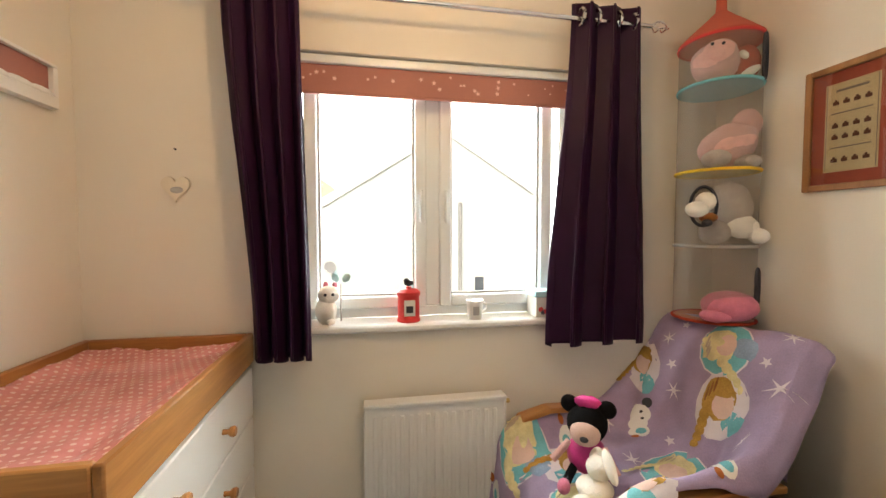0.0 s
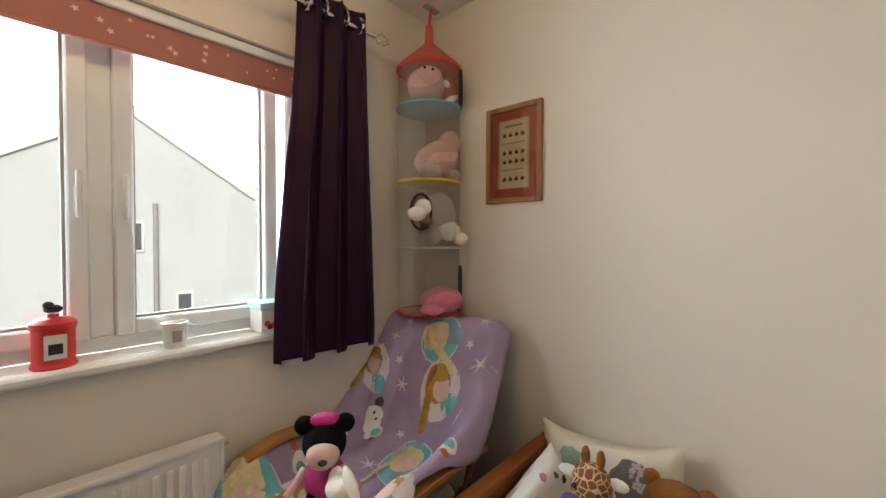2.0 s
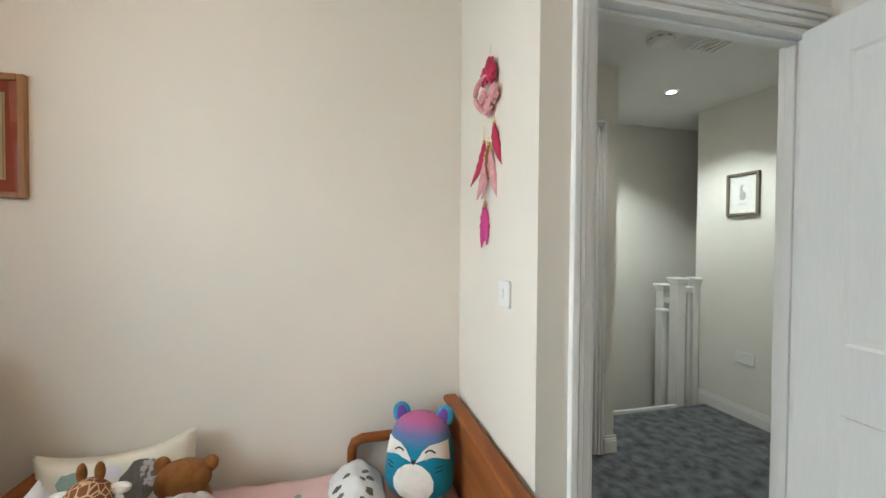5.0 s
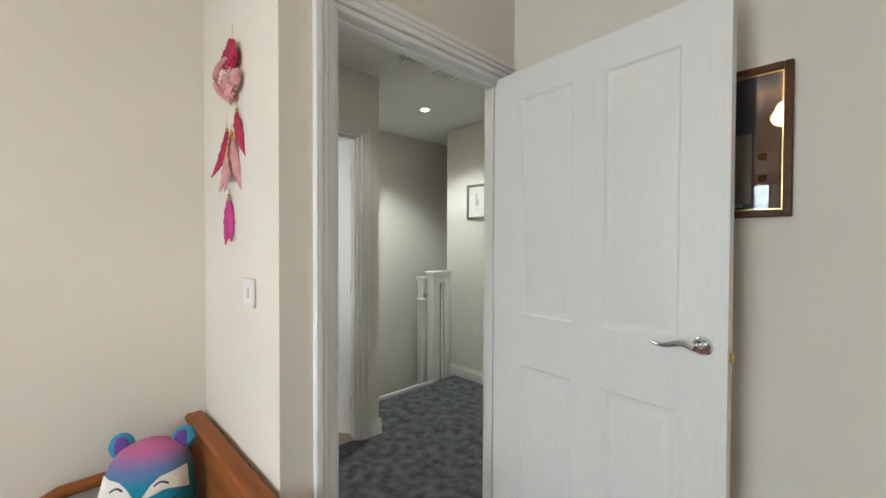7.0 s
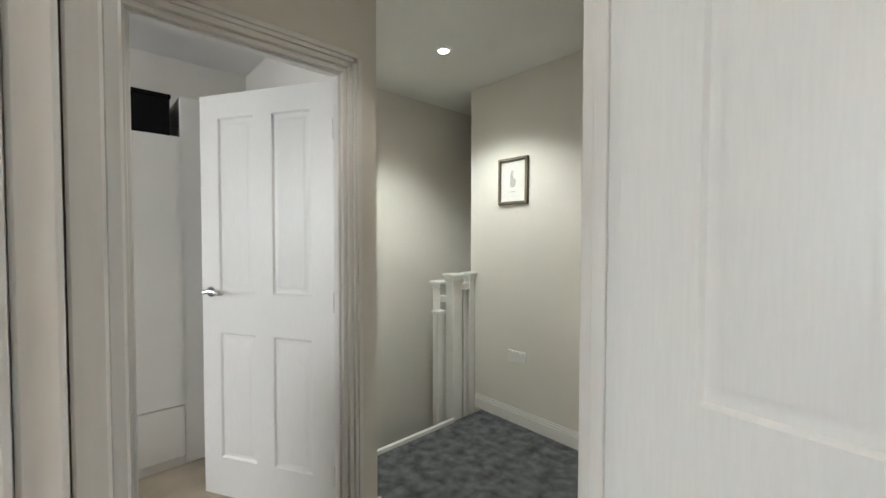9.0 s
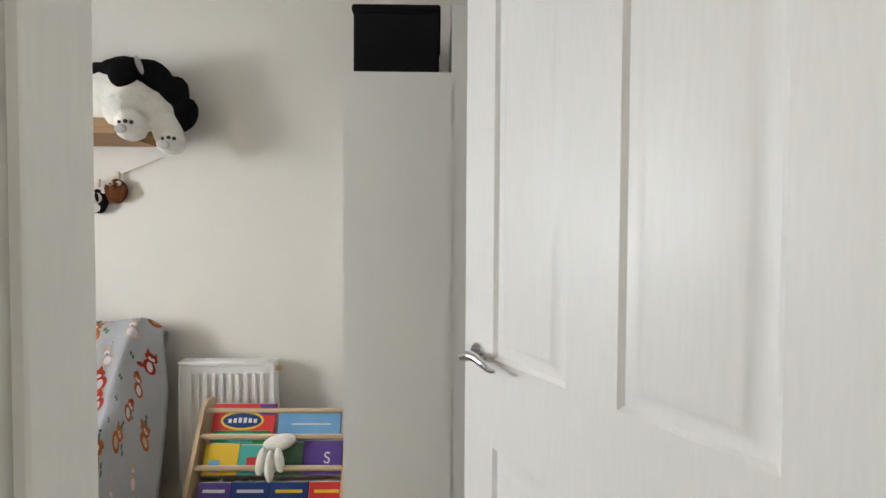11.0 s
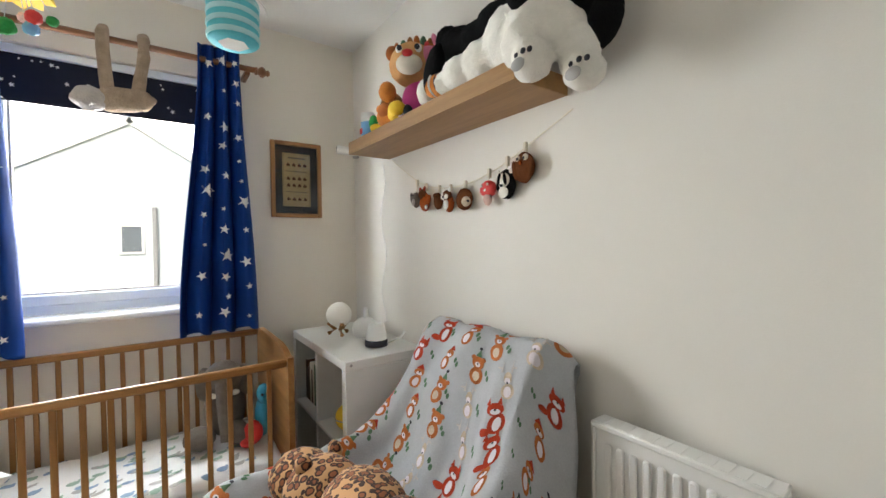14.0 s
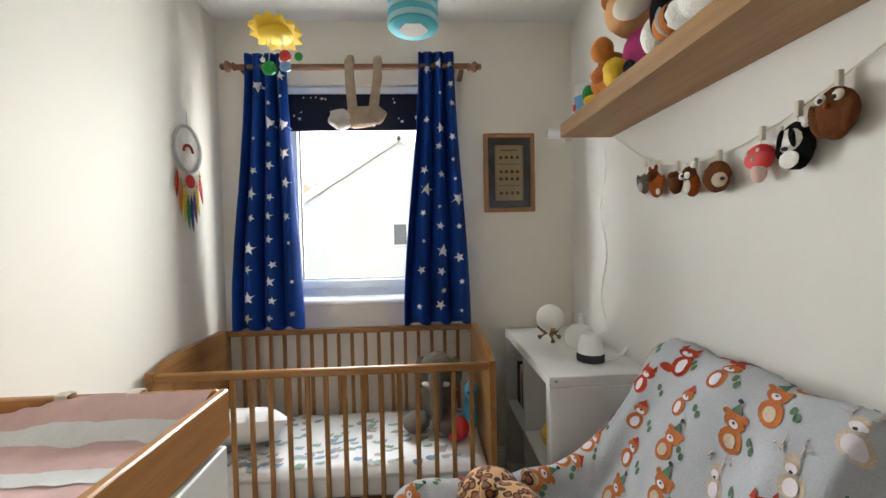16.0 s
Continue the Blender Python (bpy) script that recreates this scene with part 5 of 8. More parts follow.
# rocking chair in the corner, draped with a lilac fleece
def lounge_chair(label, m, high):
    """A bent wood lounge chair that looks along -x; x is deep, y across, centred."""
    c = tagged(new("armchair"), label, "armchair")
    c.matrix_world = m

    def sub(nm, b, mtl):
        ob = solid(nm, b, mtl)
        ob.parent = c
    for s in (-1, 1):
        y = 0.3 * s
        b = bmesh.new()
        pts = [(0.42, y, 0.015), (0.0, y, 0.015), (-0.33, y, 0.03), (-0.39, y, 0.12), (-0.385, y, 0.3), (-0.36, y, 0.5 * high), (-0.32, y, 0.555 * high), (-0.2, y, 0.575 * high), (0.1, y, 0.545 * high), (0.22, y, 0.525 * high)]
        for a, q in zip(pts, pts[1:]):
            d = Vector(q) - Vector(a)
            mm = Matrix.Translation((Vector(a) + Vector(q)) / 2) @ d.to_track_quat("X", "Z").to_matrix().to_4x4()
            bx(b, (-d.length / 2 - 0.006, -0.03, -0.011), (d.length / 2 + 0.006, 0.03, 0.011), 0.004, mm)
        sub("arm_frame", b, PINE_X)
    b = bmesh.new()
    for s in (-1, 1):
        for a, q in zip([(-0.36, 0.38), (0.1, 0.33), (0.2, 0.42), (0.42, 0.86)], [(0.1, 0.33), (0.2, 0.42), (0.42, 0.86)]):
            d = Vector((q[0] - a[0], 0, q[1] - a[1]))
            mm = Matrix.Translation(((a[0] + q[0]) / 2, 0.26 * s, (a[1] + q[1]) / 2)) @ d.to_track_quat("X", "Z").to_matrix().to_4x4()
            bx(b, (-d.length / 2, -0.012, -0.015), (d.length / 2, 0.012, 0.015), 0.003, mm)
    sub("seat_frame", b, PINE_X)
    b = bmesh.new()
    for x, z in ((-0.3, 0.07), (0.3, 0.03)):
        rod_between(b, (x, -0.27, z), (x, 0.27, z), 0.014)
    sub("stretcher", b, PINE_Y)
    b = bmesh.new()
    bx(b, (-0.37, -0.26, 0.37), (0.12, 0.26, 0.43), 0.025)
    sub("seat_cushion", b, OFFWHITE)
    b = bmesh.new()
    bx(b, (-0.03, -0.26, 0.0), (0.03, 0.26, 0.56), 0.02, Matrix.Translation((0.14, 0, 0.385)) @ pose(0, 0, 0, 0, 27, 0))
    sub("back_cushion", b, OFFWHITE)
    return c


def throw_profile(w):
    """The line of a throw from behind the back over the top, the seat and down the front; w from 0 to 1."""
    pts = [(0.49, 0.40), (0.50, 0.72), (0.47, 0.93), (0.41, 0.965), (0.35, 0.925), (0.19, 0.57), (0.10, 0.475), (-0.04, 0.46), (-0.34, 0.47), (-0.43, 0.42), (-0.46, 0.24), (-0.46, 0.08)]
    ls = [0.0]
    for a, q in zip(pts, pts[1:]):
        ls.append(ls[-1] + math.dist(a, q))
    s = min(max(w, 0.0), 1.0) * ls[-1]
    k = max(i for i in range(len(ls)) if ls[i] <= s + 1e-9)
    k = min(k, len(pts) - 2)
    f = (s - ls[k]) / (ls[k + 1] - ls[k])
    return pts[k][0] + f * (pts[k + 1][0] - pts[k][0]), pts[k][1] + f * (pts[k + 1][1] - pts[k][1])


def throw_surface(m, half, flare, seed, arms, shift=0.0, sides=(0.0, 0.0), start=0.3, narrow=0.0):
    """A throw over a lounge chair; u across, v along the profile."""
    def f(u, v):
        a = 2 * u - 1
        x = z = 0.0
        for d, wgt in ((-0.024, 0.25), (0.0, 0.5), (0.024, 0.25)):
            px, pz = throw_profile(v + d)
            x, z = x + wgt * px, z + wgt * pz
        t = min(1, max(0, (v - 0.3) / 0.3))
        wide = half * (1 + flare * t) * (1 - narrow * min(1, max(0, (0.3 - v) / 0.2)))
        q = min(1, max(0, (v - start) / 0.2))
        y = a * wide + shift + (sides[0] if a > 0 else -sides[1]) * a * a * q * q * (3 - 2 * q)
        over = max(0, abs(a) - 0.86) / 0.14
        k = min(1, max(0, (v - 0.34) / 0.22))
        k = k * k * (3 - 2 * k)
        o = max(0.0, abs(y) - half + 0.02) * min(1, max(0, (v - 0.1) / 0.32)) * (1 - k)
        x += (0.03 * over * (1 - k) + 0.8 * o)
        lift = (arms[0] if y > 0 else arms[1]) * math.exp(-((abs(y) - 0.3) / 0.075) ** 2) * k * max(0, min(1, (0.92 - v) / 0.1))
        drop = max(0.0, abs(y) - 0.33)
        z += lift - 2.2 * drop * k - 0.03 * over ** 1.5 * (1 - k) - 0.9 * o
        y -= 0.35 * o * (1 if y > 0 else -1)
        z += 0.014 * noise.noise(Vector((u * 5, v * 9, seed))) + 0.012 * math.sin(a * 11 + seed + 3 * v) * t * 0.8
        ridge = math.exp(-((a + 0.5 + 0.25 * (v - 0.45)) / 0.07) ** 2) + 0.7 * math.exp(-((a - 0.66 + 0.4 * (v - 0.45)) / 0.06) ** 2)
        x -= 0.022 * ridge * math.exp(-((v - 0.5) / 0.13) ** 2)
        z += 0.008 * noise.noise(Vector((u * 17, v * 22, seed))) * t + 0.012 * abs(noise.noise(Vector((u * 9 + v * 6, v * 13, seed + 2)))) * t
        x += 0.012 * noise.noise(Vector((u * 6, v * 7, seed + 5))) + 0.010 * math.sin(a * 16 + seed) * max(0, t - 0.2)
        return m @ Vector((x, y, z))
    return f


CHAIR_A = pose(1.45, 1.67, 0, 0, 0, 9)
lounge_chair("bent pine lounge chair in the corner by the window", CHAIR_A, 1.0)
TA = throw_surface(CHAIR_A, 0.31, 0.08, 2.0, (0.085, 0.15), -0.02, (0.10, -0.04), 0.52, 0.55)
th = thing("throw_blanket", "lilac fleece throw printed with snowflakes and turquoise ovals", "blanket", (1.6, 1.6, 0.4))
part("fleece", one(sheet, TA, 64, 110), LILAC, th, thick=0.008)
su, sv = 1 / 0.66, 1 / 2.3


def emblem(u, v, turn, hair, k):
    """An oval badge with a plain round, a crescent of colour and a plait of beads."""
    c, s = math.cos(turn), math.sin(turn)
    su, sv = 1.22 / 0.66, 1.22 / 2.07
    oval_mat, rim = (TURQ, PALE) if hair is BLOND else (PALE, TURQ)
    marks = [("oval_print", PALE, 0, 0.005, 0.078, 0.098, OVAL, 0.0062), ("oval_print", oval_mat, 0, 0.005, 0.073, 0.093, OVAL, 0.0072), ("corner_print", TURQ if hair is OCHRE else BLUEP, -0.03, 0.055, 0.036, 0.036, oval(12, 0.3, k), 0.0078),
             ("patch_print", hair, 0.006, -0.012, 0.05, 0.058, oval(24, 0.35, k), 0.0084), ("patch_print", SKIN, -0.006, 0.006, 0.03, 0.038, OVAL, 0.0094), ("brow_print", hair, 0.004, -0.036, 0.036, 0.018, OVAL, 0.0102)]
    marks += [("plait_print", hair, 0.046 + 0.006 * q, 0.03 + 0.022 * q, 0.017 - 0.0016 * q, 0.018 - 0.0014 * q, OVAL, 0.0098 + 0.0004 * q) for q in range(5)]
    marks += [("strand_print", BEIGEP if hair is BLOND else BROWNFUR, 0.012 + 0.014 * q, -0.05 + 0.012 * q, 0.0035, 0.022, OVAL, 0.0108) for q in range(3)]
    first = None
    for nm, mtl, du, dv_, ru, rv, poly, off in marks:
        b = bmesh.new()
        print_on(b, TA, u + (du * c - dv_ * s) * su, v + (du * s + dv_ * c) * sv, poly, ru * su, rv * sv, turn, off=off, side=1, rings=5)
        if first is None:
            first = part(nm, b, mtl, th)
        else:
            part(nm, b, mtl, first)


for u, v, turn, hair, k in ((0.45, 0.35, 1.25, BLOND, 1), (0.36, 0.445, 0.35, OCHRE, 2), (0.40, 0.60, 0.15, BLOND, 3), (0.92, 0.44, 0.3, OCHRE, 4), (0.80, 0.80, 1.1, BLOND, 5), (0.10, 0.76, 0.5, OCHRE, 6), (0.62, 0.74, 0.2, OCHRE, 7), (0.40, 0.80, 0.9, BLOND, 8)):
    emblem(u, v, turn, hair, k)
rnd = random.Random(8)
for u, v, r in ((0.88, 0.40, 0.04), (0.65, 0.455, 0.042), (0.72, 0.41, 0.024), (0.11, 0.40, 0.06), (0.22, 0.355, 0.022), (0.17, 0.52, 0.026), (0.58, 0.63, 0.042), (0.80, 0.36, 0.035), (0.72, 0.33, 0.02), (0.15, 0.3, 0.04), (0.28, 0.28, 0.035), (0.86, 0.6, 0.04), (0.55, 0.54, 0.022), (0.25, 0.7, 0.045), (0.6, 0.88, 0.04), (0.2, 0.86, 0.04)):
    b = bmesh.new()
    print_on(b, TA, u, v, FLAKE if r > 0.025 else STARP, r * su, r * sv, rnd.uniform(0, 1), off=0.0062, side=1, rings=4)
    part("snowflake_print", b, PALE, th)
for u, v, turn in ((0.78, 0.525, 2.6), (0.18, 0.595, 2.9), (0.66, 0.68, 1.0), (0.7, 0.92, 0.2)):
    for du, dv_, r, mtl, off in ((0, 0, 0.04, WHITEPAPER, 0.0065), (0.035, -0.03, 0.034, WHITEPAPER, 0.0072), (0.08, -0.05, 0.036, WHITEPAPER, 0.0066), (0.02, 0.0, 0.006, INK, 0.0085), (-0.01, 0.012, 0.006, INK, 0.0085), (0.085, -0.045, 0.018, TURQ, 0.009), (0.115, -0.085, 0.012, TAN, 0.0095), (-0.03, 0.055, 0.02, INK, 0.006)):
        c, s = math.cos(turn), math.sin(turn)
        b = bmesh.new()
        print_on(b, TA, u + (du * c - dv_ * s) * su, v + (du * s + dv_ * c) * sv, OVAL, r * su, r * 1.15 * sv, 0, off=off, side=1, rings=4)
        part("round_print", b, mtl, th)

dl = thing("plush_doll", "black and pink plush doll sitting on the throw", "soft toy", (1.2, 1.62, 0.5))
b = bmesh.new()
for c, r in (((1.19, 1.62, 0.67), (0.062, 0.066, 0.062)), ((1.205, 1.68, 0.72), (0.02, 0.03, 0.03)), ((1.205, 1.56, 0.72), (0.02, 0.03, 0.03))):
    ball(b, c, r, fur=0.02)
part("head", b, BLACKFUR, dl)
b = bmesh.new()
ball(b, (1.145, 1.62, 0.655), (0.035, 0.048, 0.042))
part("face", b, SKIN, dl)
part("nose", one(ball, (1.112, 1.618, 0.65), (0.012, 0.014, 0.01), sub=2), INK, dl)
part("dress", one(ball, (1.19, 1.62, 0.565), (0.055, 0.065, 0.065), fur=0.05), MAGENTA, dl)
part("bow", one(ball, (1.19, 1.62, 0.74), (0.018, 0.042, 0.022), fur=0.2), MAGENTA, dl)
for s in (-1, 1):
    part("leg", one(rod_between, (1.16, 1.62 + 0.035 * s, 0.53), (1.08, 1.62 + 0.05 * s, 0.505), 0.014), BLACKFUR, dl)
    part("shoe", one(ball, (1.065, 1.62 + 0.05 * s, 0.51), (0.024, 0.02, 0.024)), PINKFUR, dl)
    part("arm", one(rod_between, (1.18, 1.62 + 0.055 * s, 0.6), (1.13, 1.62 + 0.1 * s, 0.55), 0.012), PALEPINK, dl)
dl.rotation_euler = (0, 0, radians(52))
plush("bunny_toy", "white floppy bunny comforter on the throw", (1.15, 1.49, 0.5), [("body", WHITEFUR, [((0, 0, 0.03), (0.055, 0.055, 0.03))]), ("head", WHITEFUR, [((0.02, 0.01, 0.085), (0.038, 0.04, 0.036))]), ("ear", WHITEFUR, [((0.03, -0.03, 0.11), (0.014, 0.022, 0.05), (-40, 0, 0))]), ("ear", WHITEFUR, [((0.03, 0.045, 0.10), (0.014, 0.022, 0.045), (35, 0, 0))]), ("leg", WHITEFUR, [((-0.06, -0.03, 0.02), (0.035, 0.018, 0.016))])])

# hanging toy store in the corner
hg = thing("hanging_toy_store", "tiered netting toy hanger with coloured hoops in the corner", "toy storage", (1.865, 1.8, 0.93))
CX, CY = 1.878, 1.826
tube_pts = lambda r, z: [(CX + r * math.cos(2 * math.pi * k / 28), CY + r * math.sin(2 * math.pi * k / 28), z) for k in range(29)]
b = bmesh.new()
lathe(b, (CX, CY, 2.065), [(0.145, -0.012), (0.148, 0.0), (0.10, 0.045), (0.05, 0.09), (0.02, 0.12), (0.016, 0.2), (0.012, 0.2)], 32)
part("cone_top", b, netting("red_netting", (0.62, 0.12, 0.07), 0.82), hg, "red mesh cone")
b = bmesh.new()
tube(b, [(CX, CY, 2.26), (CX + 0.03, CY + 0.02, 2.33), (1.95, 1.88, 2.385)], 0.008)
part("strap", b, REDP, hg)
part("hook_plate", one(bx, (1.91, 1.87, 2.388), (2.0, 1.9, 2.399), 0.002), BADGE, hg)
for z, mtl in ((2.055, REDP), (1.88, TURQ), (1.545, YELLOWP), (1.25, BADGE), (0.955, RUST)):
    part("hoop", one(tube, tube_pts(0.145, z), 0.006, 8), mtl, hg)
    if z < 2:
        part("tray", one(lathe, (CX, CY, z - 0.004), [(0.142, 0), (0.142, 0.003)], 28), netting("tray_net", {TURQ: (0.2, 0.45, 0.5), YELLOWP: (0.6, 0.5, 0.15), BADGE: (0.4, 0.38, 0.36), RUST: (0.6, 0.2, 0.1)}[mtl], 0.8), hg)
b = bmesh.new()
for z0, z1 in ((0.955, 2.055),):
    rings = [[bm_v for bm_v in (b.verts.new((CX + 0.143 * math.cos(2 * math.pi * k / 32), CY + 0.143 * math.sin(2 * math.pi * k / 32), z)) for k in range(32))] for z in (z0, z1)]
    for k in range(32):
        b.faces.new((rings[0][k], rings[0][(k + 1) % 32], rings[1][(k + 1) % 32], rings[1][k]))
part("net", b, NET, hg)
for ang, z, h, mtl in ((-62, 1.965, 0.085, REDP), (-150, 1.405, 0.075, WHITE), (-62, 1.09, 0.075, None)):
    a = radians(ang)
    q = Vector((math.cos(a), math.sin(a), 0))
    side = Vector((-q.y, q.x, 0))
    b = bmesh.new()
    tube(b, [Vector((CX, CY, z)) + q * 0.148 + side * (0.045 if mtl is WHITE else 0.02) * math.cos(t) + Vector((0, 0, h * math.sin(t))) for t in (2 * math.pi * k / 24 for k in range(25))], 0.006, 8)
    part("pocket_ring", b, INK, hg, "black bound pocket opening")
plush("pig_toy", "pale pink soft toys in the top tier", (1.83, 1.79, 1.885), [("body", PALEPINK, [((-0.01, 0.0, 0.08), (0.085, 0.08, 0.078))]), ("head", PALEPINK, [((-0.03, -0.04, 0.10), (0.06, 0.055, 0.05))]), *eyes((-0.095, -0.075, 0.115), (-0.06, -0.088, 0.115), 0.006)])
plush("unicorn_toy", "red and white soft toy in the top tier", (1.93, 1.77, 1.885), [("body", RUST, [((-0.0, -0.005, 0.075), (0.05, 0.055, 0.07))]), ("leg", WHITEFUR, [((-0.02, -0.05, 0.03), (0.05, 0.016, 0.016), (0, -30, 0))]), ("horn", WHITEFUR, [((-0.05, -0.05, 0.09), (0.02, 0.012, 0.012), (0, 40, 0))])])
plush("sheep_toy", "large pale pink soft toy in the second tier", (1.87, 1.79, 1.55), [("body", PALEPINK, [((0.0, -0.02, 0.095), (0.115, 0.09, 0.08), (0, -28, 0))]), ("head", PALEPINK, [((0.065, -0.04, 0.175), (0.05, 0.05, 0.06))]), ("foot", MILKFUR, [((-0.08, -0.05, 0.035), (0.05, 0.05, 0.035))]), ("foot", MILKFUR, [((0.03, -0.08, 0.025), (0.05, 0.04, 0.025))])])
plush("lamb_toy", "grey white woolly soft toy in the third tier", (1.91, 1.79, 1.255), [("body", MILKFUR, [((-0.01, 0.0, 0.15), (0.085, 0.085, 0.10))]), ("wool", MILKFUR, [((-0.09, -0.02, 0.05), (0.05, 0.06, 0.05))]), ("head", WHITEFUR, [((-0.0, -0.06, 0.07), (0.06, 0.045, 0.045))]), ("foot", WHITEFUR, [((0.03, -0.1, 0.035), (0.04, 0.03, 0.03))])])
plush("puppy_toy", "white and brown dog soft toy poking from a pocket", (1.725, 1.715, 1.33), [("head", WHITEFUR, [((0.0, 0.0, 0.09), (0.035, 0.035, 0.035))]), ("body", WHITEFUR, [((-0.045, -0.01, 0.06), (0.045, 0.03, 0.03))]), ("patch", BROWNFUR, [((-0.0, -0.015, 0.03), (0.03, 0.03, 0.018))]), ("paw", INK, [((-0.02, -0.03, 0.01), (0.02, 0.015, 0.013))])])
plush("flamingo_toy", "bright pink round soft toy in the lowest tier", (1.87, 1.77, 0.96), [("body", PINKFUR, [((0.0, -0.03, 0.055), (0.105, 0.09, 0.06))]), ("tail", PINKFUR, [((-0.08, -0.05, 0.025), (0.06, 0.05, 0.025))])])

# window sill
tn = thing("money_tin", "red tin with a black frog on its lid", "tin", (0.655, 2.03, 0.945))
part("tin_body", one(lathe, (0.655, 2.03, 0.945), [(0.046, 0), (0.048, 0.004), (0.046, 0.008), (0.044, 0.012), (0.044, 0.1), (0.047, 0.104), (0.047, 0.11)], 28), REDP, tn)
part("lid", one(lathe, (0.655, 2.03, 1.0555), [(0.048, 0), (0.048, 0.008), (0.036, 0.018), (0.012, 0.022), (0.012, 0.03)], 28), REDP, tn)
part("label", one(bx, (0.633, 1.984, 0.972), (0.677, 1.9865, 1.035), 0), WHITEPAPER, tn)
part("label_mark", one(bx, (0.641, 1.982, 0.985), (0.669, 1.984, 1.012), 0), INK, tn)
b = bmesh.new()
ball(b, (0.655, 2.03, 1.098), (0.02, 0.018, 0.012), sub=2)
ball(b, (0.645, 2.02, 1.11), (0.012, 0.01, 0.01), sub=2)
part("frog_finial", b, INK, tn)
tn.location.x -= 0.015
mg = thing("mug", "small white mug with a dark print", "mug", (0.915, 2.02, 0.945))
part("cup", one(lathe, (0.915, 2.02, 0.945), [(0.028, 0), (0.03, 0.004), (0.034, 0.07), (0.036, 0.078), (0.032, 0.078), (0.028, 0.012)], 24), WHITE, mg)
part("print", one(bx, (0.9, 1.985, 0.965), (0.925, 1.9885, 1.0), 0), BADGE, mg)
b = bmesh.new()
tube(b, [(0.948, 2.02, 1.01), (0.965, 2.02, 1.005), (0.967, 2.02, 0.985), (0.946, 2.02, 0.968)], 0.005)
part("handle", b, WHITE, mg)
bxt = thing("gift_box", "red and white patterned keepsake box with a pale blue lid", "box", (1.24, 2.04, 0.945))
part("box_body", one(bx, (1.175, 1.99, 0.945), (1.315, 2.09, 1.03), 0.003), WHITEPAPER, bxt)
part("lid", one(bx, (1.17, 1.985, 1.0305), (1.32, 2.095, 1.055), 0.003), PALECYAN, bxt)
rnd = random.Random(2)
for k in range(14):
    part("pattern_patch", one(ball, (rnd.uniform(1.185, 1.305), 1.9895, rnd.uniform(0.955, 1.02)), (0.011, 0.0012, 0.011), sub=2), rnd.choice((REDP, REDP, INK, SKIN)), bxt)
plush("cat_toy", "white fluffy cat soft toy sitting on the sill", (0.315, 2.035, 0.945), [("body", WHITEFUR, [((0, 0, 0.05), (0.042, 0.045, 0.055))]), ("head", WHITEFUR, [((0.012, -0.005, 0.115), (0.042, 0.04, 0.036))]), ("ear", PINKFUR, [((0.0, 0.0, 0.152), (0.01, 0.006, 0.014))]), ("ear", PINKFUR, [((0.034, 0.0, 0.15), (0.01, 0.006, 0.014))]), ("paw", WHITEFUR, [((0.02, -0.035, 0.012), (0.018, 0.02, 0.012))]), *eyes((0.002, -0.044, 0.12), (0.03, -0.042, 0.12), 0.006)])
bf = thing("butterfly_ornament", "pale blue glass butterfly ornament on the sill", "ornament", (0.37, 2.07, 0.945))
part("stem", one(rod_between, (0.37, 2.07, 0.945), (0.37, 2.07, 1.1), 0.003, seg=8), BADGE, bf)
for s in (-1, 1):
    part("wing", one(ball, (0.37 + 0.022 * s, 2.07, 1.12), (0.016, 0.003, 0.02), (0, 25 * s, 0), sub=2), PALECYAN, bf)


# dream catchers
def feather(parent, top, length, wide, mtl, lean, normal, swing=0.0):
    """A curved feather that hangs from top; normal is the way it faces."""
    n = Vector(normal)
    side = Vector((0, 0, 1)).cross(n).normalized()
    b = bmesh.new()
    rows = 10
    left, right = [], []
    for k in range(rows + 1):
        t = k / rows
        w = wide * (math.sin(math.pi * min(1, t * 0.92 + 0.06)) ** 0.8) * (1 - 0.3 * t)
        c = Vector(top) + Vector((0, 0, -length * t)) + side * (lean * t * t * length) + n * (0.012 + swing * t * t)
        left.append(b.verts.new(c - side * w * (1 + 0.15 * math.sin(k * 2.7)) - n * 0.004 * t))
        right.append(b.verts.new(c + side * w * (1 + 0.15 * math.sin(k * 3.9 + 1)) - n * 0.004 * t))
    for k in range(rows):
        b.faces.new((left[k], right[k], right[k + 1], left[k + 1]))
    ob = part("feather", b, mtl, parent, thick=0.002)
    b = bmesh.new()
    tube(b, [Vector(top) + n * 0.012 + Vector((0, 0, 0.03)), Vector(top) + n * 0.012], 0.0012, 6)
    ball(b, Vector(top) + n * 0.012 + Vector((0, 0, 0.006)), 0.006, sub=2)
    part("bead_cord", b, BRASS, parent)
    return ob


def ring_of(parent, c, r, normal, mtl, rr=0.006, webs=8, web_mat=None):
    n = Vector(normal)
    side = Vector((0, 0, 1)).cross(n).normalized()
    at = lambda a, q: Vector(c) + side * q * math.cos(a) + Vector((0, 0, q * math.sin(a))) + n * 0.01
    b = bmesh.new()
    tube(b, [at(2 * math.pi * k / 32, r) for k in range(33)], rr, 8)
    hp_ = part("hoop", b, mtl, parent)
    b = bmesh.new()
    for k in range(webs):
        for j, q in ((3, 1.0), (2, 0.6)):
            tube(b, [at(2 * math.pi * k / webs, r * q), at(2 * math.pi * (k + j) / webs, r * q)], 0.001, 5)
    part("web", b, web_mat or OFFWHITE, parent)


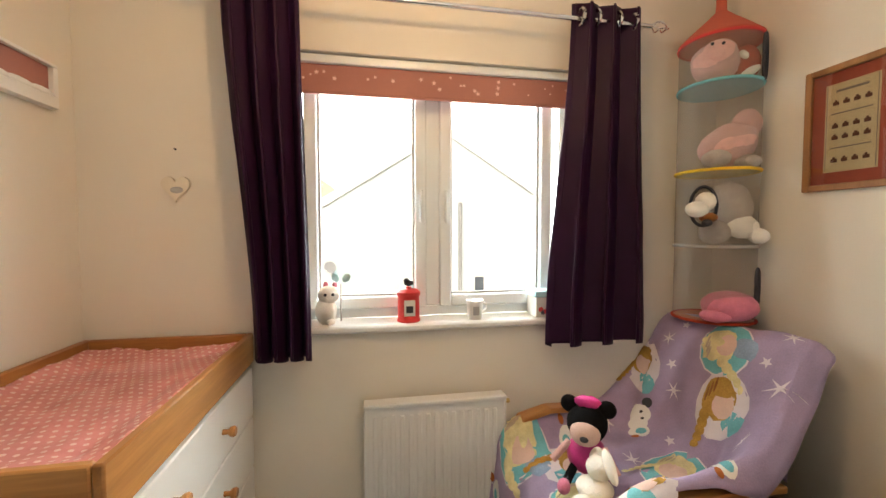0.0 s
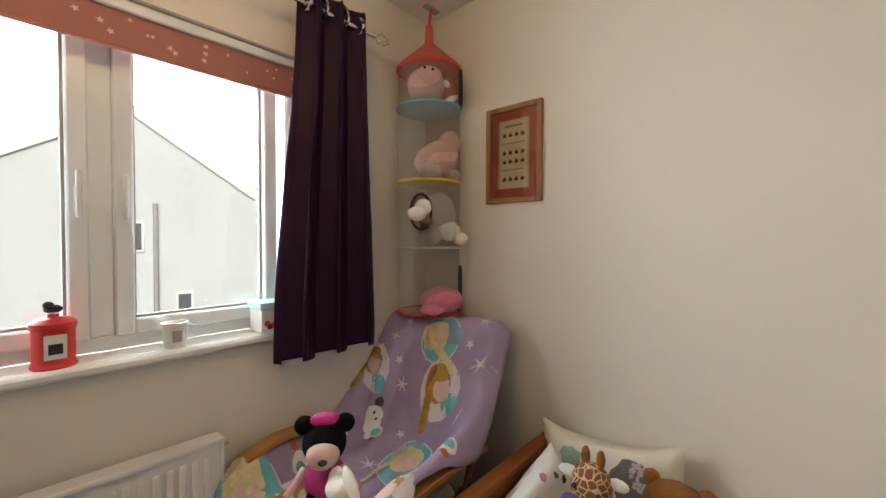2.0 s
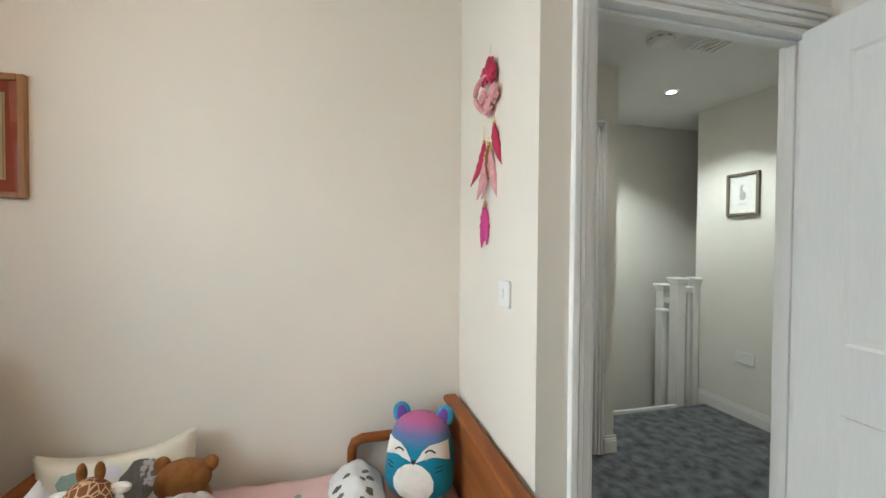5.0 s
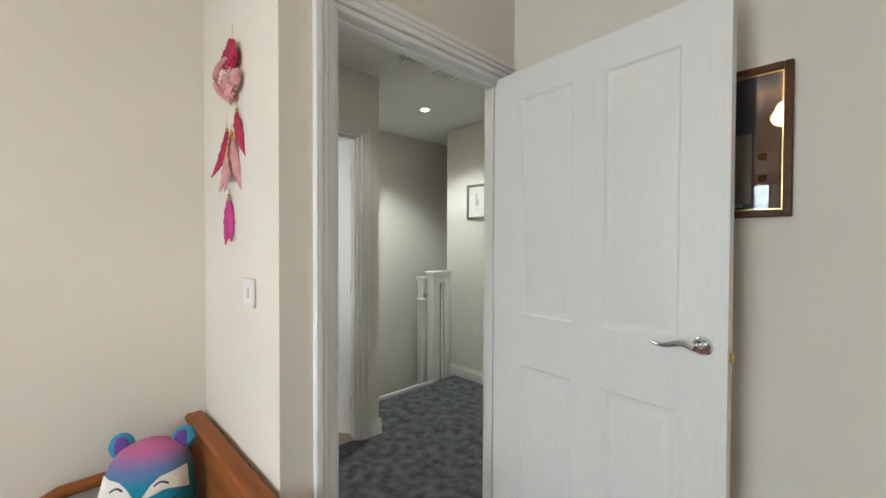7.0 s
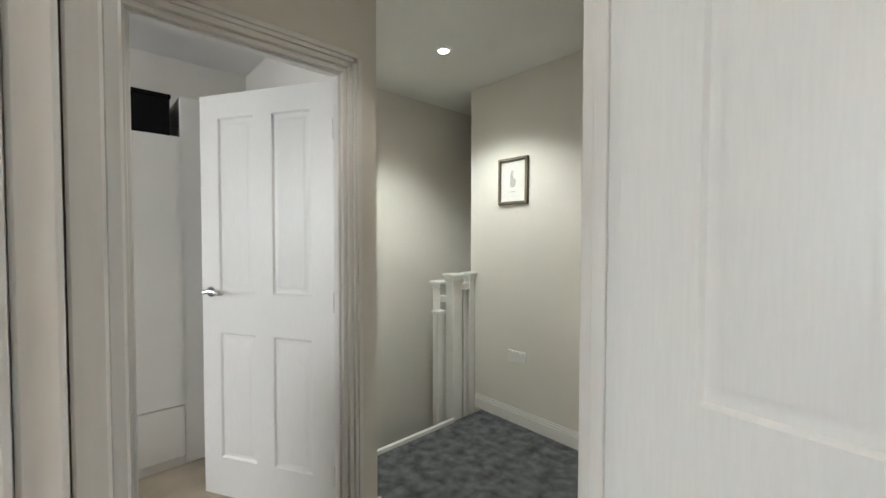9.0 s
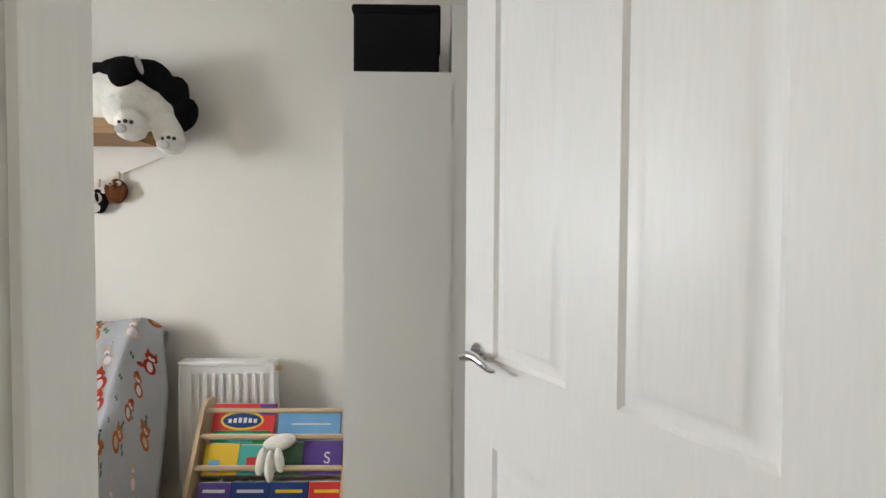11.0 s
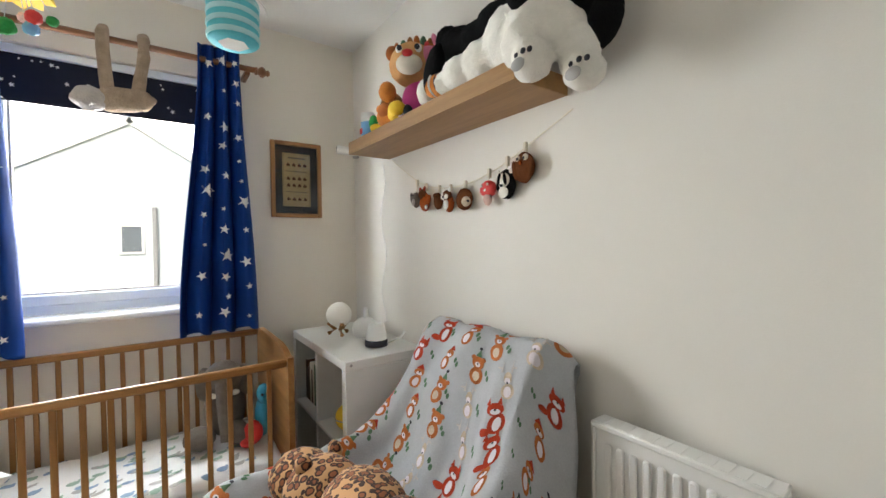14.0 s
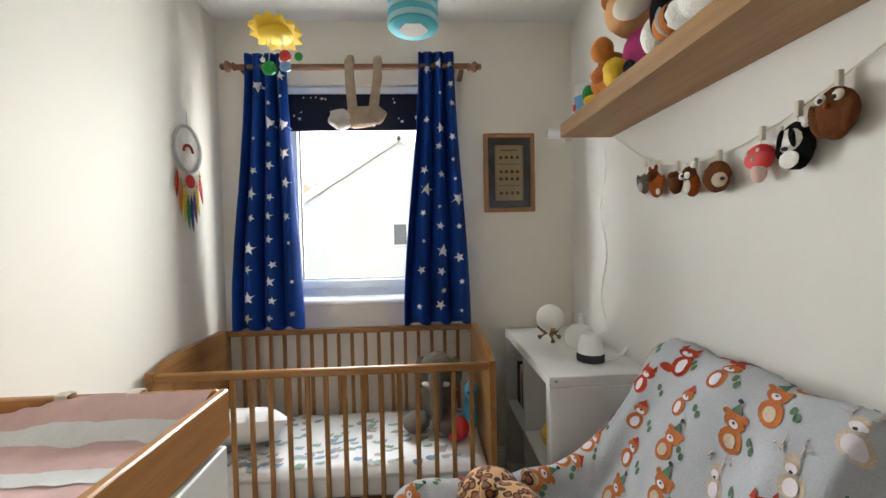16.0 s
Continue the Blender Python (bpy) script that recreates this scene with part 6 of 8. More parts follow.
dc = thing("dream_catcher", "pink dream catcher with crimson and pale feathers", "dream catcher", (1.705, -0.21, 1.3))
N1 = (-0.6, 0.8, 0)
b = bmesh.new()
tube(b, [(1.66, -0.2, 1.99), (1.66, -0.2, 1.89)], 0.0015, 6)
part("cord", b, OFFWHITE, dc)
ring_of(dc, (1.658, -0.21, 1.82), 0.066, N1, FEATHERP, 0.009, 8, FEATHERP)
for x, z in ((1.72, 1.87), (1.79, 1.88), (1.70, 1.80), (1.755, 1.77), (1.80, 1.81), (1.74, 1.90)):
    b = bmesh.new()
    ball(b, (x - 0.102, -0.19, z), (0.03, 0.012, 0.03), fur=0.5)
    part("rosette", b, FEATHERP if z < 1.86 else CRIMSON, dc)
for x, z, ln, mtl, lean in ((1.70, 1.70, 0.14, CRIMSON, 0.25), (1.80, 1.66, 0.15, CRIMSON, -0.35), (1.765, 1.63, 0.17, FEATHERP, -0.1), (1.735, 1.62, 0.18, FEATHERP, 0.25), (1.75, 1.64, 0.12, BROWNFUR, 0.0), (1.79, 1.6, 0.14, FEATHERP, -0.2)):
    feather(dc, (x - 0.09, -0.205, z), ln, 0.018, mtl, lean, N1, 0.01)
feather(dc, (1.710, -0.21, 1.445), 0.155, 0.02, MAGENTA, -0.05, N1, 0.012)
feather(dc, (1.703, -0.208, 1.43), 0.13, 0.02, MAGENTA, 0.15, N1, 0.02)
b = bmesh.new()
tube(b, [(1.710, -0.197, 1.72), (1.710, -0.197, 1.47)], 0.0012, 6)
part("cord", b, OFFWHITE, dc)


# ---- nursery ----
curtain("curtain", "royal blue curtain with silver white stars beside the nursery window", NAVY, (2.345, 2.53), (2.245, 2.575), 1.86, 2.165, 0.83, 3, 0.034, 11, 30, 1.8)
curtain("curtain", "royal blue curtain with silver white stars beside the framed print", NAVY, (3.178, 3.348), (3.08, 3.408), 1.86, 2.175, 0.83, 3, 0.034, 5, 30, 1.8)
rodb = thing("curtain_pole", "dark stained wooden curtain pole with turned ends", "curtain pole", (2.86, 1.86, 2.1))
part("pole", one(rod_between, (2.29, 1.86, 2.102), (3.42, 1.86, 2.108), 0.014), ROD, rodb)
for x, s in ((2.29, -1), (3.42, 1)):
    part("finial", one(lathe, (x, 1.86, 2.105), [(0.018, 0), (0.02, 0.008), (0.013, 0.014), (0.024, 0.026), (0.027, 0.036), (0.02, 0.046), (0.012, 0.052), (0.017, 0.06), (0.01, 0.068)], 18, pose(0, 0, 0, 0, 90 * s, 0)), ROD, rodb)
    part("bracket", one(bx, (x - s * 0.03 - 0.012, 1.872, 2.085), (x - s * 0.03 + 0.012, 1.999, 2.11), 0.004), ROD, rodb)

sl = thing("sloth_toy", "long armed mushroom coloured sloth soft toy hanging from the pole", "soft toy", (2.88, 1.84, 1.8))
for x0, x1 in ((2.842, 2.855), (2.977, 2.95)):
    for yy in (1.83,):
        b = bmesh.new()
        pts = [(x0, 1.882, 2.06), (x0, 1.885, 2.12), (x0, 1.862, 2.142), (x0, 1.835, 2.12), (x0, 1.828, 2.05), ((x0 + x1) / 2, 1.825, 1.95), (x1, 1.825, 1.86)]
        tube(b, pts, [0.016, 0.02, 0.022, 0.023, 0.023, 0.023, 0.024], 12)
        for v in b.verts:
            v.co += Vector((noise.noise(v.co * 60), noise.noise(v.co * 61), noise.noise(v.co * 59))) * 0.005
        part("limb", b, SLOTHFUR, sl)
part("body", one(ball, (2.90, 1.825, 1.85), (0.11, 0.05, 0.05), (0, -8, 0), fur=0.12, sub=4), SLOTHFUR, sl)
part("head", one(ball, (2.80, 1.815, 1.835), (0.06, 0.05, 0.048), fur=0.1, sub=4), MILKFUR, sl)
part("rump", one(ball, (2.965, 1.825, 1.86), (0.042, 0.042, 0.045), fur=0.12, sub=4), SLOTHFUR, sl)

rabbit_print("picture", "oak framed birth print with a slate blue mount", (3.512, 2.0, 1.389), (1, 0, 0), SLATEMOUNT)

# cot under the window
cot = thing("cot", "beech wood cot with slatted sides and solid ends", "cot", (2.8, 1.655, 0))
for x, s in ((2.155, 1), (3.42, -1)):
    b = bmesh.new()
    prof = [(1.35, 0.05), (1.955, 0.05), (1.955, 0.80), (1.9, 0.815), (1.5, 0.815), (1.42, 0.80), (1.39, 0.785), (1.35, 0.785)]
    f0, f1 = [b.verts.new((x, y, z)) for y, z in prof], [b.verts.new((x + 0.024, y, z)) for y, z in prof]
    b.faces.new(f0)
    b.faces.new(f1[::-1])
    for k in range(len(prof)):
        b.faces.new((f0[k], f0[(k + 1) % len(prof)], f1[(k + 1) % len(prof)], f1[k]))
    part("end_panel", b, BEECH_Y, cot)
part("top_rail", one(bx, (2.18, 1.355, 0.748), (3.4195, 1.381, 0.778), 0.006), BEECH_X, cot)
part("bottom_rail", one(bx, (2.18, 1.357, 0.2), (3.4195, 1.379, 0.24), 0.004), BEECH_X, cot)
part("top_rail", one(bx, (2.18, 1.925, 0.775), (3.4195, 1.95, 0.805), 0.006), BEECH_X, cot)
part("bottom_rail", one(bx, (2.18, 1.927, 0.2), (3.4195, 1.948, 0.24), 0.004), BEECH_X, cot)
for y, z1 in ((1.368, 0.7478), (1.9375, 0.7748)):
    me_first = None
    for k in range(17):
        x = 2.25 + 0.0688 * k
        if me_first is None:
            me_first = part("slat", one(bx, (x - 0.009, y - 0.0065, 0.2402), (x + 0.009, y + 0.0065, z1), 0.003), BEECH_Z, cot)
        else:
            o = new("slat", me_first.data)
            o.parent = cot
            o.location = Vector(me_first.location) + Vector((0.0688 * k, 0, 0))
for x in (2.20, 3.40):
    part("cot_base_rail", one(bx, (x - 0.015, 1.385, 0.2), (x + 0.015, 1.92, 0.235), 0.003), BEECH_Y, cot)
part("cot_base", one(bx, (2.19, 1.385, 0.2355), (3.41, 1.92, 0.25), 0), BEECH_X, cot)


def cotsheet(u, v):
    e = min(u * 2.2, (1 - u) * 2.2, v, 1 - v)
    return Vector((2.185 + 1.23 * u, 1.387 + 0.53 * v, 0.375 - 0.03 * max(0, 1 - e * 14) ** 2 + 0.012 * noise.noise(Vector((u * 8, v * 4, 2))) + 0.006 * noise.noise(Vector((u * 24, v * 12, 7)))))


mc = thing("cot_mattress", "cot mattress in a white sheet with small blue and green animals", "mattress", (2.8, 1.65, 0.2505))
part("mattress_body", one(bx, (2.19, 1.39, 0.2505), (3.41, 1.915, 0.352), 0.02), SHEET, mc)
part("sheet_top", one(sheet, cotsheet, 70, 36), SHEET, mc)
rnd = random.Random(21)
for k in range(190):
    b = bmesh.new()
    u, v = rnd.uniform(0.03, 0.97), rnd.uniform(0.05, 0.95)
    tn_ = rnd.uniform(-0.5, 0.5)
    print_on(b, cotsheet, u, v, oval(8, 0.7, k), 0.017, 0.024, tn_, off=0.0025, rings=2)
    print_on(b, cotsheet, u + 0.013, v + 0.02, oval(6, 0.6, k + 2), 0.005, 0.012, tn_, off=0.0025, rings=1)
    part("animal_print", b, (GREENP, BLUEP, BADGE)[k % 3], mc)
cushion("sleeping_bag", "white crumpled sleeping bag with leaf prints in the cot", (2.36, 1.62, 0.45), 0.38, 0.42, 0.14, pose(0, 0, 0, 62, 8, 20), SHEET, tuple((0.2 + 0.12 * k, 0.3 + 0.25 * (k % 2), 0.05, 0.06, oval(9, 0.6, k), (GREENP, BLUEP)[k % 2]) for k in range(6)))

el = plush("elephant_toy", "tall grey elephant soft toy with white tusks sitting in the cot", (3.24, 1.72, 0.38), [("body", GREYFUR, [((0, 0.02, 0.13), (0.085, 0.08, 0.13))]), ("head", GREYFUR, [((-0.01, -0.02, 0.275), (0.075, 0.07, 0.075))]),
      ("ear", GREYFUR, [((-0.08, 0.0, 0.25), (0.035, 0.02, 0.075))]), ("ear", GREYFUR, [((0.075, 0.0, 0.24), (0.035, 0.02, 0.075))]), ("leg", GREYFUR, [((-0.11, -0.08, 0.05), (0.06, 0.075, 0.045))]), ("leg", GREYFUR, [((0.03, -0.1, 0.05), (0.045, 0.075, 0.045))]),
      ("tusk", WHITEFUR, [((-0.06, -0.085, 0.22), (0.022, 0.012, 0.012), (0, 20, 0))]), ("tusk", WHITEFUR, [((0.025, -0.09, 0.22), (0.02, 0.012, 0.012))])])
b = bmesh.new()
tube(b, [(3.225, 1.635, 0.65), (3.222, 1.61, 0.58), (3.222, 1.6, 0.5), (3.225, 1.595, 0.43), (3.22, 1.585, 0.41)], [0.034, 0.03, 0.026, 0.023, 0.02], 12)
part("trunk", b, GREYFUR, el)
plush("bird_toy", "blue and red bird shaped soft toy leaning in the cot", (3.36, 1.60, 0.38), [("body", SKYFUR, [((0.01, 0, 0.10), (0.032, 0.05, 0.09))]), ("head", SKYFUR, [((0.015, -0.01, 0.2), (0.03, 0.045, 0.045))]), ("wing", REDP, [((-0.035, -0.03, 0.05), (0.04, 0.04, 0.05))]), ("foot", REDP, [((-0.06, -0.05, 0.02), (0.03, 0.03, 0.02))]), *eyes((0.0, -0.05, 0.21), (0.02, -0.052, 0.212), 0.006)])

# cube shelf
ks = thing("cube_shelf", "white cube shelf unit with books and toys in its cells", "shelf unit", (3.8, 1.6, 0))
part("top_board", one(bx, (3.61, 1.225, 0.722), (3.995, 1.98, 0.762), 0.003), MELAMINE, ks)
part("bottom_board", one(bx, (3.61, 1.225, 0.0), (3.995, 1.98, 0.04), 0.003), MELAMINE, ks)
part("side_board", one(bx, (3.61, 1.225, 0.0405), (3.995, 1.265, 0.7215), 0.003), MELAMINE, ks)
part("side_board", one(bx, (3.61, 1.94, 0.0405), (3.995, 1.98, 0.7215), 0.003), MELAMINE, ks)
part("divider", one(bx, (3.612, 1.594, 0.0405), (3.99, 1.61, 0.7215), 0.002), MELAMINE, ks)
for a, q in ((1.2655, 1.5935), (1.6105, 1.9395)):
    part("shelf_board", one(bx, (3.612, a, 0.373), (3.99, q, 0.389), 0.002), MELAMINE, ks)
part("back_board", one(bx, (3.9905, 1.2655, 0.0405), (3.994, 1.9395, 0.7215), 0), MELAMINE, ks)
for x in (3.635, 3.965):
    part("screw_cap", one(rod_between, (x, 1.2225, 0.745), (x, 1.2252, 0.745), 0.006, seg=10), BADGE, ks)
rnd = random.Random(3)
y = 1.925
for k in range(7):
    w, h = rnd.uniform(0.015, 0.03), rnd.uniform(0.17, 0.25)
    bk = thing("book", rnd.choice(("green hardback book standing in the shelf unit", "pale hardback book standing in the shelf unit", "brown hardback book standing in the shelf unit")), "book", (3.75, y, 0.3895), "books in the shelf unit")
    part("cover", one(bx, (3.66, y - w, 0.3895), (3.84, y, 0.3895 + h), 0.002), rnd.choice((LEAFG, OFFWHITE, BEIGEP, DARKFRAME)), bk)
    part("pages", one(bx, (3.664, y - w + 0.003, 0.3897 + h), (3.838, y - 0.003, 0.3905 + h), 0), WHITEPAPER, bk)
    y -= w + 0.002
for c, r, mtl, nm, lab in (((3.72, 1.74, 0.11), 0.068, INK, "ball", "dark rubber ball in the shelf unit"), ((3.70, 1.42, 0.45), 0.06, YELLOWP, "toy_ball", "yellow toy ball in the shelf unit"), ((3.74, 1.34, 0.46), 0.065, GREENB, "toy_ball", "green toy ball in the shelf unit")):
    t_ = thing(nm, lab, "ball", c)
    part("shell", one(ball, c, r), mtl, t_)
    part("seam", one(tube, [(c[0] + (r + 0.0005) * math.cos(a), c[1] + (r + 0.0005) * math.sin(a), c[2]) for a in (2 * math.pi * k / 20 for k in range(21))], 0.0025, 6), BADGE, t_)

ml = thing("moon_lamp", "white moon shaped globe lamp on a small wooden stand", "lamp", (3.766, 1.69, 0.763))
part("globe", one(ball, (3.766, 1.69, 0.872), 0.064, fur=0.012, sub=4), GLOBE, ml)
for k in range(3):
    a = 2.1 * k + 0.4
    b = bmesh.new()
    tube(b, [(3.766 + 0.055 * math.cos(a), 1.69 + 0.055 * math.sin(a), 0.774), (3.766 + 0.02 * math.cos(a), 1.69 + 0.02 * math.sin(a), 0.796), (3.766 + 0.058 * math.cos(a), 1.69 + 0.058 * math.sin(a), 0.83)], 0.011)
    part("stand_leg", b, BEECH_Z, ml, "wooden stand leg")
hm = thing("humidifier", "round white humidifier with a small spout", "humidifier", (3.87, 1.6, 0.763))
part("tank", one(lathe, (3.87, 1.6, 0.763), [(0.05, 0), (0.062, 0.015), (0.066, 0.04), (0.058, 0.07), (0.035, 0.09), (0.015, 0.096)], 28), WHITE, hm)
part("spout", one(lathe, (3.875, 1.6, 0.858), [(0.014, 0), (0.012, 0.03), (0.008, 0.05)], 16), WHITE, hm)
mn = thing("baby_monitor", "white cone shaped baby monitor with a dark base", "monitor", (3.83, 1.39, 0.763))
part("base", one(lathe, (3.83, 1.39, 0.763), [(0.052, 0), (0.054, 0.012), (0.052, 0.028), (0.05, 0.03)], 28), INK, mn)
part("cone", one(lathe, (3.83, 1.39, 0.7935), [(0.05, 0), (0.046, 0.03), (0.036, 0.068), (0.03, 0.074), (0.028, 0.07)], 28), WHITE, mn)
b = bmesh.new()
tube(b, [(3.87, 1.36, 0.775), (3.93, 1.33, 0.80), (3.95, 1.33, 0.825)], 0.006)
part("aerial", b, WHITE, mn)
cb = thing("cable", "thin white cable running down the wall from the shelf", "cable", (3.99, 1.62, 0.78))
b = bmesh.new()
tube(b, [(3.985, 1.60 - 0.03 * math.sin(k * 0.9), 1.66 - 0.055 * k) for k in range(16)] + [(3.95, 1.62, 0.79), (3.91, 1.62, 0.775)], 0.0025, 6)
part("lead", b, WHITE, cb)

# wall shelf with toys
ws = thing("wall_shelf", "oak veneer floating shelf loaded with soft toys", "shelf", (3.885, 1.0, 1.665))
part("core_board", one(bx, (3.7775, 0.44, 1.675), (3.999, 1.545, 1.731), 0.002), OAK_Y, ws)
part("front_edge", one(bx, (3.775, 0.438, 1.675), (3.7775, 1.547, 1.731), 0), OAK_Y, ws, "oak edging strip")
for y in (0.438, 1.545):
    part("end_edge", one(bx, (3.7778, y, 1.6755), (3.999, y + 0.002, 1.7305), 0), OAK_Y, ws, "oak edging strip")
zt = 1.732
dg = plush("dog_toy", "huge black and white dog soft toy lying along the shelf", (3.86, 0.58, zt), [
    ("white_coat", WHITEFUR, [((-0.01, -0.06, 0.10), (0.09, 0.13, 0.115)), ((-0.02, 0.07, 0.07), (0.08, 0.10, 0.075)), ((-0.035, -0.15, 0.09), (0.075, 0.085, 0.09)), ((-0.085, -0.14, 0.03), (0.05, 0.06, 0.07), (22, 0, 0)), ((-0.092, -0.185, -0.035), (0.054, 0.055, 0.06)),
                              ((0.01, -0.22, 0.06), (0.065, 0.07, 0.09)), ((0.0, -0.265, -0.02), (0.052, 0.055, 0.075), (14, 0, 0)), ((-0.01, -0.285, -0.08), (0.054, 0.056, 0.05)), ((-0.045, 0.17, 0.06), (0.065, 0.08, 0.062)), ((-0.06, 0.235, 0.045), (0.05, 0.05, 0.045))]),
    ("black_coat", BLACKFUR, [((0.01, -0.11, 0.195), (0.095, 0.12, 0.08)), ((0.01, 0.01, 0.18), (0.09, 0.11, 0.07)), ((0.01, 0.11, 0.165), (0.085, 0.10, 0.068)), ((0.015, -0.19, 0.185), (0.085, 0.08, 0.085)), ((-0.01, 0.21, 0.18), (0.075, 0.08, 0.07)), ((-0.015, 0.275, 0.225), (0.055, 0.05, 0.055)), ((0.025, -0.27, 0.13), (0.06, 0.05, 0.085), (25, 0, 0)), ((0.02, -0.325, 0.045), (0.042, 0.044, 0.075), (20, 0, 0))]),
    ("ear", BLACKFUR, [((-0.08, 0.285, 0.11), (0.03, 0.045, 0.09), (24, 0, 0))]), ("paw", BLACKFUR, [((-0.09, -0.15, 0.165), (0.045, 0.045, 0.055))]), ("tag", BADGE, [((-0.082, -0.21, 0.21), (0.005, 0.012, 0.04), (-20, 0, 0))])], 0.009)
dg.scale = (0.95, 0.95, 0.93)
for c, nrm in (((3.86 - 0.146, 0.395, zt - 0.06), (-1, -0.15, -0.3)), ((3.86 - 0.063, 0.29, zt - 0.10), (-1, -0.3, -0.3))):
    part("paw_pad", one(ball, c, (0.006, 0.024, 0.018), sub=2), BADGE, dg, "grey paw pad")
    for k in range(3):
        part("toe_pad", one(ball, (c[0] + 0.003, c[1] - 0.03 + 0.022 * k - 0.008, c[2] + 0.03 - 0.004 * abs(k - 1)), (0.005, 0.008, 0.008), sub=2), INK, dg)
dg.location.y -= 0.03
lion = plush("lion_toy", "apricot lion soft toy with a violet body and tufts", (3.85, 1.06, zt), [("body", MAGENTA, [((0, -0.03, 0.07), (0.065, 0.07, 0.075))]), ("head", LIONFUR, [((-0.02, 0.0, 0.185), (0.075, 0.08, 0.075))]), ("muzzle", OFFWHITE, [((-0.08, -0.0, 0.165), (0.03, 0.045, 0.034))]), ("nose", REDP, [((-0.108, 0.0, 0.19), (0.014, 0.018, 0.012))]), ("ear", TAN, [((-0.0, 0.075, 0.24), (0.02, 0.024, 0.027))]), ("ear", TAN, [((0.0, -0.07, 0.24), (0.02, 0.024, 0.027))]),
      *[("tuft", (BROWNFUR, LEAFG, TAN)[k % 3], [((0.01, -0.06 + 0.024 * k, 0.262 + 0.012 * math.sin(k * 0.8)), (0.016, 0.012, 0.03))]) for k in range(6)], ("hand", ORANGEFUR, [((-0.04, 0.085, 0.09), (0.035, 0.03, 0.035))]), ("hand", YELLOWP, [((-0.05, 0.05, 0.03), (0.03, 0.03, 0.025))]), ("sleeve", VIOLET, [((-0.055, -0.085, 0.09), (0.04, 0.045, 0.05))]), ("eye_white", WHITE, [((-0.083, 0.033, 0.215), (0.008, 0.012, 0.014))]), ("eye_white", WHITE, [((-0.083, -0.033, 0.215), (0.008, 0.012, 0.014))]), *eyes((-0.094, 0.03, 0.215), (-0.094, -0.03, 0.215), 0.009)])
lion.rotation_euler, lion.scale = (0, 0, radians(48)), (1.12, 1.12, 1.12)
plush("hedgehog_toy", "pink and yellow soft toy perched on the others", (3.9, 0.99, zt - 0.055), [("body", PINKFUR, [((-0.02, 0, 0.275), (0.055, 0.06, 0.05))]), ("quills", YELLOWP, [((0.0, 0.07, 0.29), (0.035, 0.04, 0.05))]), ("quills", TAN, [((0.0, 0.1, 0.255), (0.03, 0.03, 0.035))]), ("support", ORANGEFUR, [((0.03, 0.0, 0.15), (0.055, 0.05, 0.095))]), ("tuft", PINKFUR, [((-0.02, -0.04, 0.335), (0.01, 0.012, 0.035), (-25, 0, 0))]), ("tuft", REDP, [((-0.01, 0.03, 0.335), (0.012, 0.012, 0.03))])])
plush("monkey_toy", "brown and orange soft toy with a green collar", (3.85, 1.265, zt), [("head", BROWNFUR, [((0.02, 0.01, 0.105), (0.055, 0.055, 0.075))]), ("body", ORANGEFUR, [((-0.015, -0.05, 0.05), (0.06, 0.08, 0.05))]), ("collar", GREENB, [((-0.05, 0.055, 0.045), (0.02, 0.022, 0.035))]), ("foot", YELLOWP, [((-0.04, 0.045, 0.02), (0.03, 0.03, 0.02))]), ("muzzle", TAN, [((-0.055, -0.07, 0.065), (0.03, 0.04, 0.033))]), ("patch", ORANGEFUR, [((-0.045, -0.02, 0.085), (0.025, 0.03, 0.02))])])
plush("caterpillar_toy", "yellow and white round rattle toy", (3.805, 1.11, zt), [("body", YELLOWP, [((-0.005, 0.01, 0.04), (0.03, 0.042, 0.04))]), ("segment", WHITE, [((-0.005, -0.05, 0.028), (0.022, 0.028, 0.028))]), ("segment", INK, [((-0.005, -0.085, 0.022), (0.018, 0.02, 0.022))])])
plush("puffin_toy", "white and orange striped fish soft toy", (3.80, 0.86, zt), [("body", WHITEFUR, [((0, 0.03, 0.05), (0.035, 0.04, 0.05))]), ("fish", ORANGEFUR, [((-0.01, -0.05, 0.045), (0.035, 0.055, 0.04))]), ("stripe", WHITE, [((-0.015, -0.05, 0.046), (0.036, 0.008, 0.041))]), ("stripe", INK, [((-0.013, -0.075, 0.045), (0.032, 0.005, 0.035))])])
bt = thing("bubble_bottle", "white capped tub with a blue picture label", "bottle", (3.84, 1.46, zt))
part("tub", one(lathe, (3.84, 1.46, zt), [(0.032, 0), (0.034, 0.004), (0.034, 0.10), (0.033, 0.104)], 24), WHITE, bt)
part("label", one(lathe, (3.84, 1.46, zt + 0.02), [(0.0345, 0), (0.0345, 0.065)], 24), BLUECARD, bt)
part("cap", one(lathe, (3.84, 1.46, zt + 0.1045), [(0.035, 0), (0.035, 0.02), (0.03, 0.026)], 24), WHITE, bt)
part("label_patch", one(bx, (3.803, 1.452, zt + 0.03), (3.806, 1.476, zt + 0.055), 0), REDP, bt)
mcam = thing("monitor_camera", "white baby monitor camera clipped to the shelf end", "camera", (3.79, 1.56, 1.69))
part("arm", one(rod_between, (3.80, 1.551, 1.69), (3.79, 1.585, 1.695), 0.01), WHITE, mcam)
part("barrel", one(rod_between, (3.80, 1.585, 1.70), (3.745, 1.615, 1.71), 0.02, 0.022), WHITE, mcam)
part("lens", one(rod_between, (3.7455, 1.6148, 1.71), (3.742, 1.6168, 1.7105), 0.016), INK, mcam)
part("clamp", one(lathe, (3.80, 1.52, 1.655), [(0.014, 0), (0.016, 0.009)], 16), BADGE, mcam)

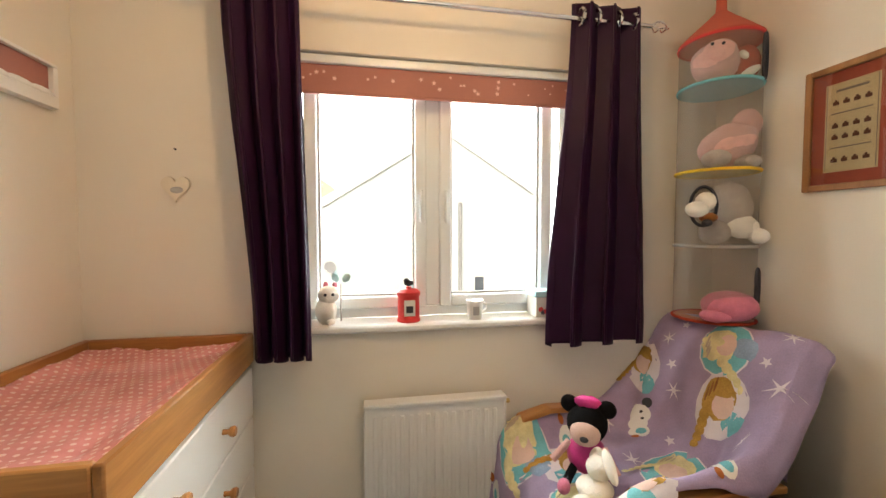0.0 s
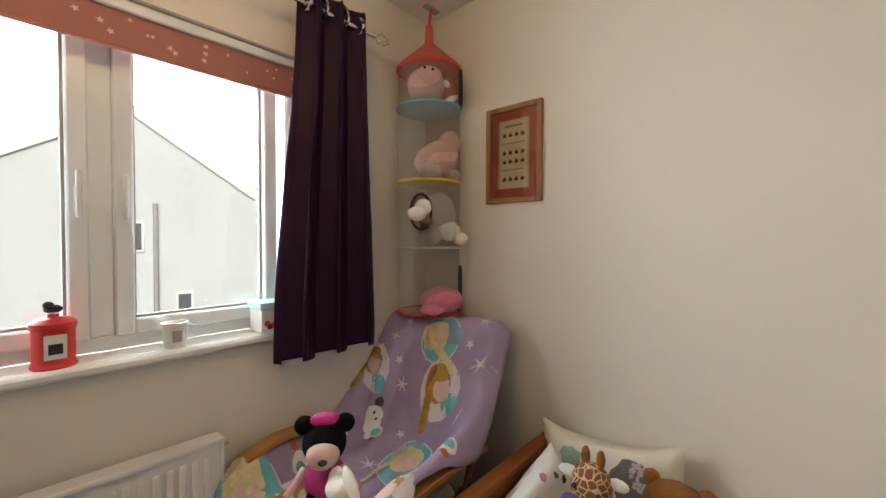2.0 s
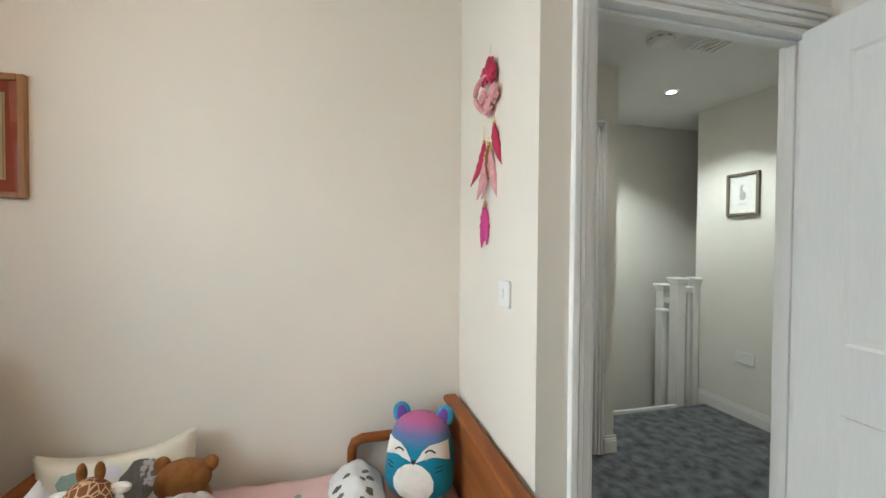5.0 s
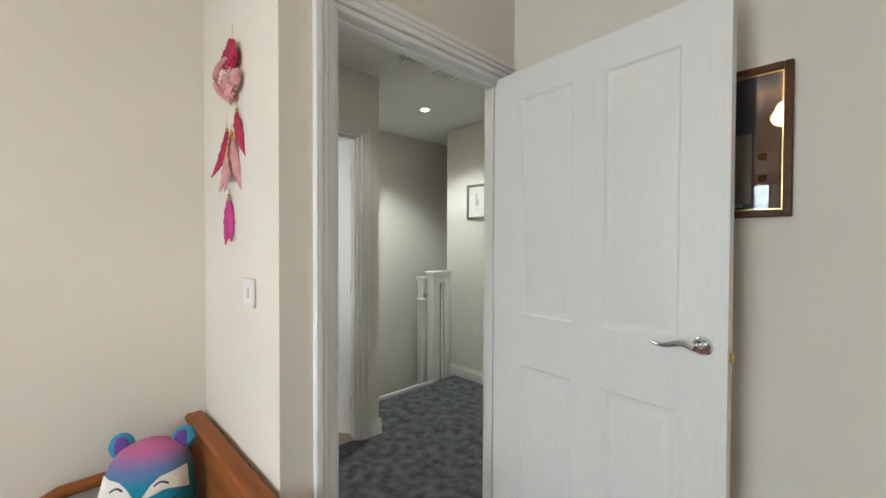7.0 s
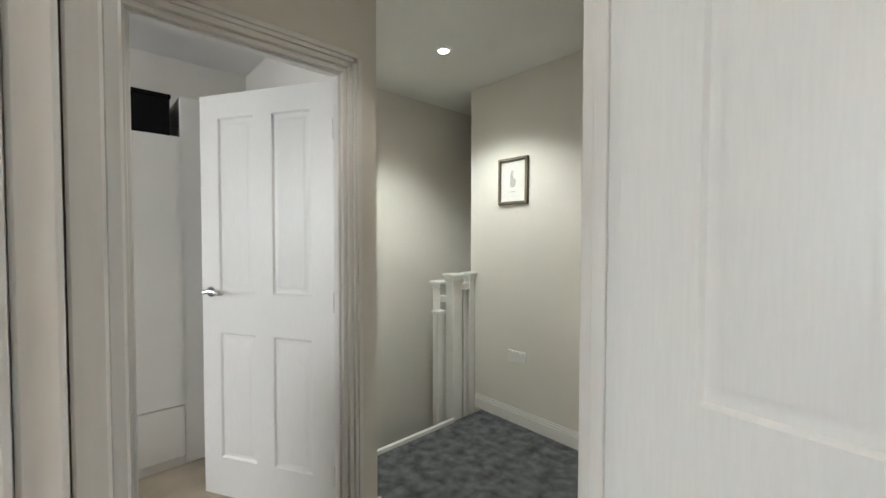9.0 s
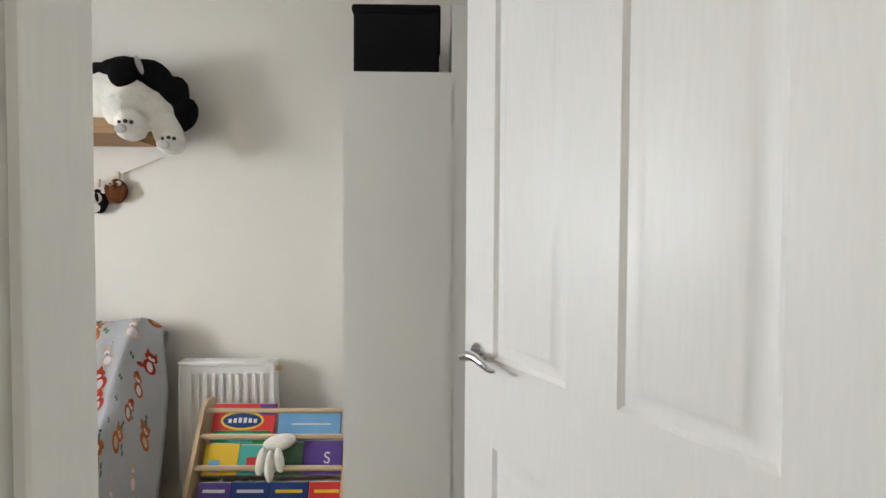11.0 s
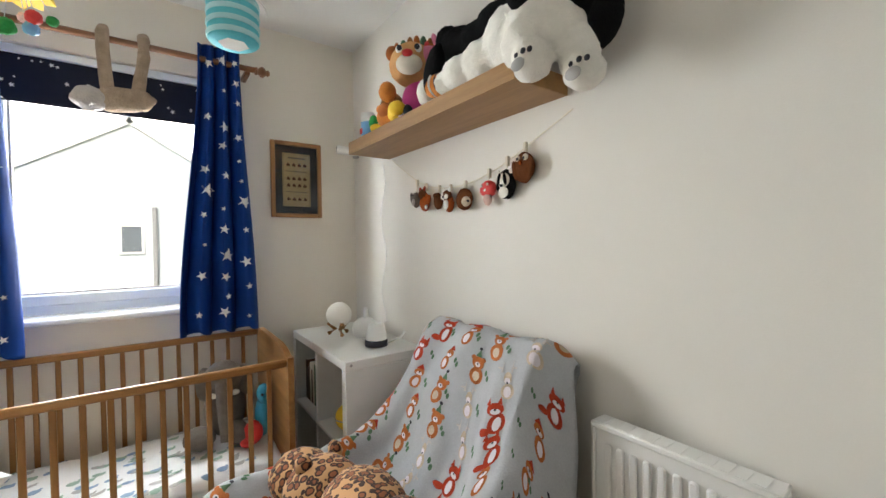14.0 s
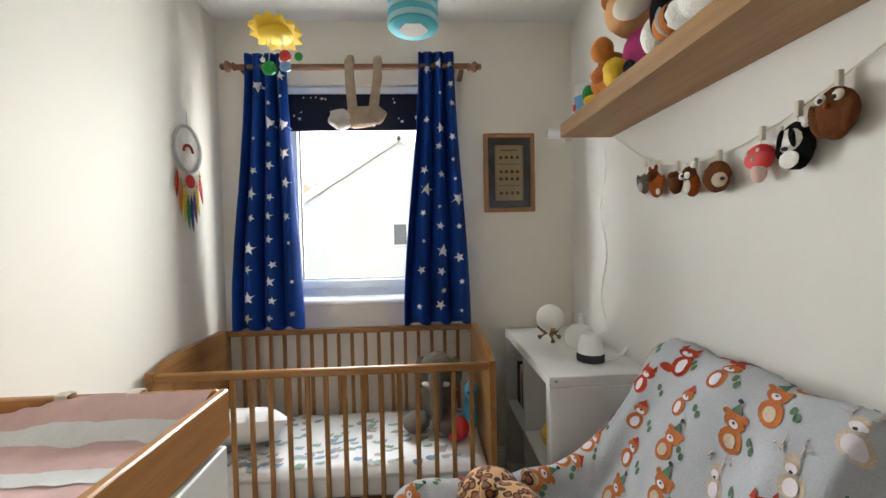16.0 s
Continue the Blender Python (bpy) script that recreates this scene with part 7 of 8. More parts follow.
# felt garland
gl = thing("garland", "string of little felt woodland animals pinned under the shelf", "garland", (3.985, 0.9, 1.38))
line = [(1.50, 1.66), (1.36, 1.58), (1.26, 1.522), (1.17, 1.49), (1.07, 1.472), (0.98, 1.466), (0.9, 1.47), (0.82, 1.482), (0.72, 1.507), (0.62, 1.543), (0.52, 1.585), (0.414, 1.628)]
b = bmesh.new()
tube(b, [(3.99, y, z) for y, z in line], 0.002, 6)
part("string", b, OFFWHITE, gl)


def on_string(y):
    for (y0, z0), (y1, z1) in zip(line, line[1:]):
        if y1 <= y <= y0:
            return z0 + (z1 - z0) * (y - y0) / (y1 - y0)
    return line[-1][1]


def felt(nm, y, z, r, mtl, wide=0.85):
    """A stuffed felt body pegged to the string."""
    fe = part(nm, one(ball, (3.975, y, z), (0.017, r * wide, r), fur=0.1, sub=3), mtl, gl)
    top = on_string(y)
    part("peg", one(bx, (3.976, y - 0.006, top - 0.022), (3.9885, y + 0.006, top + 0.012), 0.002), OFFWHITE, fe, "little wooden peg")
    b = bmesh.new()
    tube(b, [(3.982, y, top - 0.02), (3.976, y, z + r * 0.9)], 0.0015, 5)
    part("loop", b, OFFWHITE, fe)
    return fe


def felt_bit(fe, nm, y, z, ry, rz, mtl, x=3.958, turn=0, rx=0.006):
    return part(nm, one(ball, (x, y, z), (rx, ry, rz), (turn, 0, 0), sub=2), mtl, fe)


def bead_eyes(fe, y, z, gap):
    for s in (-1, 1):
        felt_bit(fe, "bead_eye", y + gap * s, z, 0.0035, 0.0035, INK, 3.953, rx=0.0035)


sq = felt("felt_squirrel", 1.252, 1.437, 0.036, GREYFUR, 0.62)
felt_bit(sq, "tail", 1.282, 1.445, 0.014, 0.032, GREYFUR, 3.972, -18)
felt_bit(sq, "tummy", 1.25, 1.425, 0.012, 0.018, MILKFUR)
bead_eyes(sq, 1.252, 1.458, 0.008)
fo = felt("felt_fox", 1.18, 1.424, 0.043, FELTRUST, 0.8)
felt_bit(fo, "head", 1.185, 1.456, 0.026, 0.024, FELTBROWN, 3.966, rx=0.016)
felt_bit(fo, "ear", 1.202, 1.478, 0.007, 0.013, RUST, 3.967, -20)
felt_bit(fo, "ear", 1.17, 1.479, 0.007, 0.013, RUST, 3.967, 20)
felt_bit(fo, "tail", 1.143, 1.424, 0.014, 0.03, FELTRUST, 3.97, 25)
felt_bit(fo, "tail_tip", 1.15, 1.398, 0.009, 0.011, WHITEFUR, 3.962)
co = felt("felt_cone", 1.076, 1.417, 0.035, FELTBROWN, 0.72)
felt_bit(co, "cap", 1.076, 1.44, 0.02, 0.012, FELTBROWN, 3.966, rx=0.014)
f2 = felt("felt_fox", 0.998, 1.402, 0.036, FELTRUST, 0.72)
felt_bit(f2, "head", 1.0, 1.434, 0.026, 0.022, FELTBROWN, 3.966, rx=0.016)
felt_bit(f2, "ear", 1.02, 1.455, 0.008, 0.012, WHITEFUR, 3.966, -25)
felt_bit(f2, "ear", 0.982, 1.456, 0.008, 0.012, WHITEFUR, 3.966, 25)
felt_bit(f2, "cheek", 1.012, 1.427, 0.011, 0.011, WHITEFUR, 3.951)
felt_bit(f2, "cheek", 0.988, 1.427, 0.011, 0.011, WHITEFUR, 3.951)
felt_bit(f2, "tummy", 0.998, 1.396, 0.014, 0.02, WHITEFUR)
felt_bit(f2, "nose", 1.0, 1.427, 0.005, 0.005, INK, 3.946)
he = felt("felt_hedgehog", 0.9, 1.41, 0.043, FELTBROWN, 1.12)
felt_bit(he, "face", 0.872, 1.398, 0.024, 0.02, BEIGEP, 3.96, rx=0.014)
felt_bit(he, "nose", 0.851, 1.398, 0.005, 0.005, INK, 3.952)
bead_eyes(he, 0.876, 1.407, 0.009)
to = felt("felt_toadstool", 0.764, 1.435, 0.03, REDP, 1.35)
felt_bit(to, "stem", 0.763, 1.398, 0.019, 0.024, SKIN, 3.972, rx=0.014)
for dy, dz in ((0.018, 0.008), (-0.014, 0.012), (0.0, -0.008)):
    felt_bit(to, "spot", 0.764 + dy, 1.437 + dz, 0.005, 0.005, WHITEFUR, 3.9585, rx=0.003)
ba = felt("felt_badger", 0.672, 1.44, 0.05, BLACKFUR, 0.88)
felt_bit(ba, "face", 0.672, 1.452, 0.03, 0.026, WHITEFUR, 3.961, rx=0.009)
for s in (-1, 1):
    felt_bit(ba, "stripe", 0.672 + 0.014 * s, 1.456, 0.007, 0.022, BLACKFUR, 3.954, 12 * s)
    felt_bit(ba, "ear", 0.672 + 0.03 * s, 1.482, 0.009, 0.01, WHITEFUR, 3.968)
felt_bit(ba, "tummy", 0.672, 1.412, 0.024, 0.02, WHITEFUR, 3.96)
felt_bit(ba, "nose", 0.672, 1.434, 0.007, 0.005, INK, 3.95)
ow = felt("felt_owl", 0.59, 1.485, 0.05, FELTBROWN, 0.88)
felt_bit(ow, "wing", 0.622, 1.478, 0.012, 0.034, FELTBROWN, 3.966, -14)
felt_bit(ow, "wing", 0.558, 1.478, 0.012, 0.034, FELTBROWN, 3.966, 14)
for s in (-1, 1):
    felt_bit(ow, "owl_eye", 0.59 + 0.017 * s, 1.515, 0.011, 0.011, OFFWHITE, 3.962)
    felt_bit(ow, "bead_eye", 0.59 + 0.014 * s, 1.512, 0.005, 0.005, INK, 3.957, rx=0.003)
felt_bit(ow, "beak", 0.59, 1.498, 0.005, 0.008, FELTRUST, 3.957)

# draped chair
CHAIR_B = pose(3.49, 0.71, 0, 0, 0, 0)
lounge_chair("bent pine lounge chair against the nursery wall", CHAIR_B, 0.86)
TB = throw_surface(CHAIR_B, 0.295, 0.42, 5.0, (0.075, 0.10), -0.01, (0.02, 0.07), 0.2)
tb = thing("throw_blanket", "pale grey fleece throw printed with foxes, bears and leaves", "blanket", (3.55, 0.71, 0.4))
part("fleece", one(sheet, TB, 90, 140), GREYFLEECE, tb, thick=0.008)
FOX = [(RUST, OVAL, 0, 0.020, 0.021, 0.031), (RUST, OVAL, 0.03, 0.034, 0.016, 0.011), (RUST, OVAL, 0, -0.022, 0.022, 0.018), (RUST, PEAK, -0.014, -0.042, 0.009, 0.012), (RUST, PEAK, 0.014, -0.042, 0.009, 0.012), (PALE, OVAL, 0, 0.022, 0.010, 0.021), (PALE, OVAL, 0, -0.015, 0.012, 0.008), (INK, OVAL, 0, -0.020, 0.003, 0.003)]
BEAR = [(TAN, OVAL, 0, 0.022, 0.022, 0.027), (TAN, OVAL, 0, -0.018, 0.020, 0.020), (TAN, OVAL, -0.017, -0.032, 0.007, 0.007), (TAN, OVAL, 0.017, -0.032, 0.007, 0.007), (BEIGEP, OVAL, 0, 0.024, 0.012, 0.015), (LEAFG, PEAK, 0, -0.047, 0.013, 0.015), (INK, OVAL, 0, -0.064, 0.0055, 0.0055), (PALE, OVAL, 0, -0.012, 0.009, 0.008), (INK, OVAL, 0, -0.014, 0.003, 0.003)]
DEER = [(BEIGEP, OVAL, 0, 0.024, 0.017, 0.024), (BEIGEP, OVAL, 0, -0.014, 0.011, 0.018), (MILKFUR, PEAK, -0.013, -0.045, 0.004, 0.022), (MILKFUR, PEAK, 0.013, -0.045, 0.004, 0.022), (MILKFUR, OVAL, -0.019, -0.042, 0.008, 0.003), (MILKFUR, OVAL, 0.019, -0.042, 0.008, 0.003), (PALE, OVAL, 0, 0.026, 0.010, 0.017), (PALE, OVAL, 0, -0.006, 0.008, 0.009), (INK, OVAL, 0, 0.000, 0.003, 0.003)]
CUB = [(TAN, OVAL, 0, 0.016, 0.017, 0.026), (TAN, OVAL, 0, -0.022, 0.017, 0.015), (RUST, PEAK, 0, -0.042, 0.019, 0.011), (PALE, OVAL, 0, 0.018, 0.009, 0.017), (PALE, OVAL, 0, -0.016, 0.010, 0.007), (INK, OVAL, 0, -0.02, 0.003, 0.003)]
rnd = random.Random(31)
n = 0
for j in range(16):
    v = 0.17 + j * 0.049
    us = [0.02 + 0.96 * k / 60 for k in range(61)]
    run = [0.0]
    for a, q in zip(us, us[1:]):
        run.append(run[-1] + (TB(q, v) - TB(a, v)).length)
    count = max(4, round(run[-1] / 0.145))
    for i in range(count + 1):
        want = (i + 0.25 + 0.5 * (j % 2)) / count * run[-1] + rnd.uniform(-0.008, 0.008)
        if not 0.03 < want < run[-1] - 0.03:
            continue
        u = us[min(k for k in range(61) if run[k] >= want)]
        pu = 0.02 / max(0.004, (TB(u + 0.01, v) - TB(u - 0.01, v)).length)
        pv = 0.02 / max(0.004, (TB(u, v + 0.01) - TB(u, v - 0.01)).length)
        pu, pv = 1.38 * pu, 0.95 * pv
        turn = rnd.uniform(-0.3, 0.3)
        c, s = math.cos(turn), math.sin(turn)
        fig = None
        for q, (mtl, poly, du, dv_, ru, rv) in enumerate((FOX, DEER, BEAR, CUB)[(j * 3 + i) % 4]):
            b = bmesh.new()
            print_on(b, TB, u + (du * c - dv_ * s) * pu, v + (du * s + dv_ * c) * pv, poly, ru * pu, rv * pv, 0, off=0.0054 + 0.0004 * q, side=1, rings=3)
            if fig is None:
                fig = part("animal_print", b, mtl, tb)
            else:
                part("print_detail", b, mtl, fig)
        for q in range(2):
            b = bmesh.new()
            print_on(b, TB, u + (0.066 + 0.009 * q) * pu, v + (0.01 - 0.012 * q) * pv, oval(7), 0.005 * pu, 0.010 * pv, 0.5 - q, off=0.0058, side=1, rings=1)
            part("leaf_print", b, LEAFG, tb)
        n += 1

plush("leopard_toy", "large leopard soft toy lying across the chair", (3.36, 0.72, 0.452), [("body", LEOPARD, [((0.05, -0.12, 0.10), (0.12, 0.2, 0.10), (0, 0, -12))]), ("chest", LEOPARD, [((0.02, 0.10, 0.08), (0.11, 0.14, 0.09))]), ("head", LEOPARD, [((-0.01, 0.215, 0.075), (0.095, 0.105, 0.08))]), ("muzzle", LEOPARD, [((-0.075, 0.275, 0.045), (0.055, 0.055, 0.042))]), ("chin", OFFWHITE, [((-0.07, 0.255, 0.005), (0.06, 0.07, 0.02))]), ("ear", LEOPARD, [((0.09, 0.20, 0.135), (0.02, 0.035, 0.03))]), ("ear", LEOPARD, [((-0.03, 0.13, 0.155), (0.025, 0.035, 0.03))]),
      ("leg", LEOPARD, [((-0.12, 0.10, 0.015), (0.12, 0.055, 0.045))]), ("leg", LEOPARD, [((-0.08, -0.16, 0.04), (0.13, 0.06, 0.055))]), ("haunch", LEOPARD, [((0.08, -0.24, 0.10), (0.10, 0.10, 0.10))]), ("tail", LEOPARD, [((0.0, -0.36, 0.04), (0.05, 0.10, 0.035))]), ("nose", INK, [((-0.125, 0.29, 0.06), (0.014, 0.016, 0.011))]), ("eye", INK, [((-0.085, 0.225, 0.115), 0.009)]), ("eye", INK, [((-0.04, 0.31, 0.11), 0.009)])])

# book rack and wardrobes
br = thing("book_rack", "birch sling book rack full of children's books", "book rack", (3.74, -0.15, 0))
for y in (-0.43, 0.118):
    b = bmesh.new()
    prof = [(3.60, 0.0), (3.86, 0.0), (3.86, 0.645), (3.845, 0.665), (3.80, 0.665), (3.775, 0.64), (3.60, 0.22)]
    f0, f1 = [b.verts.new((x, y, z)) for x, z in prof], [b.verts.new((x, y + 0.014, z)) for x, z in prof]
    b.faces.new(f0)
    b.faces.new(f1[::-1])
    for k in range(len(prof)):
        b.faces.new((f0[k], f0[(k + 1) % len(prof)], f1[(k + 1) % len(prof)], f1[k]))
    part("side_panel", b, BIRCH_Z, br)
tiers = ((3.80, 0.63), (3.757, 0.55), (3.715, 0.455), (3.672, 0.36), (3.63, 0.25))
for k, (x, z) in enumerate(tiers):
    part("dowel", one(rod_between, (x, -0.4155, z), (x, 0.1175, z), 0.009, seg=10), BIRCH_Y, br)
    if k:
        def sling(u, v, x=x, z=z):
            return Vector((x + 0.075 * v, -0.41 + 0.523 * u, z - 0.11 * math.sin(math.pi * min(1, v * 0.5 + 0.0)) * (1 - 0.3 * v) + 0.01))
        part("sling", one(sheet, sling, 8, 8), OFFWHITE, br, thick=0.003)
n = 0


def book(x, z, y0, w, h, mtl, label, lean=18.0):
    """A picture book leaning back in the rack; returns it and its turn."""
    bk = thing("picture_book", label, "book", (x, y0, z), "books in the rack")
    m = Matrix.Translation((x, y0, z)) @ pose(0, 0, 0, 0, lean, 0)
    part("cover", one(bx, (0, -w, 0), (0.012, 0, h), 0.0015, m), mtl, bk)
    part("pages", one(bx, (0.001, -w + 0.003, h), (0.011, -0.003, h + 0.001), 0, m), WHITEPAPER, bk)
    return bk, m


def writing(text, bk, m, y, z, size, mtl):
    cu = bpy.data.curves.new("lettering", "FONT")
    cu.body, cu.size, cu.align_x = text, size, "CENTER"
    cu.extrude = 0.0006
    cu.materials.append(mtl)
    o = new("lettering", cu)
    o.parent = bk
    o.matrix_basis = Matrix.Translation(-bk.location) @ m @ Matrix(((0, 0, -1, -0.0016), (-1, 0, 0, y), (0, 1, 0, z), (0, 0, 0, 1)))
    return o


bk, m = book(3.764, 0.515, 0.095, 0.235, 0.145, REDP, "red picture book with a blue scene and yellow title")
part("title_rim", placed(ball, m, (0, -0.112, 0.085), (0.0012, 0.082, 0.034)), YELLOWP, bk)
part("title_panel", placed(ball, m, (0, -0.112, 0.085), (0.0018, 0.077, 0.029)), NAVYCARD, bk)
part("scene", one(bx, (-0.0008, -0.225, 0.004), (0.0, -0.01, 0.05), 0, m), GREENB, bk)
part("scene_road", one(bx, (-0.0014, -0.16, 0.004), (-0.0008, -0.07, 0.042), 0, m), TEALCARD, bk)
part("corner_patch", one(bx, (-0.001, -0.233, 0.105), (0.0, -0.175, 0.143), 0, m), VIOLET, bk)
for k in range(6):
    part("title_bar", one(bx, (-0.0026, -0.168 + 0.019 * k, 0.077), (-0.0019, -0.156 + 0.019 * k, 0.096 - 0.002 * abs(k - 2.5)), 0, m), WHITEPAPER, bk)
bk, m = book(3.764, 0.515, -0.155, 0.235, 0.115, BLUECARD, "sky blue picture book with a thin white title")
part("title_bar", one(bx, (-0.001, -0.2, 0.07), (0.0, -0.05, 0.075), 0, m), WHITEPAPER, bk)
bk, m = book(3.722, 0.425, 0.10, 0.125, 0.105, YELLOWP, "yellow and teal board book")
part("picture_patch", one(bx, (-0.001, -0.06, 0.01), (0.0, -0.02, 0.05), 0, m), BLUECARD, bk)
bk, m = book(3.722, 0.425, -0.027, 0.11, 0.10, TEALCARD, "teal board book with a red picture")
part("picture_patch", one(bx, (-0.001, -0.08, 0.02), (0.0, -0.03, 0.06), 0, m), REDP, bk)
bk, m = book(3.722, 0.425, -0.15, 0.11, 0.11, LEAFG, "green picture book in the rack")
bk, m = book(3.722, 0.425, -0.262, 0.145, 0.115, VIOLET, "violet and navy picture book with large letters")
writing("S", bk, m, -0.09, 0.04, 0.055, WHITEPAPER)
rnd = random.Random(9)
for row, (x, z) in enumerate(tiers[3:]):
    y = 0.10
    for k in range(4):
        w = rnd.uniform(0.1, 0.14)
        # mostly dark covers: the shade low in the rack is put into their colours
        mtl = rnd.choice((NAVYCARD, NAVYCARD, VIOLET, BLUECARD, NAVYCARD, REDP))
        bk, m = book(x + 0.008, z - 0.03, y, w, rnd.uniform(0.075, 0.1), mtl, {NAVYCARD: "picture book with a pale title, its cover navy to imitate shade", VIOLET: "picture book with a pale title, its cover violet to imitate shade", BLUECARD: "sky blue picture book in the rack", REDP: "red picture book with a pale title", TEALCARD: "teal picture book in the rack"}[mtl])
        part("title_bar", one(bx, (-0.001, -w + 0.02, 0.05), (0.0, -0.02, 0.06), 0, m), rnd.choice((WHITEPAPER, PALE, YELLOWP)), bk)
        y -= w + 0.003
plush("glove_toy", "white floppy comforter hung over the books", (3.735, -0.17, 0.505), [("body", WHITEFUR, [((0.0, -0.01, 0.035), (0.022, 0.062, 0.03), (-14, 0, 0))]), ("flap", WHITEFUR, [((-0.03, 0.045, -0.02), (0.014, 0.018, 0.055), (12, 0, 0))]), ("flap", WHITEFUR, [((-0.034, 0.012, -0.035), (0.014, 0.019, 0.06), (4, 0, 0))]), ("flap", WHITEFUR, [((-0.03, -0.02, -0.015), (0.014, 0.017, 0.045), (-8, 0, 0))])])

wd1 = thing("wardrobe", "narrow white wardrobe with a plain door over a drawer", "wardrobe", (3.8, -0.62, 0))
part("body", one(bx, (3.62, -0.80, 0.0), (3.998, -0.445, 1.836), 0.003), MELAMINE, wd1)
part("door", one(bx, (3.60, -0.803, 0.352), (3.618, -0.445, 1.836), 0), MELAMINE, wd1)
part("drawer", one(bx, (3.60, -0.803, 0.06), (3.618, -0.442, 0.347), 0.002), MELAMINE, wd1)
wd2 = thing("wardrobe", "tall white wardrobe in the corner behind the door", "wardrobe", (3.8, -1.03, 0))
part("body", one(bx, (3.625, -1.255, 0.0), (3.998, -0.8002, 2.04), 0.003), MELAMINE, wd2)
part("door", one(bx, (3.603, -1.255, 0.02), (3.6248, -0.8, 2.04), 0), MELAMINE, wd2)
part("cornice", one(bx, (3.61, -1.257, 2.0405), (3.998, -0.80, 2.06), 0.003), MELAMINE, wd2)
bb = thing("storage_box", "black fabric storage box on top of the wardrobe", "box", (3.78, -0.62, 1.837))
part("box_body", one(bx, (3.61, -0.758, 1.837), (3.93, -0.475, 2.035), 0.008), BLACK, bb)
part("lid", one(bx, (3.605, -0.763, 2.0355), (3.935, -0.47, 2.06), 0.006), BLACK, bb)

# second chest with a changing tray
cbx, tray_b, zb = changing_chest(2.145, 2.73, -0.12, 0.775, 0.93, "white chest of drawers in the nursery", PINE_Z, 1)


def pad_b(u, v):
    e = min(u, 1 - u, v, 1 - v)
    lift = 0.05 * max(0, v - 0.86) / 0.14 * min(1, u * 2)
    return Vector((2.17 + 0.535 * u, -0.095 + 0.845 * v, zb + 0.028 + lift + 0.02 * (1 - min(1, e * 7)) + 0.007 * noise.noise(Vector((u * 6, v * 8, 4))) + 0.006 * noise.noise(Vector((u * 17, v * 20, 9)))))


pb = thing("changing_mat", "pink and white striped changing mat cover, rumpled", "changing mat", (2.45, 0.33, zb))
part("cover", one(sheet, pad_b, 40, 60), PINKSHEET, pb)
part("filling", one(bx, (2.172, -0.09, zb), (2.703, 0.748, zb + 0.02), 0.008), PINKSHEET, pb)
for k in range(7):
    def band(u, v, k=k):
        p = pad_b(0.015 + 0.97 * u, 0.07 + 0.135 * k + 0.05 * v)
        return p + Vector((0, 0, 0.002))
    part("stripe_print", one(sheet, band, 30, 4), SHEET, pb)
for x in (2.385, 2.535):
    st = thing("strap", "cream webbing strap looped over the tray board", "strap", (x, 0.765, 0.93))
    b = bmesh.new()
    pts = [(0.749, 0.885), (0.751, 0.934), (0.765, 0.937), (0.778, 0.934), (0.779, 0.885)]
    for (y0, z0), (y1, z1) in zip(pts, pts[1:]):
        d = Vector((0, y1 - y0, z1 - z0))
        mm = Matrix.Translation((x, (y0 + y1) / 2, (z0 + z1) / 2)) @ d.to_track_quat("Y", "Z").to_matrix().to_4x4()
        bx(b, (-0.0125, -d.length / 2 - 0.001, -0.0012), (0.0125, d.length / 2 + 0.001, 0.0012), 0, mm)
    part("webbing", b, OFFWHITE, st)

# dream catcher and mobiles
db = thing("dream_catcher", "grey dream catcher with rainbow feathers and a red heart", "dream catcher", (2.15, 1.69, 1.3))
N2 = (1, 0, 0)
ring_of(db, (2.14, 1.69, 1.672), 0.1, N2, BADGE, 0.007, 10, WHITEPAPER)
b = bmesh.new()
tube(b, [(2.15, 1.69, 1.84), (2.15, 1.69, 1.775)], 0.0015, 6)
part("cord", b, BADGE, db)
b = bmesh.new()
tube(b, [(2.152, 1.69 + 0.035 * math.cos(a), 1.66 + 0.03 * math.sin(a)) for a in (math.pi * k / 10 for k in range(11))], 0.006, 6)
part("rainbow_charm", b, RUST, db)
part("heart_charm", one(ball, (2.156, 1.69, 1.53), (0.008, 0.035, 0.03)), REDP, db)
for y, z, ln, mtl in ((1.60, 1.565, 0.11, RUST), (1.625, 1.53, 0.15, ORANGEFUR), (1.65, 1.5, 0.15, YELLOWP), (1.675, 1.46, 0.14, GREENB), (1.70, 1.46, 0.15, NAVYCARD), (1.725, 1.48, 0.13, VIOLET), (1.745, 1.51, 0.13, YELLOWP), (1.775, 1.56, 0.12, REDP)):
    feather(db, (2.14, y, z), ln, 0.014, mtl, 0.1 * (y - 1.69) / 0.08, N2, 0.008)

bl = thing("balloon_lantern", "turquoise paper hot air balloon hanging from the ceiling", "mobile", (3.165, 0.78, H))
PX, PY = 3.165, 0.78
b = bmesh.new()
lathe(b, (PX, PY, 1.735), [(0.05, 0), (0.056, 0.004), (0.058, 0.10), (0.054, 0.104), (0.05, 0.1), (0.036, 0.012)], 28)
part("basket", b, CYANP, bl)
for k in range(4):
    part("basket_band", one(lathe, (PX, PY, 1.742 + 0.026 * k), [(0.0585, 0), (0.0595, 0.006), (0.0585, 0.012)], 28), PALECYAN, bl)
part("basket_floor", one(lathe, (PX, PY, 1.733), [(0.034, 0), (0.034, 0.001)], 6), WHITEPAPER, bl)
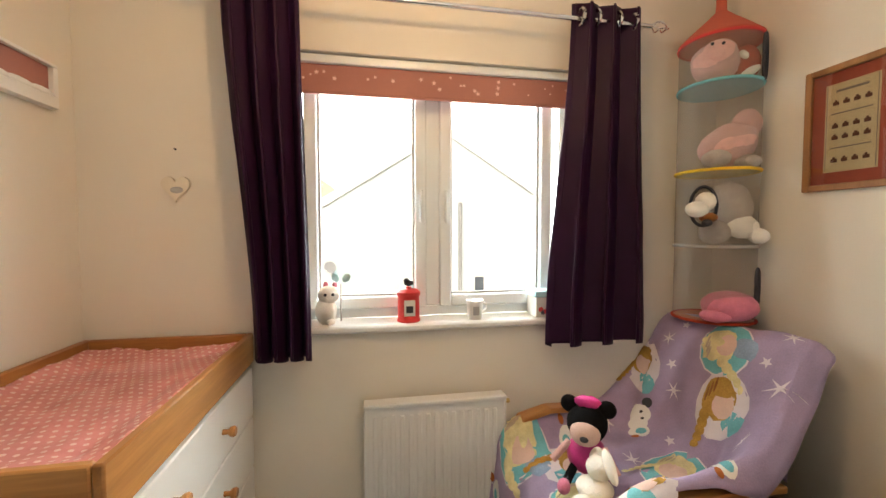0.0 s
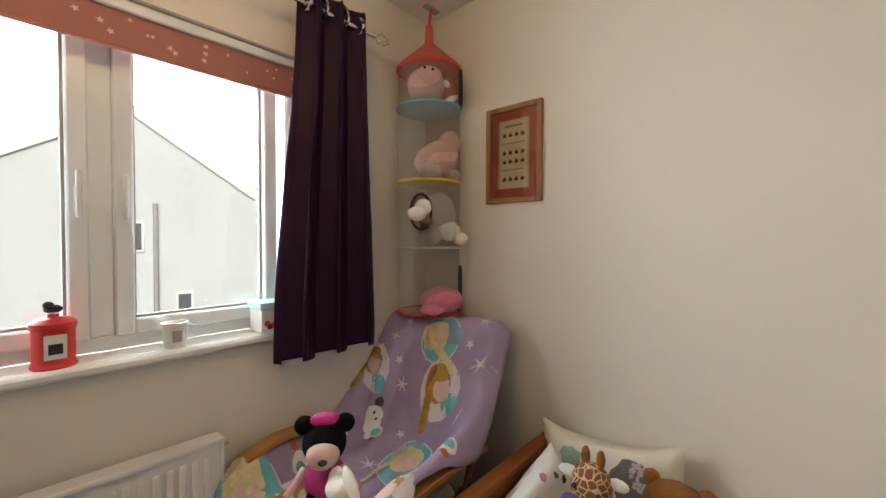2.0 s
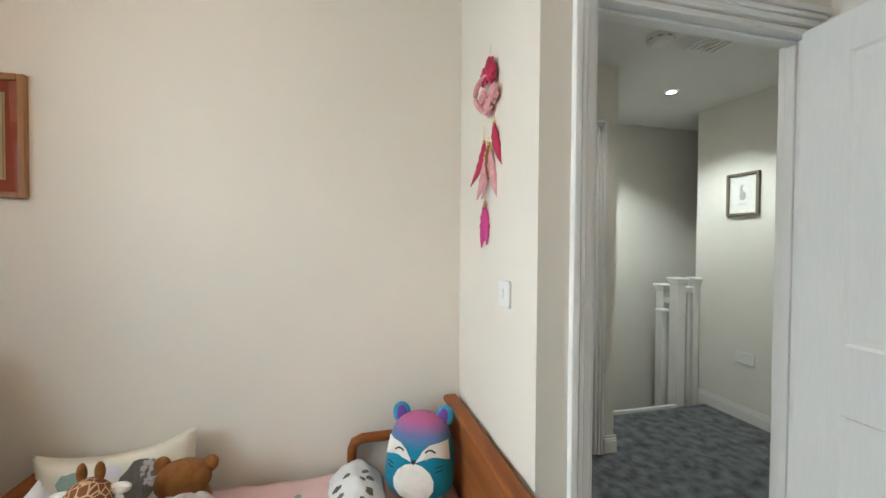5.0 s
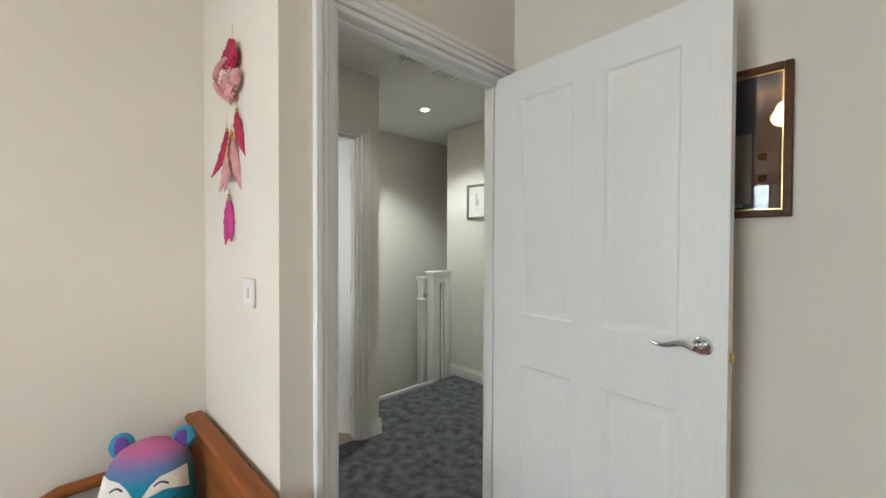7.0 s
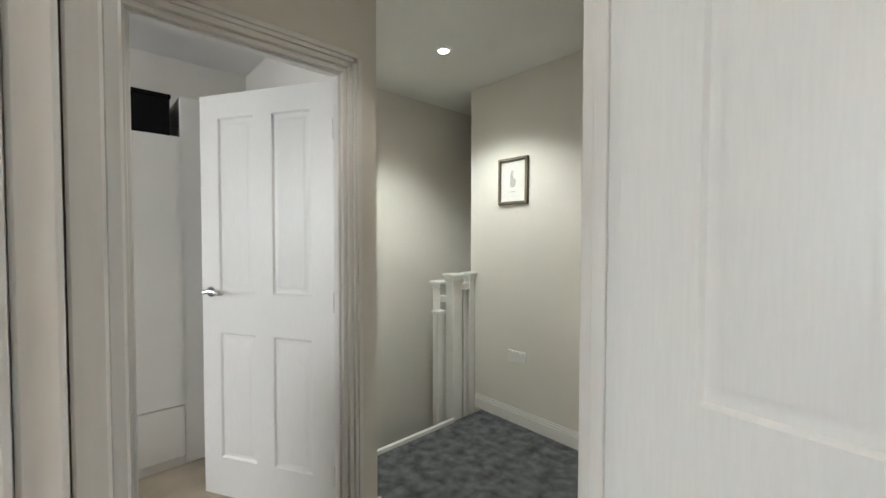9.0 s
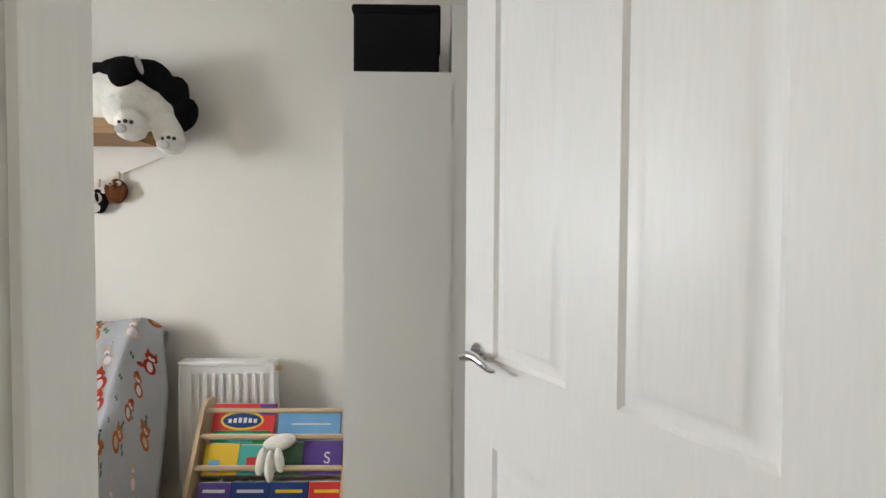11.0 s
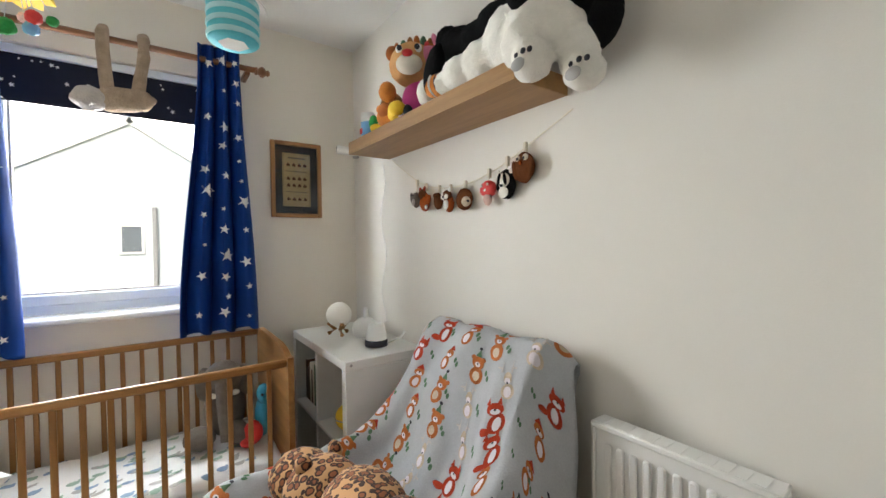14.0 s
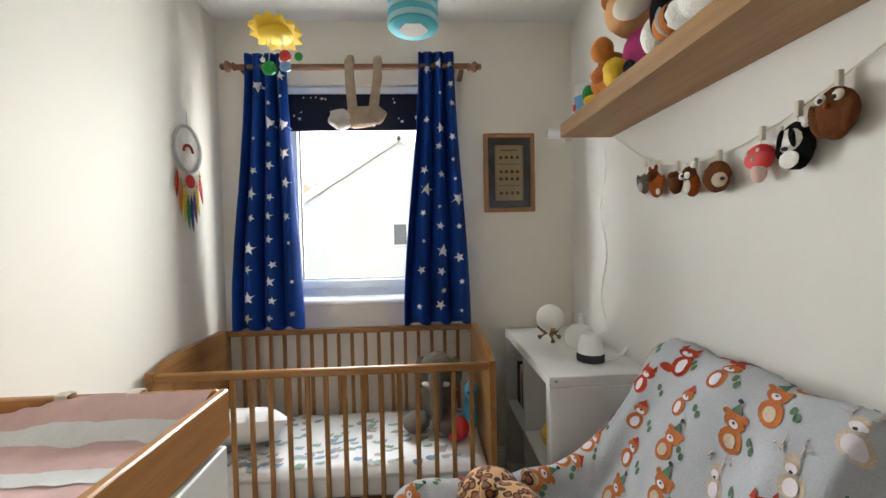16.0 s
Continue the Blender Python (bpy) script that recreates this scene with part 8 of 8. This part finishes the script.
for k in range(4):
    a = k * math.pi / 2 + 0.5
    b = bmesh.new()
    tube(b, [(PX + 0.055 * math.cos(a), PY + 0.055 * math.sin(a), 1.835), (PX + 0.06 * math.cos(a), PY + 0.06 * math.sin(a), 1.9)], 0.0015, 6)
    part("string", b, WHITEPAPER, bl)
part("balloon", one(lathe, (PX, PY, 1.9), [(0.06, 0), (0.075, 0.03), (0.12, 0.1), (0.15, 0.2), (0.14, 0.29), (0.09, 0.36), (0.03, 0.39)], 28), PALECYAN, bl)
b = bmesh.new()
tube(b, [(PX, PY, 2.29), (PX, PY, 2.399)], 0.0015, 6)
part("string", b, WHITEPAPER, bl)
b = bmesh.new()
tube(b, [(PX + 0.06, PY, 1.86), (PX + 0.075, PY, 1.845), (PX + 0.078, PY, 1.825)], 0.0015, 6)
part("loose_string", b, WHITEPAPER, bl)

mb = thing("cot_mobile", "felt mobile with a yellow sun and bright little shapes", "mobile", (2.71, 1.2, H))
b = bmesh.new()
rays = [((1.0 if k % 2 == 0 else 0.78) * math.cos(math.pi * k / 12), (1.0 if k % 2 == 0 else 0.78) * math.sin(math.pi * k / 12)) for k in range(24)]
lo, hi = [b.verts.new((2.715 + 0.085 * x, 1.2 + 0.085 * y, 1.93 - 0.02 * y)) for x, y in rays], [b.verts.new((2.715 + 0.08 * x, 1.2 + 0.08 * y, 1.945 - 0.02 * y)) for x, y in rays]
b.faces.new(lo)
b.faces.new(hi)
for k in range(24):
    b.faces.new((lo[k], lo[(k + 1) % 24], hi[(k + 1) % 24], hi[k]))
part("sun", b, YELLOWP, mb)
part("sun_centre", one(ball, (2.715, 1.2, 1.932), (0.055, 0.055, 0.022)), YELLOWP, mb)
b = bmesh.new()
tube(b, [(2.715, 1.2, 1.95), (2.715, 1.2, 2.399)], 0.0015, 6)
part("cord", b, WHITEPAPER, mb)
for x, y, z, r, mtl in ((2.70, 1.17, 1.81, 0.022, GREENB), (2.745, 1.19, 1.825, 0.018, BLUECARD), (2.755, 1.16, 1.845, 0.018, REDP), (2.785, 1.2, 1.86, 0.014, GREENB), (2.725, 1.23, 1.865, 0.014, PALEPINK), (2.67, 1.2, 1.85, 0.008, OFFWHITE)):
    sh = part("felt_shape", one(ball, (x, y, z), (r, r * 0.7, r), fur=0.2), mtl, mb)
    b = bmesh.new()
    tube(b, [(x, y, z + r), (2.715 + (x - 2.715) * 0.6, 1.2 + (y - 1.2) * 0.6, 1.925)], 0.001, 5)
    part("thread", b, WHITEPAPER, sh)
